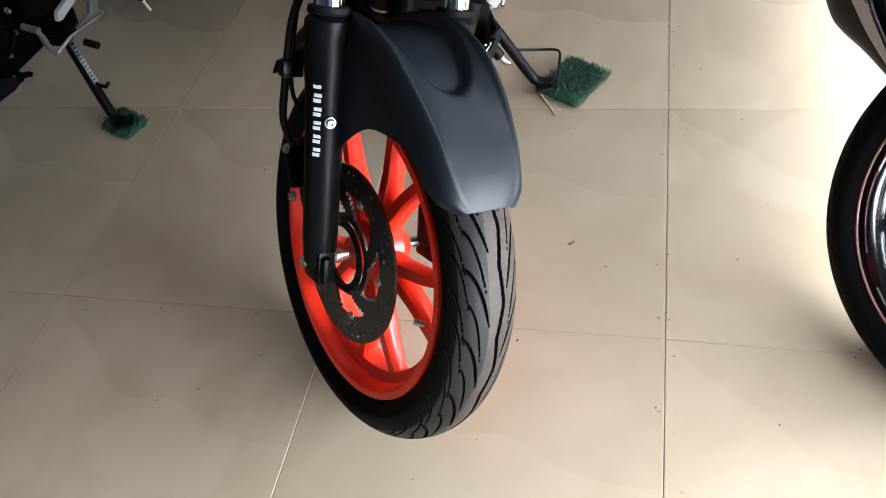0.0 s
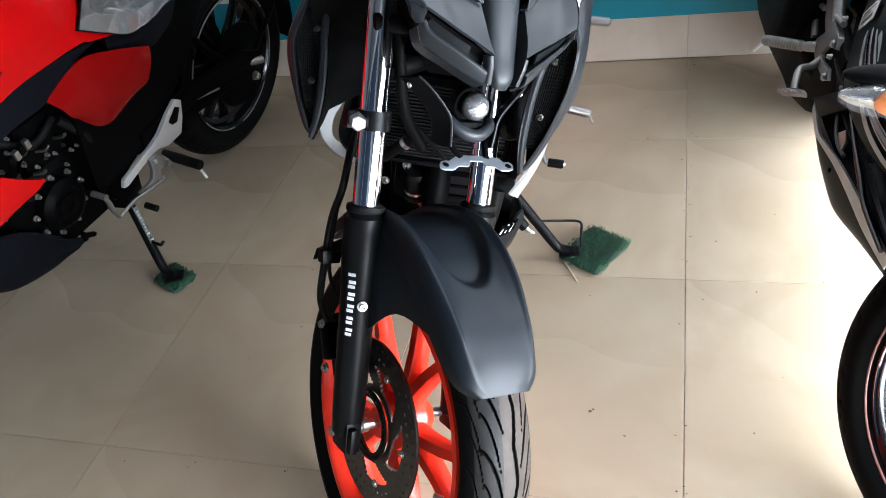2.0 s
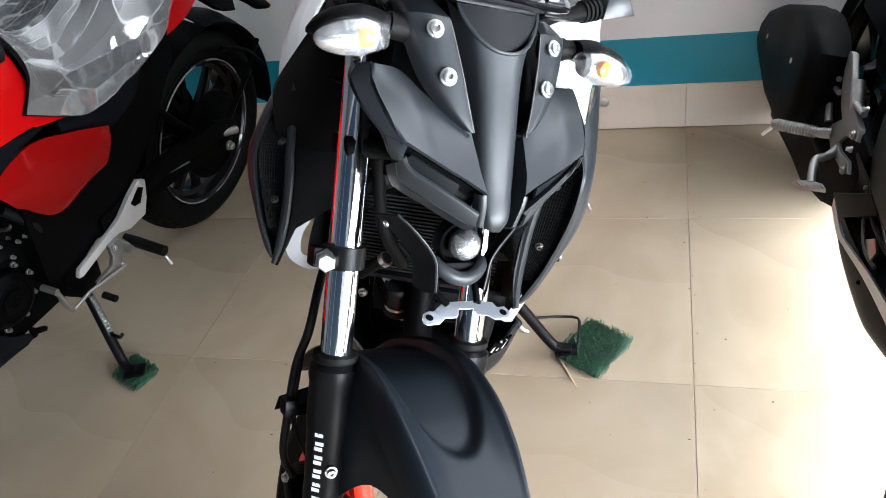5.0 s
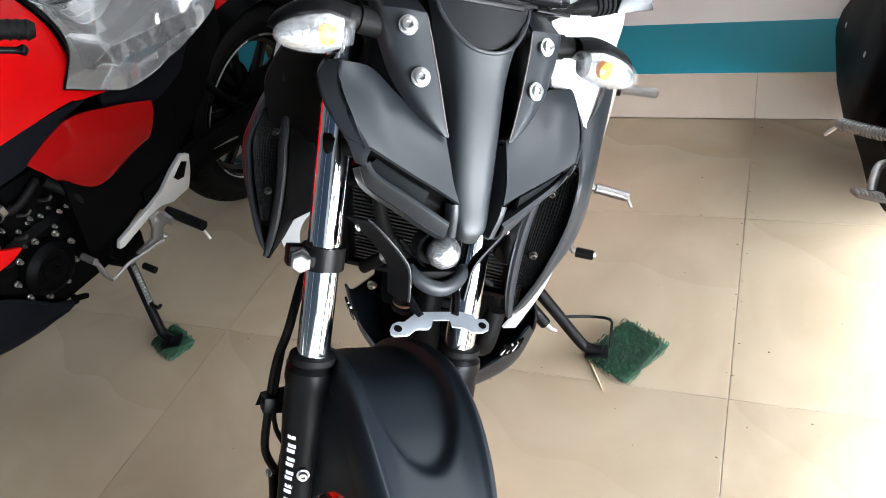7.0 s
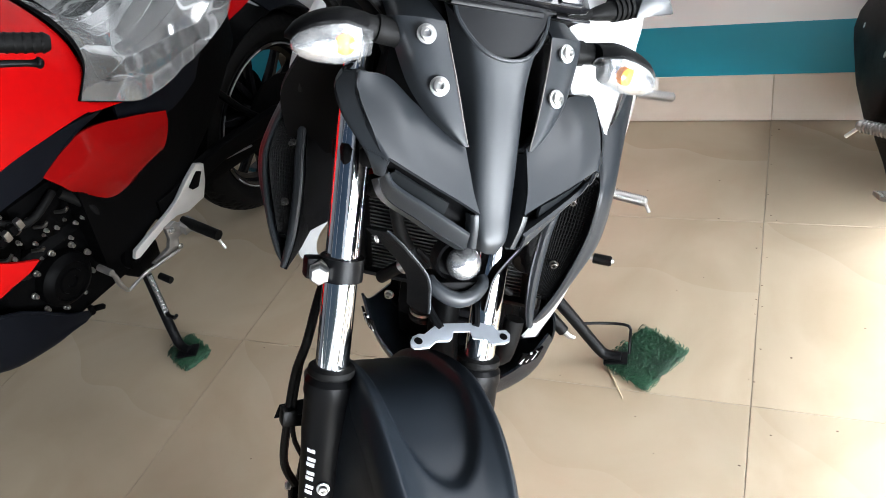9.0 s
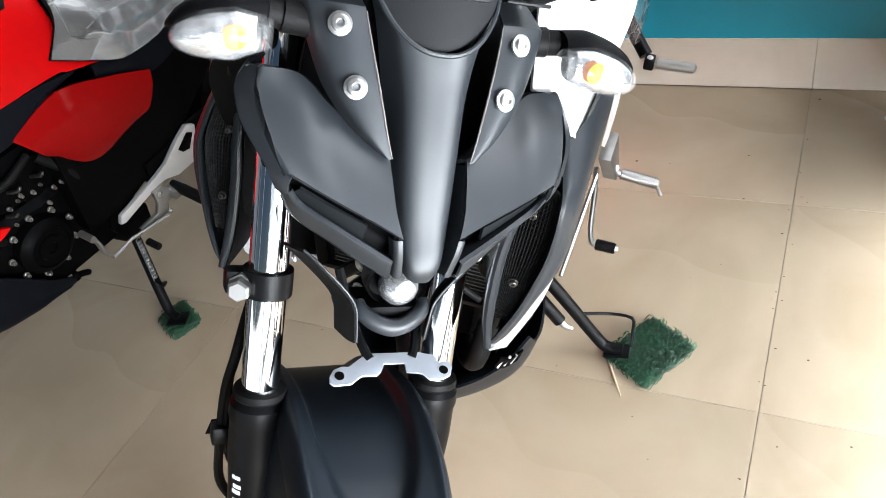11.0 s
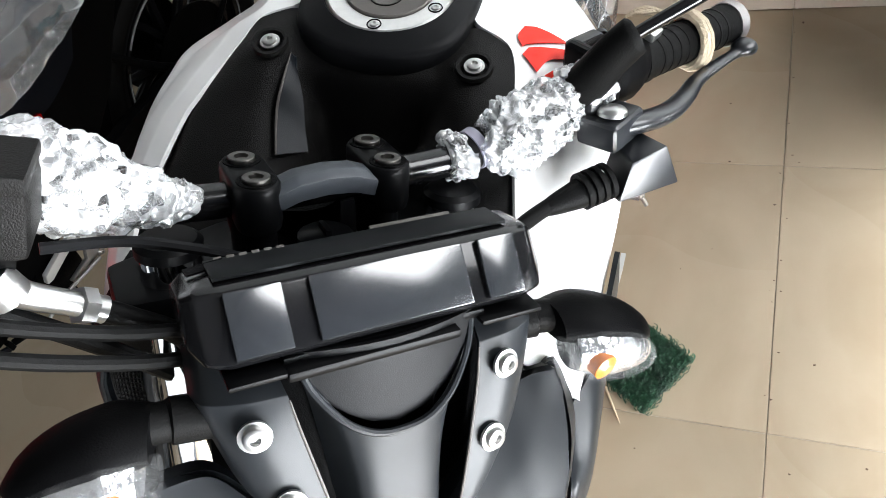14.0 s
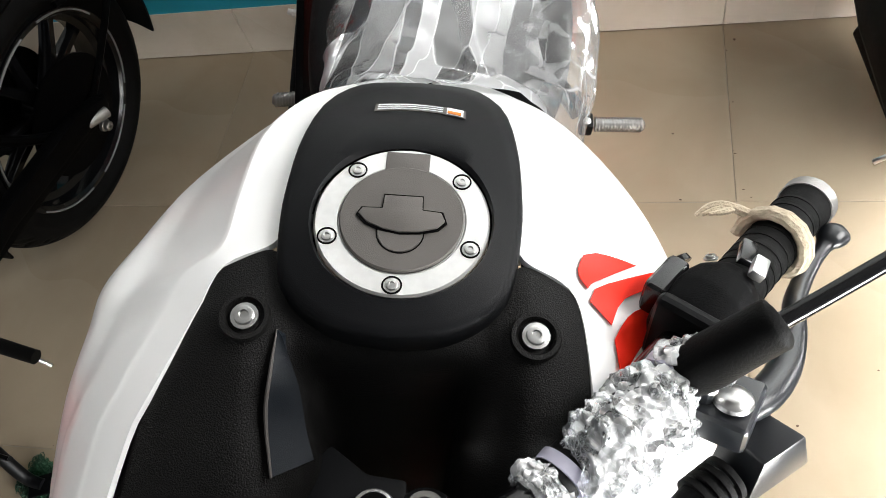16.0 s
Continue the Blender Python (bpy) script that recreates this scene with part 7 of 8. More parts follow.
def red_motorcycle():
    B = redbike
    M = LEFTB
    tank = [[(0, -0.26, 0.93), (0.08, -0.26, 0.92), (0.155, -0.26, 0.86), (0.18, -0.26, 0.76), (0.16, -0.25, 0.66)],
            [(0, -0.12, 1.0), (0.1, -0.12, 0.985), (0.182, -0.12, 0.92), (0.2, -0.12, 0.81), (0.175, -0.12, 0.70)],
            [(0, 0.03, 1.01), (0.1, 0.03, 0.99), (0.175, 0.03, 0.925), (0.192, 0.03, 0.83), (0.17, 0.03, 0.735)],
            [(0, 0.16, 1.0), (0.09, 0.17, 0.975), (0.147, 0.18, 0.91), (0.168, 0.18, 0.82), (0.168, 0.16, 0.74)],
            [(0, 0.255, 0.955), (0.075, 0.265, 0.93), (0.120, 0.288, 0.87), (0.147, 0.285, 0.80), (0.167, 0.25, 0.737)],
            [(0, 0.29, 0.82), (0.07, 0.295, 0.80), (0.125, 0.295, 0.775), (0.153, 0.292, 0.766), (0.167, 0.275, 0.728)],
            [(0, 0.40, 0.75), (0.06, 0.40, 0.745), (0.11, 0.41, 0.728), (0.143, 0.416, 0.712), (0.158, 0.42, 0.688)]]
    part("tank", patch(mirrored(tank), 40, 44, 0.004), RED, B, "gloss red fuel tank", M, sharp=60)
    # dark wedge and bar-like marks on the tank flank
    part("tank_wedge", patch([[(0.207, -0.15, 0.80), (0.2, -0.05, 0.80), (0.193, 0.02, 0.795)], [(0.192, -0.15, 0.735), (0.189, -0.05, 0.75), (0.187, 0.0, 0.775)], [(0.182, -0.15, 0.69), (0.178, -0.08, 0.71), (0.182, -0.03, 0.755)]], 6, 6, 0.003), DUST, B, "dark wedge on the tank flank", M)
    for k, (y, z, w, h) in enumerate(((-0.045, 0.787, 0.035, 0.008), (-0.055, 0.772, 0.03, 0.008), (-0.06, 0.757, 0.05, 0.005))):
        part("letter_mark", block((0.004, w, h), (0.199 - 0.001 * k, y, z), (-12, 0, 0), 0.001), BARW if k < 2 else DECAL, B, "", M)
    part("under_cover", patch([[(0.178, -0.2, 0.72), (0.174, -0.02, 0.742), (0.170, 0.16, 0.738), (0.166, 0.30, 0.722)], [(0.176, -0.2, 0.60), (0.174, -0.02, 0.66), (0.166, 0.12, 0.665), (0.16, 0.2, 0.70)]], 8, 18, 0.012), DUST, B, "dark slate trim under the tank", M)
    panel = [[(0.166, 0.112, 0.668), (0.172, 0.225, 0.708), (0.175, 0.34, 0.678), (0.170, 0.448, 0.632)], [(0.178, 0.135, 0.635), (0.186, 0.23, 0.645), (0.186, 0.34, 0.622), (0.176, 0.438, 0.60)], [(0.172, 0.155, 0.605), (0.182, 0.235, 0.58), (0.182, 0.33, 0.566), (0.172, 0.412, 0.552)], [(0.160, 0.18, 0.58), (0.164, 0.235, 0.528), (0.164, 0.29, 0.52), (0.162, 0.38, 0.542)]]
    part("side_panel", patch(panel, 16, 24, 0.008), REDM, B, "deep metallic red side panel", M, sharp=50)
    sc = [[(0.198, -0.22, 0.66), (0.203, -0.11, 0.632), (0.2, -0.03, 0.57), (0.195, 0.02, 0.535)], [(0.2, -0.24, 0.60), (0.204, -0.14, 0.56), (0.2, -0.08, 0.535), (0.196, -0.01, 0.525)], [(0.19, -0.25, 0.55), (0.194, -0.17, 0.52), (0.19, -0.11, 0.51), (0.188, -0.06, 0.515)]]
    part("radiator_scoop", patch(sc, 12, 16, 0.008), RED, B, "gloss red scoop", M)
    part("scoop_arm", patch([[(0.2, -0.30, 0.80), (0.2, -0.2, 0.74), (0.19, -0.13, 0.70)], [(0.2, -0.3, 0.62), (0.2, -0.22, 0.60), (0.19, -0.16, 0.62)]], 8, 10, 0.01), DUST, B, "", M)
    seat = [[(0, 0.285, 0.935), (0.078, 0.292, 0.908), (0.124, 0.306, 0.853), (0.152, 0.303, 0.785)], [(0, 0.335, 0.845), (0.085, 0.338, 0.83), (0.132, 0.338, 0.80), (0.158, 0.338, 0.755)], [(0, 0.4, 0.80), (0.09, 0.4, 0.79), (0.135, 0.405, 0.765), (0.14, 0.41, 0.73)], [(0, 0.55, 0.83), (0.09, 0.55, 0.825), (0.13, 0.555, 0.79), (0.135, 0.56, 0.74)], [(0, 0.68, 0.91), (0.08, 0.68, 0.9), (0.11, 0.685, 0.86), (0.115, 0.69, 0.80)], [(0, 0.9, 0.96), (0.06, 0.9, 0.95), (0.08, 0.9, 0.91), (0.085, 0.9, 0.87)]]
    st = part("seat", patch(mirrored(seat), 24, 24, 0.02), DARK, B, "black padded seat", M, sharp=60)
    wr = [[(0, 0.262, 0.968), (0.075, 0.268, 0.945), (0.132, 0.294, 0.885), (0.166, 0.287, 0.83), (0.175, 0.243, 0.774)],
          [(0, 0.33, 0.90), (0.085, 0.335, 0.885), (0.150, 0.335, 0.842), (0.172, 0.33, 0.79), (0.177, 0.316, 0.733)],
          [(0, 0.40, 0.845), (0.10, 0.40, 0.835), (0.155, 0.40, 0.80), (0.172, 0.40, 0.755), (0.174, 0.40, 0.695)],
          [(0, 0.55, 0.87), (0.10, 0.55, 0.865), (0.15, 0.555, 0.825), (0.166, 0.555, 0.77), (0.168, 0.53, 0.70)],
          [(0, 0.68, 0.945), (0.09, 0.68, 0.935), (0.13, 0.685, 0.89), (0.152, 0.69, 0.81), (0.154, 0.70, 0.735)],
          [(0, 0.79, 0.985), (0.085, 0.79, 0.975), (0.115, 0.79, 0.935), (0.136, 0.785, 0.87), (0.140, 0.775, 0.79)]]
    part("seat_flank", patch([[(x - 0.008, y + 0.002, z - 0.006) for x, y, z in r[2:]] for r in wr], 20, 12, 0.003), DARK, st, "", M, sharp=60)
    part("plastic_wrap", crumple(mirrored(wr), 110, 110, 0.004, 3.3), WRAPR, st, "crumpled clear plastic over the seat", M, sharp=180)
    low = [[(0.150, 0.335, 0.70), (0.152, 0.42, 0.708), (0.146, 0.55, 0.755), (0.138, 0.66, 0.80), (0.134, 0.742, 0.81)], [(0.156, 0.33, 0.675), (0.162, 0.42, 0.665), (0.152, 0.55, 0.70), (0.145, 0.65, 0.745), (0.137, 0.742, 0.74)], [(0.15, 0.335, 0.65), (0.158, 0.45, 0.615), (0.148, 0.56, 0.63), (0.138, 0.65, 0.67), (0.132, 0.745, 0.69)]]
    part("seat_trim", patch(low, 10, 30, 0.01), DUST, B, "dark slate trim below the seat", M, sharp=60)
    part("tail_cover", patch([[(0.10, 0.74, 0.87), (0.10, 0.86, 0.92), (0.085, 1.02, 0.96)], [(0.128, 0.742, 0.80), (0.124, 0.86, 0.85), (0.10, 1.02, 0.90)], [(0.136, 0.745, 0.715), (0.13, 0.855, 0.735), (0.105, 1.0, 0.80)]], 10, 14, 0.006), RED, B, "gloss red tail cover", M)
    ti = part("tail_indicator", tube([(0.09, 1.13, 0.66), (0.12, 1.135, 0.655), (0.15, 1.14, 0.65), (0.185, 1.145, 0.645)], [0.008, 0.012, 0.019, 0.006], 14, 3), DARK, B, "black tail indicator with an amber lens", M)
    part("lens", tube([(0.13, 1.155, 0.645), (0.15, 1.158, 0.642), (0.178, 1.16, 0.638)], [0.010, 0.016, 0.005], 12, 3), AMBER, ti, "amber lens", M)
    part("tail_bracket", plate([(0.02, 0.98, 0.80), (0.02, 1.14, 0.70), (0.02, 1.16, 0.60), (0.02, 1.10, 0.62), (0.02, 0.95, 0.74)], 0.04, 0.004), DARK, B, "", M)
    part("inner_body", join(block((0.2, 0.5, 0.22), (0, 0.33, 0.62), (12, 0, 0), 0.03), block((0.14, 0.36, 0.14), (0, 0.72, 0.76), (20, 0, 0), 0.03), block((0.26, 0.3, 0.16), (0, -0.1, 0.72), (0, 0, 0), 0.03)), IRON, B, "", M)
    # engine
    eng = part("engine", block((0.22, 0.36, 0.24), (0, 0.13, 0.36), (0, 0, 0), 0.04, 3), IRON, B, "black engine block", M)
    part("cylinder", block((0.19, 0.2, 0.28), (0, -0.04, 0.52), (-20, 0, 0), 0.03, 3), IRON, eng, "", M)
    part("throttle_body", block((0.24, 0.12, 0.12), (0, 0.1, 0.56), (0, 0, 0), 0.02), IRON, eng, "", M)
    part("clutch_cover", lathe([(0, 0.0001), (0, 0.066), (0.022, 0.064), (0.032, 0.055), (0.036, 0.046), (0.031, 0.044), (0.031, 0.03), (0.036, 0.028), (0.037, 0.014), (0.032, 0.012), (0.032, 0.0001)], 48, pose(0.112, 0.09, 0.39)), IRON, eng, "round black engine cover", M)
    for k in range(9):
        a = radians(40 * k + 12)
        part("cover_bolt", hexbolt((0.118, 0.09 + 0.076 * math.cos(a), 0.39 + 0.076 * math.sin(a)), (1, 0, 0), 0.007, 0.012), STEEL, eng, "", M)
    for k, (y, z) in enumerate(((-0.02, 0.56), (0.03, 0.545), (0.0, 0.60), (0.02, 0.62), (0.16, 0.50), (0.2, 0.46), (0.21, 0.42), (0.02, 0.49), (0.24, 0.38), (-0.06, 0.46), (0.06, 0.52), (0.09, 0.535), (0.12, 0.515), (-0.03, 0.50), (0.005, 0.525), (0.14, 0.47), (0.18, 0.50), (0.255, 0.43), (0.07, 0.575), (-0.075, 0.51))):
        part("bolt", hexbolt((0.122 + 0.006 * (k % 3), y, z), (1, 0, 0), 0.0048, 0.010), STEEL, eng, "", M)
    for k in range(4):
        part("fuse_tab", block((0.012, 0.013, 0.022), (0.165, 0.03 - 0.016 * k, 0.612 - 0.004 * k), (10, 0, 0), 0.002), STEEL if k % 2 == 0 else IRON, eng, "", M)
    for k, path in enumerate(([(0.12, 0.0, 0.62), (0.14, 0.06, 0.58), (0.13, 0.14, 0.6)], [(0.12, 0.16, 0.58), (0.14, 0.2, 0.52), (0.13, 0.22, 0.45)], [(0.11, -0.06, 0.56), (0.14, -0.02, 0.50), (0.125, 0.02, 0.46)])):
        part("engine_hose", tube(path, 0.009 + 0.003 * (k % 2), 12, 5), SOFT, eng, "", M)
    for k, (y, z, h) in enumerate(((0.02, 0.575, 0.035), (0.075, 0.55, 0.028), (-0.02, 0.535, 0.03), (0.13, 0.55, 0.025), (0.05, 0.505, 0.022))):
        part("fitting", join(tube([(0.125, y, z), (0.145, y + 0.01, z + 0.004), (0.15, y + h * 0.6, z + h * 0.5)], [0.004, 0.0045, 0.003], 10, 3), hexbolt((0.146, y, z - 0.012), (1, 0, 0.2), 0.004, 0.007)), DISC, eng, "", M)
    belly = [[(0.12, -0.20, 0.46), (0.13, -0.10, 0.435), (0.13, -0.03, 0.395), (0.128, 0.05, 0.31), (0.125, 0.125, 0.25)], [(0.13, -0.21, 0.40), (0.138, -0.11, 0.36), (0.134, -0.02, 0.30), (0.12, 0.04, 0.265), (0.118, 0.105, 0.238)], [(0.09, -0.19, 0.33), (0.115, -0.10, 0.275), (0.11, 0.0, 0.24), (0.11, 0.06, 0.234), (0.11, 0.09, 0.232)], [(0, -0.18, 0.30), (0.03, -0.1, 0.25), (0.03, 0.0, 0.225), (0.04, 0.06, 0.222), (0.05, 0.09, 0.222)]]
    bl = part("belly_pan", patch(belly, 20, 24, 0.005), DUST, B, "dark slate belly pan", M, sharp=50)
    part("pan_rim", tube([(0.13, -0.10, 0.437), (0.132, -0.03, 0.397), (0.13, 0.05, 0.313)], 0.004, 8, 5), DUST, bl, "", M)
    part("pan_catch", join(block((0.012, 0.03, 0.012), (0.125, 0.135, 0.252), (-30, 0, 0), 0.003), block((0.012, 0.012, 0.026), (0.125, 0.115, 0.262), (0, 0, 0), 0.003)), IRON, bl, "", M)
    # foot rest hanger, peg, gear lever
    arm = [(0.491, 0.452), (0.516, 0.438), (0.508, 0.39), (0.490, 0.348), (0.429, 0.345), (0.391, 0.360), (0.366, 0.360), (0.310, 0.348), (0.254, 0.334), (0.240, 0.338), (0.248, 0.358), (0.361, 0.383), (0.402, 0.396), (0.45, 0.43)]
    han = part("hanger", plate([(0.172, y, z) for y, z in reversed(arm)], 0.012, 0.0025), SILVER, B, "silver foot rest hanger", M)
    part("hanger_slot", plate([(0.1745, y, z) for y, z in reversed(((0.485, 0.435), (0.501, 0.425), (0.480, 0.391), (0.459, 0.395), (0.449, 0.408)))], 0.003, 0.0004), IRON, han, "", M)
    part("peg_lug", plate([(0.182, y, z) for y, z in reversed(((0.339, 0.36), (0.371, 0.36), (0.4, 0.328), (0.408, 0.312), (0.369, 0.31), (0.363, 0.277), (0.35, 0.272), (0.286, 0.284), (0.276, 0.296), (0.332, 0.302), (0.342, 0.325)))], 0.012, 0.003), ALU, han, "", M)
    for y, z in ((0.353, 0.347), (0.39, 0.32), (0.365, 0.285)):
        part("hanger_bolt", hexbolt((0.183, y, z), (1, 0, 0), 0.008, 0.006), STEEL, han, "", M)
    pg = part("foot_peg", tube([(0.175, 0.40, 0.345), (0.21, 0.40, 0.338), (0.292, 0.396, 0.340)], [0.008, 0.014, 0.0135], 14, 1), SOFT, B, "black rubber foot peg", M)
    part("peg_rail", tube([(0.2, 0.398, 0.322), (0.25, 0.397, 0.323), (0.29, 0.396, 0.327)], 0.0035, 8, 2), ALU, pg, "", M)
    part("peg_bracket", block((0.03, 0.04, 0.026), (0.185, 0.40, 0.328), (0, 10, 0), 0.004), ALU, pg, "", M)
    part("feeler", tube([(0.286, 0.396, 0.330), (0.302, 0.398, 0.300)], 0.004, 8), STEEL, pg, "", M)
    gl = part("gear_lever", tube([(0.19, 0.352, 0.285), (0.19, 0.24, 0.303), (0.19, 0.182, 0.296)], 0.0042, 10, 1), ALU, B, "aluminium gear linkage", M)
    part("lever_lug", join(tube([(0.19, 0.180, 0.298), (0.192, 0.166, 0.330), (0.19, 0.162, 0.362), (0.188, 0.152, 0.384)], [0.007, 0.0085, 0.008, 0.006], 12, 3, flat=0.6), tube([(0.16, 0.152, 0.384), (0.2, 0.152, 0.384)], 0.008, 12)), ALU, gl, "", M)
    part("pedal_rubber", tube([(0.19, 0.275, 0.262), (0.225, 0.275, 0.262)], 0.009, 14), SOFT, gl, "", M)
    part("sprocket_cover", lathe([(0, 0.0001), (0, 0.05), (0.02, 0.045), (0.02, 0.0001)], 28, pose(0.1, 0.29, 0.3)), IRON, B, "", M)
    # stand
    st2 = part("side_stand", tube([(-0.985, 1.62, 0.235), (-0.955, 1.59, 0.16), (-0.915, 1.55, 0.065), (-0.895, 1.535, 0.028), (-0.865, 1.53, 0.02)], [0.012, 0.0125, 0.0125, 0.012, 0.011], 14, 4), LEG, B, "black side stand, folded out")
    part("stand_foot", block((0.05, 0.04, 0.008), (-0.87, 1.528, 0.017), (0, 0, 20), 0.002), LEG, st2)
    sp = []
    for k in range(60):
        a = k * 2 * math.pi / 5
        f = k / 59
        c = Vector((-0.955, 1.6, 0.205)).lerp(Vector((-0.912, 1.558, 0.115)), f)
        sp.append(c + Vector((0.0065 * math.cos(a), 0.0065 * math.sin(a), 0.003 * math.sin(a))))
    part("spring", tube(sp, 0.0016, 6), STEEL, st2, "plated return spring")
    part("lift_tang", tube([(-0.912, 1.556, 0.112), (-0.885, 1.552, 0.108), (-0.872, 1.55, 0.12)], 0.0048, 8), LEG, st2)
    part("stand_mount", block((0.06, 0.09, 0.06), (-0.985, 1.625, 0.235), (0, 12, 10), 0.01), IRON, st2)
    # wheels
    wheel(B, M @ pose(0, 0.93, 0.305), 0.312, 0.14, 0.09, 0.219, 0.112, GLOSS, 19, False, "black cast rear wheel", 15, STRIPG)
    wheel(B, M @ pose(0, -0.42, 0.295), 0.292, 0.1, 0.075, 0.217, 0.08, GLOSS, 19, False, "black cast front wheel", 0)
    part("fork", join(tube([(0.1, -0.42, 0.3), (0.09, -0.2, 0.9)], 0.022, 14), tube([(-0.1, -0.42, 0.3), (-0.09, -0.2, 0.9)], 0.022, 14)), LEG, B, "", M)
    part("swingarm", join(softened(loft([[(0.1 + a, y, z + b) for a, b in ((-0.012, -0.03), (0.012, -0.03), (0.012, 0.03), (-0.012, 0.03))] for y, z in ((0.38, 0.36), (0.95, 0.30))]), 0.004), block((0.03, 0.09, 0.05), (0.1, 0.95, 0.30), (0, 0, 0), 0.008)), IRON, B, "black swingarm", M)
    sprk = part("rear_sprocket", lathe([(0.072, 0.0001), (0.072, 0.135), (0.078, 0.135), (0.078, 0.07), (0.086, 0.05), (0.09, 0.0001)], 48), IRON, B, "black rear sprocket and hub", M @ pose(0, 0.93, 0.305))
    part("rear_rotor", lathe([(-0.07, 0.0001), (-0.07, 0.12), (-0.065, 0.12), (-0.065, 0.0001)], 40), IRON, sprk, "", M @ pose(0, 0.93, 0.305))
    part("axle_nut", join(hexbolt((0.118, 0.945, 0.268), (1, 0, 0), 0.015, 0.018)), STEEL, B, "", M)
    pp = part("pillion_peg", tube([(0.115, 0.84, 0.36), (0.14, 0.86, 0.36), (0.165, 0.93, 0.345)], [0.008, 0.012, 0.012], 14), ALU, B, "aluminium pillion peg, folded", M)
    part("peg_stay", tube([(0.10, 0.62, 0.62), (0.105, 0.75, 0.45), (0.115, 0.84, 0.36)], 0.011, 10, 4), IRON, pp, "", M)
    part("brake_rod", tube([(0.12, 0.45, 0.40), (0.122, 0.75, 0.33)], 0.003, 6), STEEL, B, "", M)
    arc = [[(s * 0.085 if abs(s) == 1 else 0, 0.93 + r * math.sin(radians(a)), 0.305 + r * math.cos(radians(a))) for s, r in ((-1, 0.33), (-0.0, 0.352), (1, 0.33))] for a in range(5, 112, 12)]
    part("rear_fender", patch(arc, 30, 12, 0.005), DUST, B, "dark rear mudguard close over the tyre", M)
    part("fender_stay", join(tube([(0.1, 0.96, 0.31), (0.105, 1.1, 0.42), (0.095, 1.2, 0.5)], 0.008, 8, 3), tube([(0.105, 1.0, 0.56), (0.105, 1.12, 0.50), (0.1, 1.22, 0.40)], 0.007, 8, 3)), IRON, B, "", M)
    part("exhaust", softened(loft([[(-0.19 + 0.06 * math.cos(a) * k, y, z + 0.06 * math.sin(a) * k) for a in np.linspace(0, 2 * math.pi, 14, endpoint=False)] for y, z, k in ((0.4, 0.32, 0.7), (0.8, 0.45, 1), (0.85, 0.46, 0.8))]), 0.002, 1), DARK, B, "", M)
    # battery box, chain case, shock and inner mudguard fill the space ahead of the rear wheel
    part("battery_box", loft([[(0.15, y, z0), (0.15, y, z1), (-0.13, y, z1), (-0.13, y, z0)] for y, z0, z1 in ((0.18, 0.36, 0.64), (0.3, 0.36, 0.66), (0.42, 0.40, 0.66), (0.52, 0.46, 0.66))]), IRON, B, "black battery box and frame plates", M)
    part("inner_mudguard", patch([[(-0.08, 0.93 + r * math.sin(radians(a)), 0.305 + r * math.cos(radians(a))) for r in (0.34,)] + [(0.0, 0.93 + 0.352 * math.sin(radians(a)), 0.305 + 0.352 * math.cos(radians(a))), (0.105, 0.93 + 0.34 * math.sin(radians(a)), 0.305 + 0.34 * math.cos(radians(a)))] for a in range(-95, 8, 12)], 20, 8, 0.005), IRON, B, "black inner mudguard", M)
    part("chain_case", plate([(0.128, 0.36, 0.42), (0.128, 0.62, 0.43), (0.128, 0.86, 0.405), (0.128, 0.95, 0.365), (0.128, 0.95, 0.335), (0.128, 0.60, 0.385), (0.128, 0.36, 0.37)], 0.03, 0.006), IRON, B, "black chain case", M)
    part("side_rail", plate([(0.125, 0.40, 0.66), (0.125, 0.56, 0.70), (0.122, 0.74, 0.78), (0.122, 0.74, 0.66), (0.125, 0.62, 0.52), (0.13, 0.50, 0.44), (0.13, 0.40, 0.46)], 0.02, 0.004), IRON, B, "black subframe plate", M)
    # handlebar end
    hb = part("handlebar", tube([(0.0, -0.12, 1.02), (0.1, -0.1, 1.03), (0.17, -0.02, 1.03), (0.22, 0.06, 0.995), (0.28, 0.147, 0.968)], 0.011, 12, 4), LEG, B, "black handlebar", M)
    grip = part("grip", tube([(0.2, 0.03, 1.003), (0.280, 0.148, 0.968), (0.284, 0.154, 0.966)], [0.0165, 0.0165, 0.012], 18), SOFT, hb, "ribbed black rubber grip", M)
    for k in range(11):
        part("rib", lathe([(-0.002, 0.016), (-0.002, 0.018), (0.002, 0.018), (0.002, 0.016)], 18, axes(Vector((0.203 + 0.0075 * k, 0.0345 + 0.0110 * k, 1.0017 - 0.0033 * k)), Vector((0.57, 0.785, -0.22)).normalized(), Vector((0.8, -0.58, 0)).normalized(), Vector((0.13, 0.18, 0.97)))), SOFT, grip, "", M)
    part("clutch_lever", tube([(0.195, -0.03, 0.995), (0.23, 0.01, 0.98), (0.270, 0.08, 0.960), (0.288, 0.106, 0.952), (0.294, 0.115, 0.950), (0.297, 0.121, 0.949)], [0.007, 0.007, 0.006, 0.006, 0.010, 0.004], 12, 4), LEG, hb, "black clutch lever with a ball end", M)


red_motorcycle()

# the black motorcycle ---------------------------------------------------------
blackbike = thing("motorcycle", (0.82, 1.57, 0), "black faired motorcycle with silver stripes on its side stand", "motorcycle", "parked motorcycles")


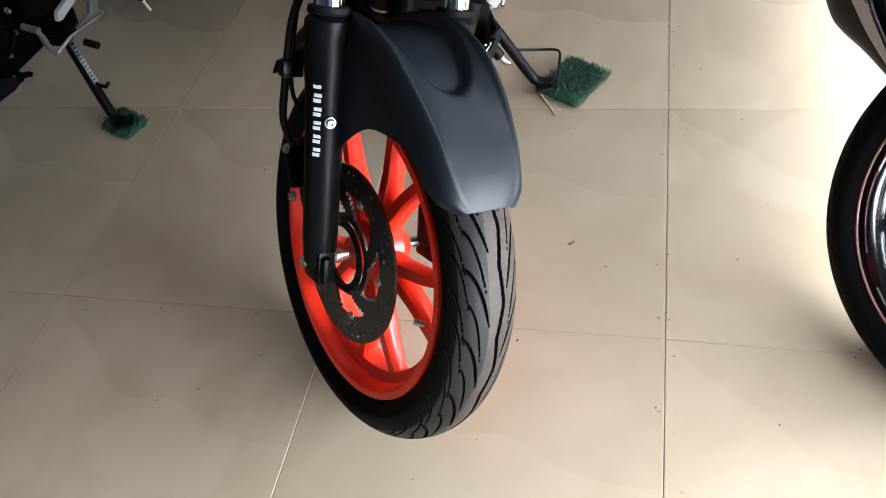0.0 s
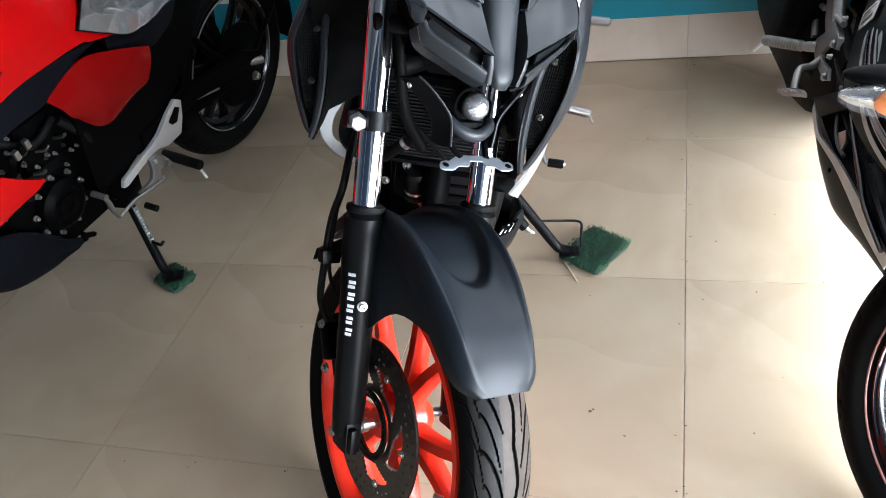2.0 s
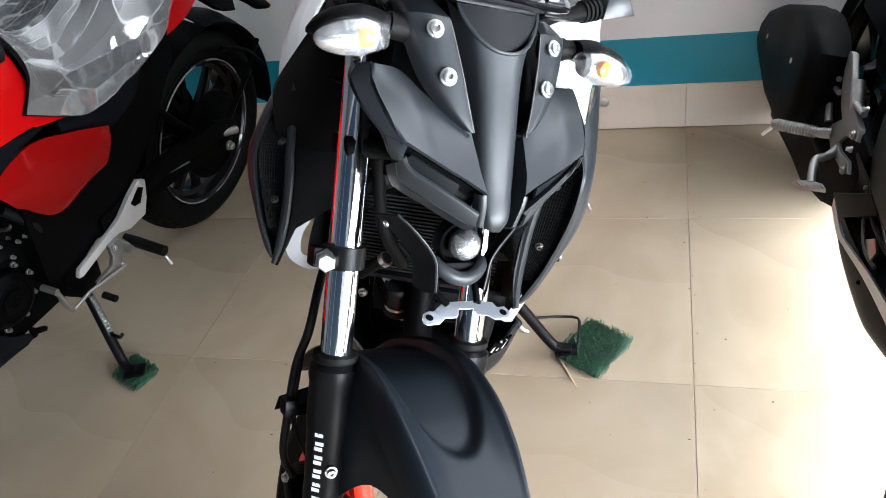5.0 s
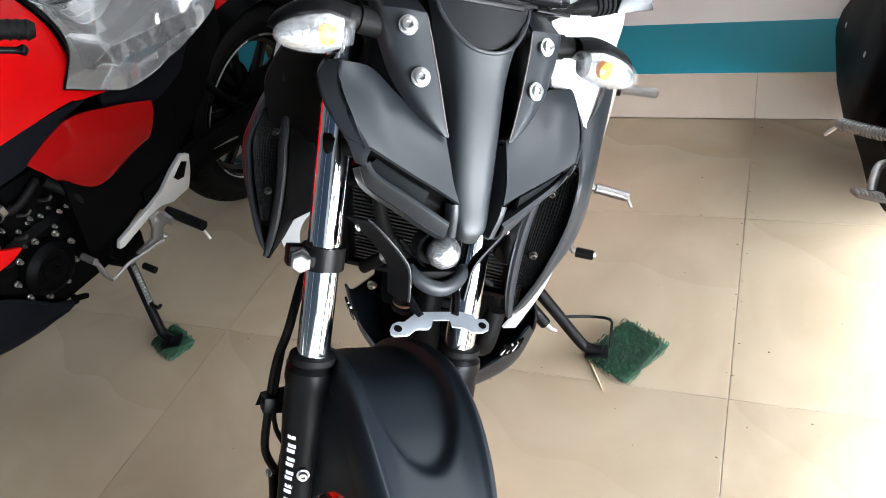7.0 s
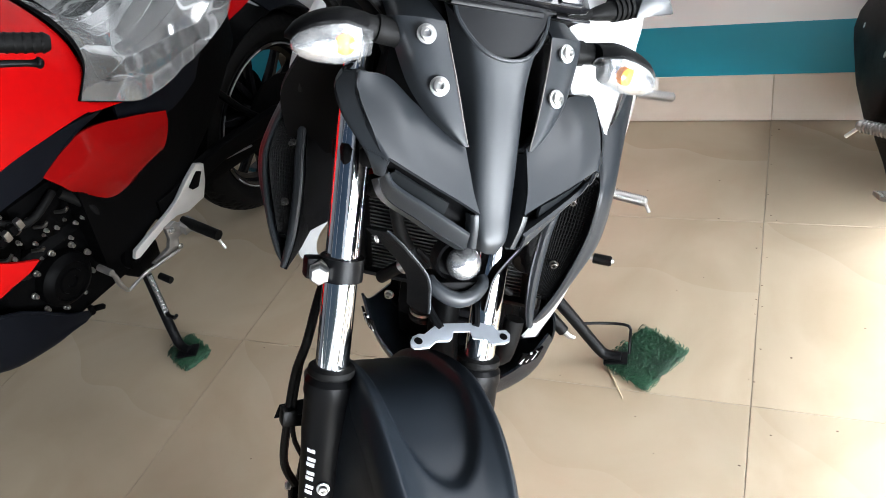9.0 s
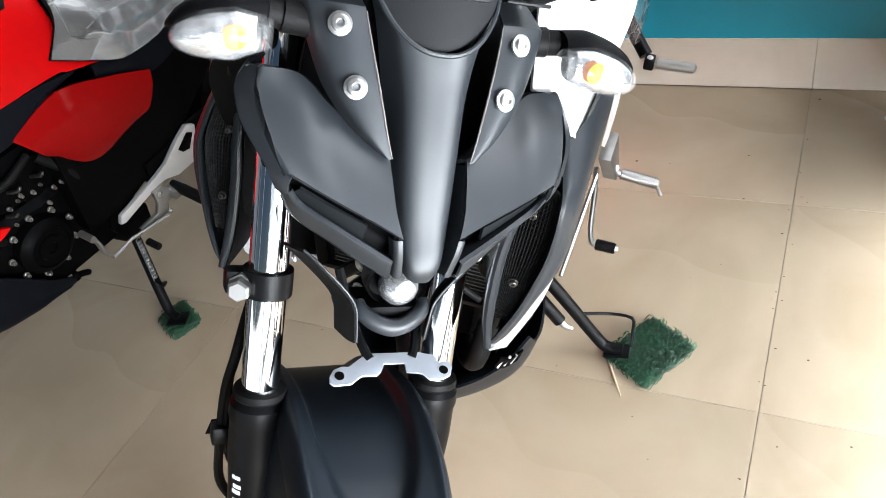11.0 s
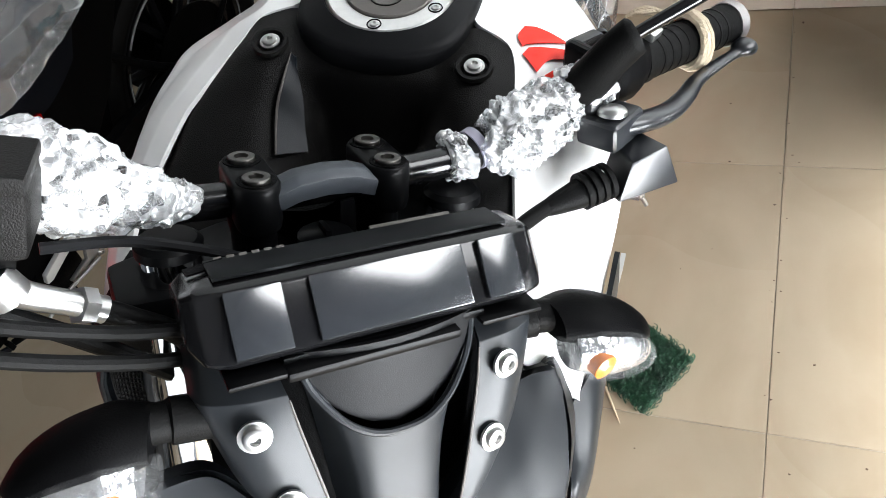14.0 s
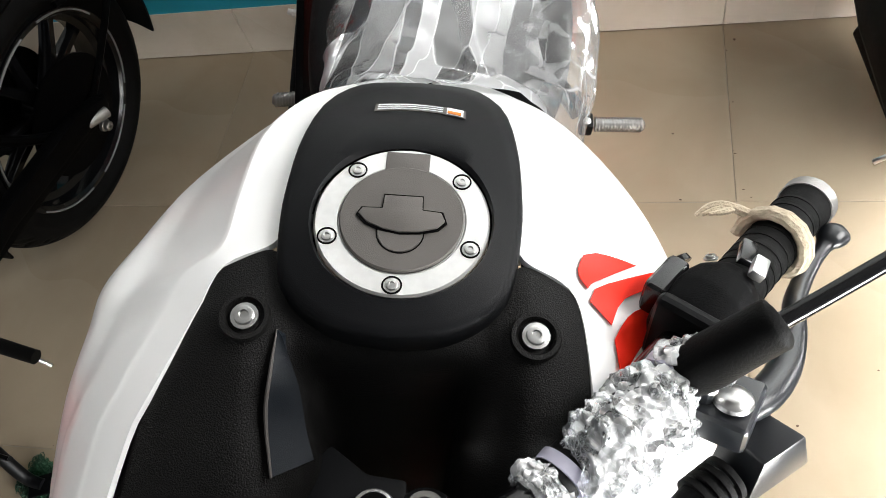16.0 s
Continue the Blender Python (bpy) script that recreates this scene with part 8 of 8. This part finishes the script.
def black_motorcycle():
    B, M = blackbike, RIGHTB
    FW = RIGHTB @ Matrix.Translation((0.035, -0.545, 0.29)) @ TURNED
    wheel(B, FW, 0.30, 0.11, 0.078, 0.219, 0.086, GLOSS, 19, False, "black cast front wheel with a pale rim stripe", 20, CHROME)
    for s in (-1, 1):
        part("fork_leg", tube([(s * 0.1, 0, -0.02), (s * 0.1, 0, 0.3)], 0.026, 18), LEG, B, "", FW)
        part("fork_tube", tube([(s * 0.1, 0, 0.3), (s * 0.1, 0, 0.62)], 0.019, 18), CHROME, B, "", FW)
    part("rim_line", lathe([(-0.0455, 0.2315), (-0.0475, 0.2325), (-0.0475, 0.2345), (-0.0455, 0.235)], 72), mat("copper_rim_line", (0.30, 0.13, 0.11), 0.5), B, "thin copper line on the tyre wall", FW)
    part("fender", patch(mirrored([[(0, 0.30 * math.sin(radians(a)) * -1.08, 0.30 * math.cos(radians(a)) * 1.08), (0.065, 0.30 * math.sin(radians(a)) * -1.0, 0.30 * math.cos(radians(a)) * 1.0)] for a in range(-40, 60, 12)]), 20, 12, 0.004), GLOSS, B, "", FW)
    # fairing, seen from its right-hand side
    up = [[(-0.13, 0.20, 0.66), (-0.16, 0.06, 0.70), (-0.2, -0.12, 0.76), (-0.2, -0.3, 0.82), (-0.15, -0.45, 0.86)], [(-0.168, 0.24, 0.58), (-0.198, 0.09, 0.61), (-0.225, -0.08, 0.64), (-0.23, -0.28, 0.68), (-0.18, -0.46, 0.72)], [(-0.178, 0.22, 0.50), (-0.205, 0.10, 0.52), (-0.23, -0.06, 0.54), (-0.235, -0.27, 0.57), (-0.18, -0.46, 0.60)], [(-0.175, 0.20, 0.43), (-0.2, 0.10, 0.43), (-0.222, -0.05, 0.45), (-0.225, -0.26, 0.48), (-0.175, -0.45, 0.50)]]
    part("far_fairing", flipx(patch(up, 12, 16, 0.006)), FAIR, B, "gloss black fairing on the far side", M, sharp=60)
    fa = part("upper_fairing", patch(up, 24, 30, 0.006), FAIR, B, "gloss black upper fairing", M, sharp=60)
    fg = net_points(up, 60, 80).reshape(-1, 3)

    def on_fairing(y, z, off=0.0035):
        """Point just outside the fairing at this place along and above."""
        d = (fg[:, 1] - y) ** 2 + (fg[:, 2] - z) ** 2
        near = np.argsort(d)[:4]
        w = 1 / (d[near] + 1e-6)
        return (float((fg[near, 0] * w).sum() / w.sum()) - off, y, z)

    def band(name, line, widths, material, label, off=0.0035):
        c = np.array([(y, z, w) for (y, z), w in zip(line, widths)], float)
        pts = [catmull(c, (len(c) - 1) * i / 24) for i in range(25)]
        return part(name, from_grid(np.array([[on_fairing(y, z + w * q, off) for q in (0.5, 0.17, -0.17, -0.5)] for y, z, w in pts]), 0.001), material, fa, label, M)
    band("silver_stripe", [(0.014, 0.556), (-0.04, 0.533), (-0.096, 0.516), (-0.19, 0.502), (-0.32, 0.500)], [0.014, 0.013, 0.013, 0.012, 0.008], SILVER, "broad silver stripe along the fairing")
    band("dark_stripe", [(-0.018, 0.572), (-0.07, 0.554), (-0.138, 0.537), (-0.22, 0.527), (-0.34, 0.525)], [0.012, 0.013, 0.013, 0.011, 0.008], STRIPG, "patterned grey stripe along the fairing")
    for dz in (-0.0085, 0.0085):
        band("pin_stripe", [(-0.018, 0.572 + dz), (-0.07, 0.554 + dz), (-0.138, 0.537 + dz), (-0.22, 0.527 + dz), (-0.34, 0.525 + dz)], [0.0022] * 5, SILVER, "thin silver line")
    for k in range(16):
        y = -0.022 - 0.0075 * k
        z = 0.5706 - 0.0023 * k
        band("chevron", [(y, z + 0.005), (y - 0.003, z), (y - 0.006, z - 0.005)], [0.0022] * 3, IRON, "", 0.0055)
    band("silver_stripe", [(-0.048, 0.590), (-0.10, 0.575), (-0.17, 0.560), (-0.3, 0.552)], [0.004, 0.007, 0.008, 0.005], SILVER, "slim silver stripe along the fairing")
    band("silver_flash", [(-0.075, 0.596), (-0.10, 0.592), (-0.135, 0.578)], [0.012, 0.010, 0.002], SILVER, "short silver flash")
    lab = [(0.126, 0.546), (0.048, 0.606), (0.014, 0.585), (0.094, 0.528)]
    pl = part("paper_label", plate([on_fairing(y, z, 0.006) for y, z in lab], 0.002), PAPER, fa, "white paper label with print", M)

    def on_label(u, v):
        (a0, b0), (a1, b1), (a2, b2), (a3, b3) = lab
        return on_fairing((a0 * (1 - u) + a1 * u) * (1 - v) + (a3 * (1 - u) + a2 * u) * v, (b0 * (1 - u) + b1 * u) * (1 - v) + (b3 * (1 - u) + b2 * u) * v, 0.0075)
    part("print_bar", plate([on_label(u, v) for u, v in ((0.14, 0.62), (0.86, 0.62), (0.86, 0.86), (0.14, 0.86))], 0.0008), LIDGREY, pl, "", M)
    for v, u1 in ((0.16, 0.9), (0.3, 0.6), (0.44, 0.75)):
        part("print_line", plate([on_label(u, w) for u, w in ((0.12, v), (u1, v), (u1, v + 0.05), (0.12, v + 0.05))], 0.0008), LIDGREY, pl, "", M)
    under = [(0.19, 0.30), (0.11, 0.276), (0.016, 0.271), (-0.093, 0.276), (-0.16, 0.293), (-0.29, 0.340), (-0.40, 0.376)]
    lowf = [[(-0.198, y, z + d) for (y, z), d in zip(under, (0.03, 0.05, 0.065, 0.075, 0.075, 0.05, 0.03))], [(-0.19, y, z) for y, z in under], [(-0.12, y, z + 0.02) for y, z in under], [(-0.02, y, z + 0.05) for y, z in under]]
    part("far_lower_fairing", flipx(patch(lowf, 12, 14, 0.006)), FAIR, B, "", M, sharp=60)
    lf = part("lower_fairing", patch(lowf, 20, 30, 0.004), FAIR, B, "gloss black lower fairing", M, sharp=50)
    edge = [[(-0.203, 0.20, 0.322), (-0.203, 0.103, 0.311), (-0.203, 0.046, 0.322), (-0.203, -0.067, 0.352), (-0.203, -0.175, 0.374), (-0.203, -0.285, 0.391), (-0.2, -0.40, 0.408)], [(-0.203, 0.19, 0.306), (-0.203, 0.12, 0.297), (-0.203, 0.067, 0.306), (-0.203, -0.050, 0.333), (-0.203, -0.165, 0.352), (-0.203, -0.280, 0.368), (-0.2, -0.40, 0.390)]]
    part("silver_edge", patch(edge, 5, 40, 0.005), ZINC, lf, "silver edge strip", M)
    part("side_box", softened(loft([[(-0.15, 0.21, 0.335), (-0.15, 0.06, 0.425), (-0.15, 0.0, 0.42), (-0.15, 0.12, 0.34)], [(-0.207, 0.21, 0.325), (-0.207, 0.057, 0.428), (-0.207, -0.006, 0.425), (-0.207, 0.123, 0.328)]]), 0.004), FAIR, lf, "black glossy box", M)
    part("edge_screw", hexbolt((-0.205, -0.055, 0.324), (-1, 0, 0), 0.005, 0.004), IRON, lf, "", M)
    part("side_recess", patch([[(-0.202, 0.2, 0.42), (-0.206, 0.05, 0.43), (-0.206, -0.1, 0.425), (-0.206, -0.25, 0.415), (-0.203, -0.42, 0.42)], [(-0.18, 0.19, 0.37), (-0.17, 0.04, 0.375), (-0.17, -0.1, 0.38), (-0.185, -0.25, 0.395), (-0.195, -0.4, 0.405)], [(-0.198, 0.19, 0.325), (-0.198, 0.07, 0.318), (-0.198, -0.062, 0.333), (-0.198, -0.2, 0.362), (-0.198, -0.38, 0.393)]], 8, 20, 0.004), IRON, lf, "", M)
    part("recess_lip", tube([(-0.209, 0.02, 0.442), (-0.211, -0.066, 0.432), (-0.211, -0.137, 0.421), (-0.211, -0.207, 0.413), (-0.211, -0.274, 0.404), (-0.208, -0.383, 0.409)], [0.0015, 0.003, 0.0045, 0.0055, 0.005, 0.004], 10, 4), GLOSS, lf, "", M)
    en = part("engine", block((0.2, 0.46, 0.2), (0, 0.10, 0.42), bevel=0.03), IRON, B, "black engine block", M)
    part("frame_cover", block((0.2, 0.5, 0.24), (0, 0.0, 0.62), (0, 0, 0), 0.03), IRON, en, "", M)
    part("side_cover", block((0.18, 0.4, 0.30), (0, 0.45, 0.56), (0, 0, 0), 0.03), IRON, en, "", M)
    # added dark plate and block, so no bright wall or floor shows through
    part("see_through_blocker", plate([(0.12, y, z) for y, z in ((0.15, 0.30), (0.8, 0.14), (1.25, 0.14), (1.28, 0.62), (1.0, 0.88), (0.4, 0.84), (0.15, 0.70))], 0.02, 0.006), IRON, en, "", M)
    part("rear_backfill", block((0.22, 0.55, 0.34), (0.02, 0.60, 0.62), (0, 0, 0), 0.04, 3), IRON, en, "", M)
    for k, (y, z) in enumerate(((0.40, 0.56), (0.46, 0.61), (0.36, 0.50), (0.52, 0.56), (0.30, 0.52))):
        part("bolt", hexbolt((-0.10 - 0.006 * (k % 2), y, z), (-1, 0, 0.2), 0.007, 0.012), STEEL, en, "", M)
    part("rear_hose", tube([(-0.11, 0.30, 0.50), (-0.14, 0.36, 0.55), (-0.13, 0.44, 0.59), (-0.11, 0.52, 0.64)], 0.008, 10, 5), SOFT, en, "", M)
    part("rear_cable", tube([(-0.12, 0.28, 0.55), (-0.15, 0.36, 0.58), (-0.13, 0.46, 0.66)], 0.004, 8, 5), STEEL, en, "", M)
    part("swingarm_cover", plate([(-0.148, y, z) for y, z in reversed([(0.95, 0.10), (0.62, 0.158), (0.50, 0.172), (0.33, 0.228), (0.2, 0.29), (0.2, 0.42), (0.55, 0.44), (0.9, 0.44)])], 0.03, 0.008), IRON, en, "", M)
    part("hose_bracket", plate([(-0.19, y, z) for y, z in reversed([(0.02, 0.36), (0.0, 0.345), (-0.03, 0.352), (-0.035, 0.375), (-0.01, 0.385)])], 0.005, 0.001), STEEL, en, "", M)
    part("inner_cable", tube([(-0.185, 0.13, 0.40), (-0.195, 0.05, 0.365), (-0.195, 0.0, 0.35), (-0.192, -0.05, 0.355)], 0.0035, 8, 4), LIDGREY, en, "", M)
    for k, (y, z) in enumerate(((0.12, 0.40), (0.04, 0.395), (0.25, 0.40), (0.28, 0.47))):
        part("bolt", hexbolt((-0.184 - 0.004 * (k % 3), y, z), (-1, 0, 0), 0.006, 0.01), STEEL, B, "", M)
    part("engine_hose", tube([(-0.18, 0.14, 0.41), (-0.192, 0.05, 0.395), (-0.19, -0.05, 0.395), (-0.185, -0.16, 0.41)], 0.006, 10, 5), SOFT, B, "", M)
    # indicator
    st = part("indicator_stem", tube([(-0.20, -0.33, 0.64), (-0.25, -0.345, 0.645)], 0.011, 14), SOFT, B, "black rubber indicator stem", M)
    s1, s2, s3 = [], [], []
    for f in np.linspace(0, 1, 13):
        x = -0.245 - 0.10 * f
        k = max(0.05, math.sin(math.pi * (0.05 + 0.92 * f)) ** 0.6)
        ring = np.linspace(0, 2 * math.pi, 18, endpoint=False)
        s1.append([(x, -0.338 + 0.024 * k * math.cos(b), 0.655 + 0.013 * k * math.sin(b) - 0.01 * f) for b in ring])
        s2.append([(x, -0.366 + 0.026 * k * math.cos(b), 0.637 + 0.021 * k * math.sin(b) - 0.012 * f) for b in ring])
        s3.append([(x, -0.357 + 0.018 * k * math.cos(b), 0.638 + 0.017 * k * math.sin(b) - 0.012 * f) for b in ring])
    hs = part("indicator_housing", loft(s1), DARK, st, "", M)
    part("reflector", loft(s3), REFLECT, hs, "", M)
    part("bulb", tube([(-0.285, -0.366, 0.640), (-0.298, -0.3865, 0.633), (-0.299, -0.388, 0.6325)], [0.0125, 0.0125, 0.006], 14), AMBER, hs, "amber bulb", M)
    part("lens", loft(s2), LENS, hs, "clear indicator lens", M)
    # foot rest hanger, peg, brake pedal
    arm = [(0.504, 0.488), (0.48, 0.494), (0.43, 0.47), (0.389, 0.44), (0.326, 0.434), (0.280, 0.43), (0.262, 0.41), (0.327, 0.387), (0.350, 0.358), (0.325, 0.354), (0.262, 0.368), (0.236, 0.355), (0.262, 0.340), (0.371, 0.328), (0.433, 0.338), (0.426, 0.36), (0.385, 0.393), (0.426, 0.405), (0.465, 0.428), (0.492, 0.456)]
    han = part("hanger", plate([(-0.186, y, z) for y, z in reversed(arm)], 0.014, 0.004), ALU, B, "cast aluminium foot rest hanger", M)
    part("hanger_rail", tube([(-0.182, 0.617, 0.414), (-0.182, 0.56, 0.399), (-0.182, 0.455, 0.347)], 0.0095, 12, 3), ALU, han, "", M)
    part("hanger_brace", tube([(-0.182, 0.565, 0.408), (-0.184, 0.498, 0.427)], 0.006, 8), ALU, han, "", M)
    part("hanger_brace", tube([(-0.182, 0.538, 0.397), (-0.184, 0.463, 0.413)], 0.006, 8), ALU, han, "", M)
    for y, z in ((0.285, 0.413), (0.255, 0.352), (0.41, 0.35)):
        part("hanger_bolt", hexbolt((-0.188, y, z), (-1, 0, 0), 0.009, 0.006), STEEL, han, "", M)
    pg = part("foot_peg", tube([(-0.185, 0.41, 0.345), (-0.2, 0.414, 0.342), (-0.205, 0.416, 0.34), (-0.288, 0.458, 0.322), (-0.292, 0.460, 0.321)], [0.012, 0.012, 0.0105, 0.0105, 0.006], 14), ALU, B, "ribbed aluminium foot peg", M)
    for k in range(13):
        part("rib", lathe([(-0.0014, 0.010), (-0.0014, 0.0132), (0.0014, 0.0132), (0.0014, 0.010)], 14, pose(-0.212 - 0.0058 * k, 0.4195 + 0.0029 * k, 0.3385 - 0.00126 * k, 0, -12, -26)), ALU, pg, "", M)
    part("feeler", tube([(-0.286, 0.457, 0.318), (-0.303, 0.458, 0.292)], 0.0042, 8), STEEL, pg, "", M)
    pd = part("brake_pedal", tube([(-0.178, 0.35, 0.348), (-0.2, 0.33, 0.335), (-0.225, 0.31, 0.335), (-0.235, 0.27, 0.325), (-0.237, 0.245, 0.316)], [0.01, 0.009, 0.008, 0.008, 0.008], 12, 4), ALU, B, "cast aluminium brake pedal", M)
    pad = plate([(-0.268, 0.262, 0.306), (-0.262, 0.225, 0.320), (-0.219, 0.21, 0.331), (-0.219, 0.238, 0.325), (-0.238, 0.256, 0.318)], 0.009, 0.002)
    studs = [block((0.003, 0.003, 0.003), (-0.262 + 0.0062 * a, 0.252 - 0.0075 * b - 0.0028 * a, 0.3115 + 0.0026 * b + 0.0020 * a), (-20, -14, 20), 0.0006, 1) for a in range(7) for b in range(4)]
    part("pedal_pad", join(pad, *studs), ALU, pd, "studded pedal pad", M)
    part("master_cylinder", join(tube([(-0.175, 0.36, 0.43), (-0.18, 0.40, 0.47)], 0.013, 14), tube([(-0.18, 0.30, 0.45), (-0.18, 0.36, 0.44)], 0.007, 10)), STEEL, B, "", M)
    # muffler and tail
    muf = [[(-0.185 + 0.05 * k * math.cos(a), y, z + h * k * math.sin(a)) for a in np.linspace(0, 2 * math.pi, 18, endpoint=False)] for y, z, h, k in ((0.52, 0.36, 0.05, 0.55), (0.56, 0.37, 0.08, 0.85), (0.66, 0.375, 0.10, 1), (0.85, 0.345, 0.095, 1), (1.0, 0.31, 0.07, 0.95), (1.07, 0.295, 0.05, 0.8))]
    mf = part("muffler", loft(muf, nu=20), DARK, B, "black muffler with a broad cover", M)
    cov = [(0.51, 0.471), (0.594, 0.497), (0.669, 0.502), (0.75, 0.487), (0.915, 0.426), (1.056, 0.356), (1.113, 0.296), (1.108, 0.253), (1.045, 0.241), (0.799, 0.23), (0.57, 0.255), (0.50, 0.30), (0.485, 0.38)]
    mid = (0.78, 0.36)
    rings = [[(x, mid[0] + (y - mid[0]) * k, mid[1] + (z - mid[1]) * k) for y, z in cov] for x, k in ((-0.17, 0.97), (-0.215, 1.0), (-0.238, 0.985), (-0.250, 0.94), (-0.256, 0.84), (-0.258, 0.5))]
    part("muffler_cover", loft(rings), DARK, mf, "rounded black muffler cover", M, sharp=50)
    for y, z in ((0.625, 0.399), (0.93, 0.33)):
        part("cover_bolt", hexbolt((-0.2545, y, z), (-1, 0, 0), 0.009, 0.005), STEEL, mf, "", M)
    part("link_pipe", tube([(-0.12, 0.05, 0.24), (-0.13, 0.3, 0.27), (-0.17, 0.48, 0.32), (-0.19, 0.56, 0.36)], [0.03, 0.032, 0.04, 0.05], 16, 4), DARK, mf, "", M)
    wheel(B, M @ pose(0, 0.80, 0.318), 0.312, 0.14, 0.09, 0.219, 0.11, GLOSS, 19, False, "black cast rear wheel", 15)
    part("tail", loft([[(0, 0.4, 0.86), (0.1, 0.4, 0.80), (0.1, 0.4, 0.66), (-0.1, 0.4, 0.66), (-0.1, 0.4, 0.80)], [(0, 0.9, 0.98), (0.06, 0.9, 0.94), (0.06, 0.9, 0.84), (-0.06, 0.9, 0.84), (-0.06, 0.9, 0.94)]], nu=6), GLOSS, B, "", M)
    part("fuel_tank", patch(mirrored([[(0, -0.25, 0.92), (0.1, -0.25, 0.88), (0.14, -0.25, 0.76)], [(0, 0.05, 0.98), (0.13, 0.05, 0.92), (0.17, 0.05, 0.76)], [(0, 0.3, 0.84), (0.08, 0.3, 0.8), (0.1, 0.3, 0.72)]]), 16, 16, 0.004), GLOSS, B, "gloss black tank", M)
    part("side_stand", tube([(0.06, 0.18, 0.26), (0.18, 0.17, 0.13), (0.27, 0.17, 0.078)], 0.012, 12), LEG, B, "", M)


black_motorcycle()


# scouring mats, straw and grit on the floor -------------------------------------
def fibre_pad(name, corners, thick, strands, seed, label):
    rnd = random.Random(seed)
    c = [Vector((x, y, 0.0005)) for x, y in corners]
    bm = plate([p + Vector((0, 0, thick * 0.6)) for p in c], thick * 0.6, 0.001)
    root = solo(name, bm, PADB, label, "mat", "mats under stands")
    parts = []
    for k in range(strands):
        u, v = rnd.uniform(0.0, 1), rnd.uniform(0.0, 1)
        p = (c[0] * (1 - u) + c[1] * u) * (1 - v) + (c[3] * (1 - u) + c[2] * u) * v
        a, h = rnd.uniform(0, 6.28), thick * rnd.uniform(0.55, 1.15)
        r = rnd.uniform(0.003, 0.0075)
        pts = [p + Vector((r * math.cos(a + t) - r * math.cos(a), r * math.sin(a + t) - r * math.sin(a), h - 0.002 + 0.0028 * math.sin(t * 1.3 + a))) for t in (0, 0.9, 1.8, 2.7, 3.6)]
        parts.append((pts, rnd.uniform(0.0008, 0.0013)))
    verts, faces = [], []
    for pts, r in parts:
        base = len(verts)
        for i, p in enumerate(pts):
            verts += [p + Vector((r, 0, 0)), p + Vector((-r * 0.5, r * 0.87, 0.0)), p + Vector((-r * 0.5, -r * 0.87, r))]
        for i in range(len(pts) - 1):
            for k in range(3):
                a, b = base + 3 * i + k, base + 3 * i + (k + 1) % 3
                faces.append((a, b, b + 3, a + 3))
    me = bpy.data.meshes.new("fibre_fill")
    me.from_pydata(verts, [], faces)
    me.materials.append(MATG)
    ob = new("fibre_fill", me)
    ob.parent = root
    tagged(ob, "", kind="stuff")
    return root


fibre_pad("scouring_pad", [(0.158, 1.665), (0.249, 1.607), (0.316, 1.723), (0.225, 1.781)], 0.014, 2300, 5, "green fibre scouring pad under a motorcycle's side stand")
fibre_pad("scouring_pad", [(-0.935, 1.525), (-0.842, 1.480), (-0.818, 1.540), (-0.905, 1.585)], 0.013, 1000, 6, "small green fibre scouring pad under the red motorcycle's stand")
solo("straw", tube([(0.163, 1.660, 0.0035), (0.185, 1.62, 0.003), (0.209, 1.577, 0.0028)], [0.0022, 0.0024, 0.0012], 8), STRAW, "thin pale straw lying on the tiles", "straw")
rnd = random.Random(11)
for x, y, s in ((0.574, 1.186, 4), (0.273, 1.205, 8), (0.278, 1.21, 5), (0.2, 0.976, 6), (-0.527, 0.974, 3.5), (-0.266, 0.901, 4), (-0.525, 1.276, 3), (0.287, 1.456, 3), (0.473, 2.663, 7), (0.274, 1.923, 3), (0.068, 1.62, 3), (0.064, 2.331, 7), (0.148, 2.329, 4), (0.60, 1.57, 4), (-0.68, 0.97, 4), (-0.36, 0.82, 5), (-0.43, 0.79, 4), (0.62, 0.86, 4)):
    bm = bmesh.new()
    bmesh.ops.create_icosphere(bm, subdivisions=1, radius=0.001 * s * 0.55)
    for v in bm.verts:
        v.co *= rnd.uniform(0.6, 1.2)
        v.co.z *= 0.35
    solo("grit", bm, GRIME, "small brown crumb of dirt on the tiles", "grit", "grit on the floor", m=pose(x, y, 0.0012, 0, 0, rnd.uniform(0, 180)))

# fine dirt scattered over the tiles
rnd = random.Random(23)
verts, faces = [], []
for k in range(110):
    if k < 45:
        x, y = 0.45 + rnd.gauss(0, 0.012) + rnd.choice((0, 0, 0.603, -0.603)), rnd.uniform(0.7, 2.68)
    elif k < 75:
        x, y = rnd.uniform(-0.9, 1.1), 2.206 - 0.602 * rnd.choice((0, 1, 2)) + rnd.gauss(0, 0.012)
    else:
        x, y = rnd.uniform(-0.9, 1.2), rnd.uniform(0.7, 2.66)
    r, base, turn = rnd.uniform(0.0008, 0.0024), len(verts), rnd.uniform(0, 6.28)
    for i in range(6):
        a = turn + i * math.pi / 3
        q = r * rnd.uniform(0.5, 1.2)
        verts.append((x + 1.5 * q * math.cos(a), y + q * math.sin(a), 0.0004))
    verts.append((x, y, 0.0004 + r * 0.45))
    faces += [(base + i, base + (i + 1) % 6, base + 6) for i in range(6)]
me = bpy.data.meshes.new("floor_dirt")
me.from_pydata(verts, [], faces)
me.materials.append(GRIME)
tagged(new("floor_dirt", me), "fine brown dirt scattered over the floor tiles", "dirt", kind="stuff")
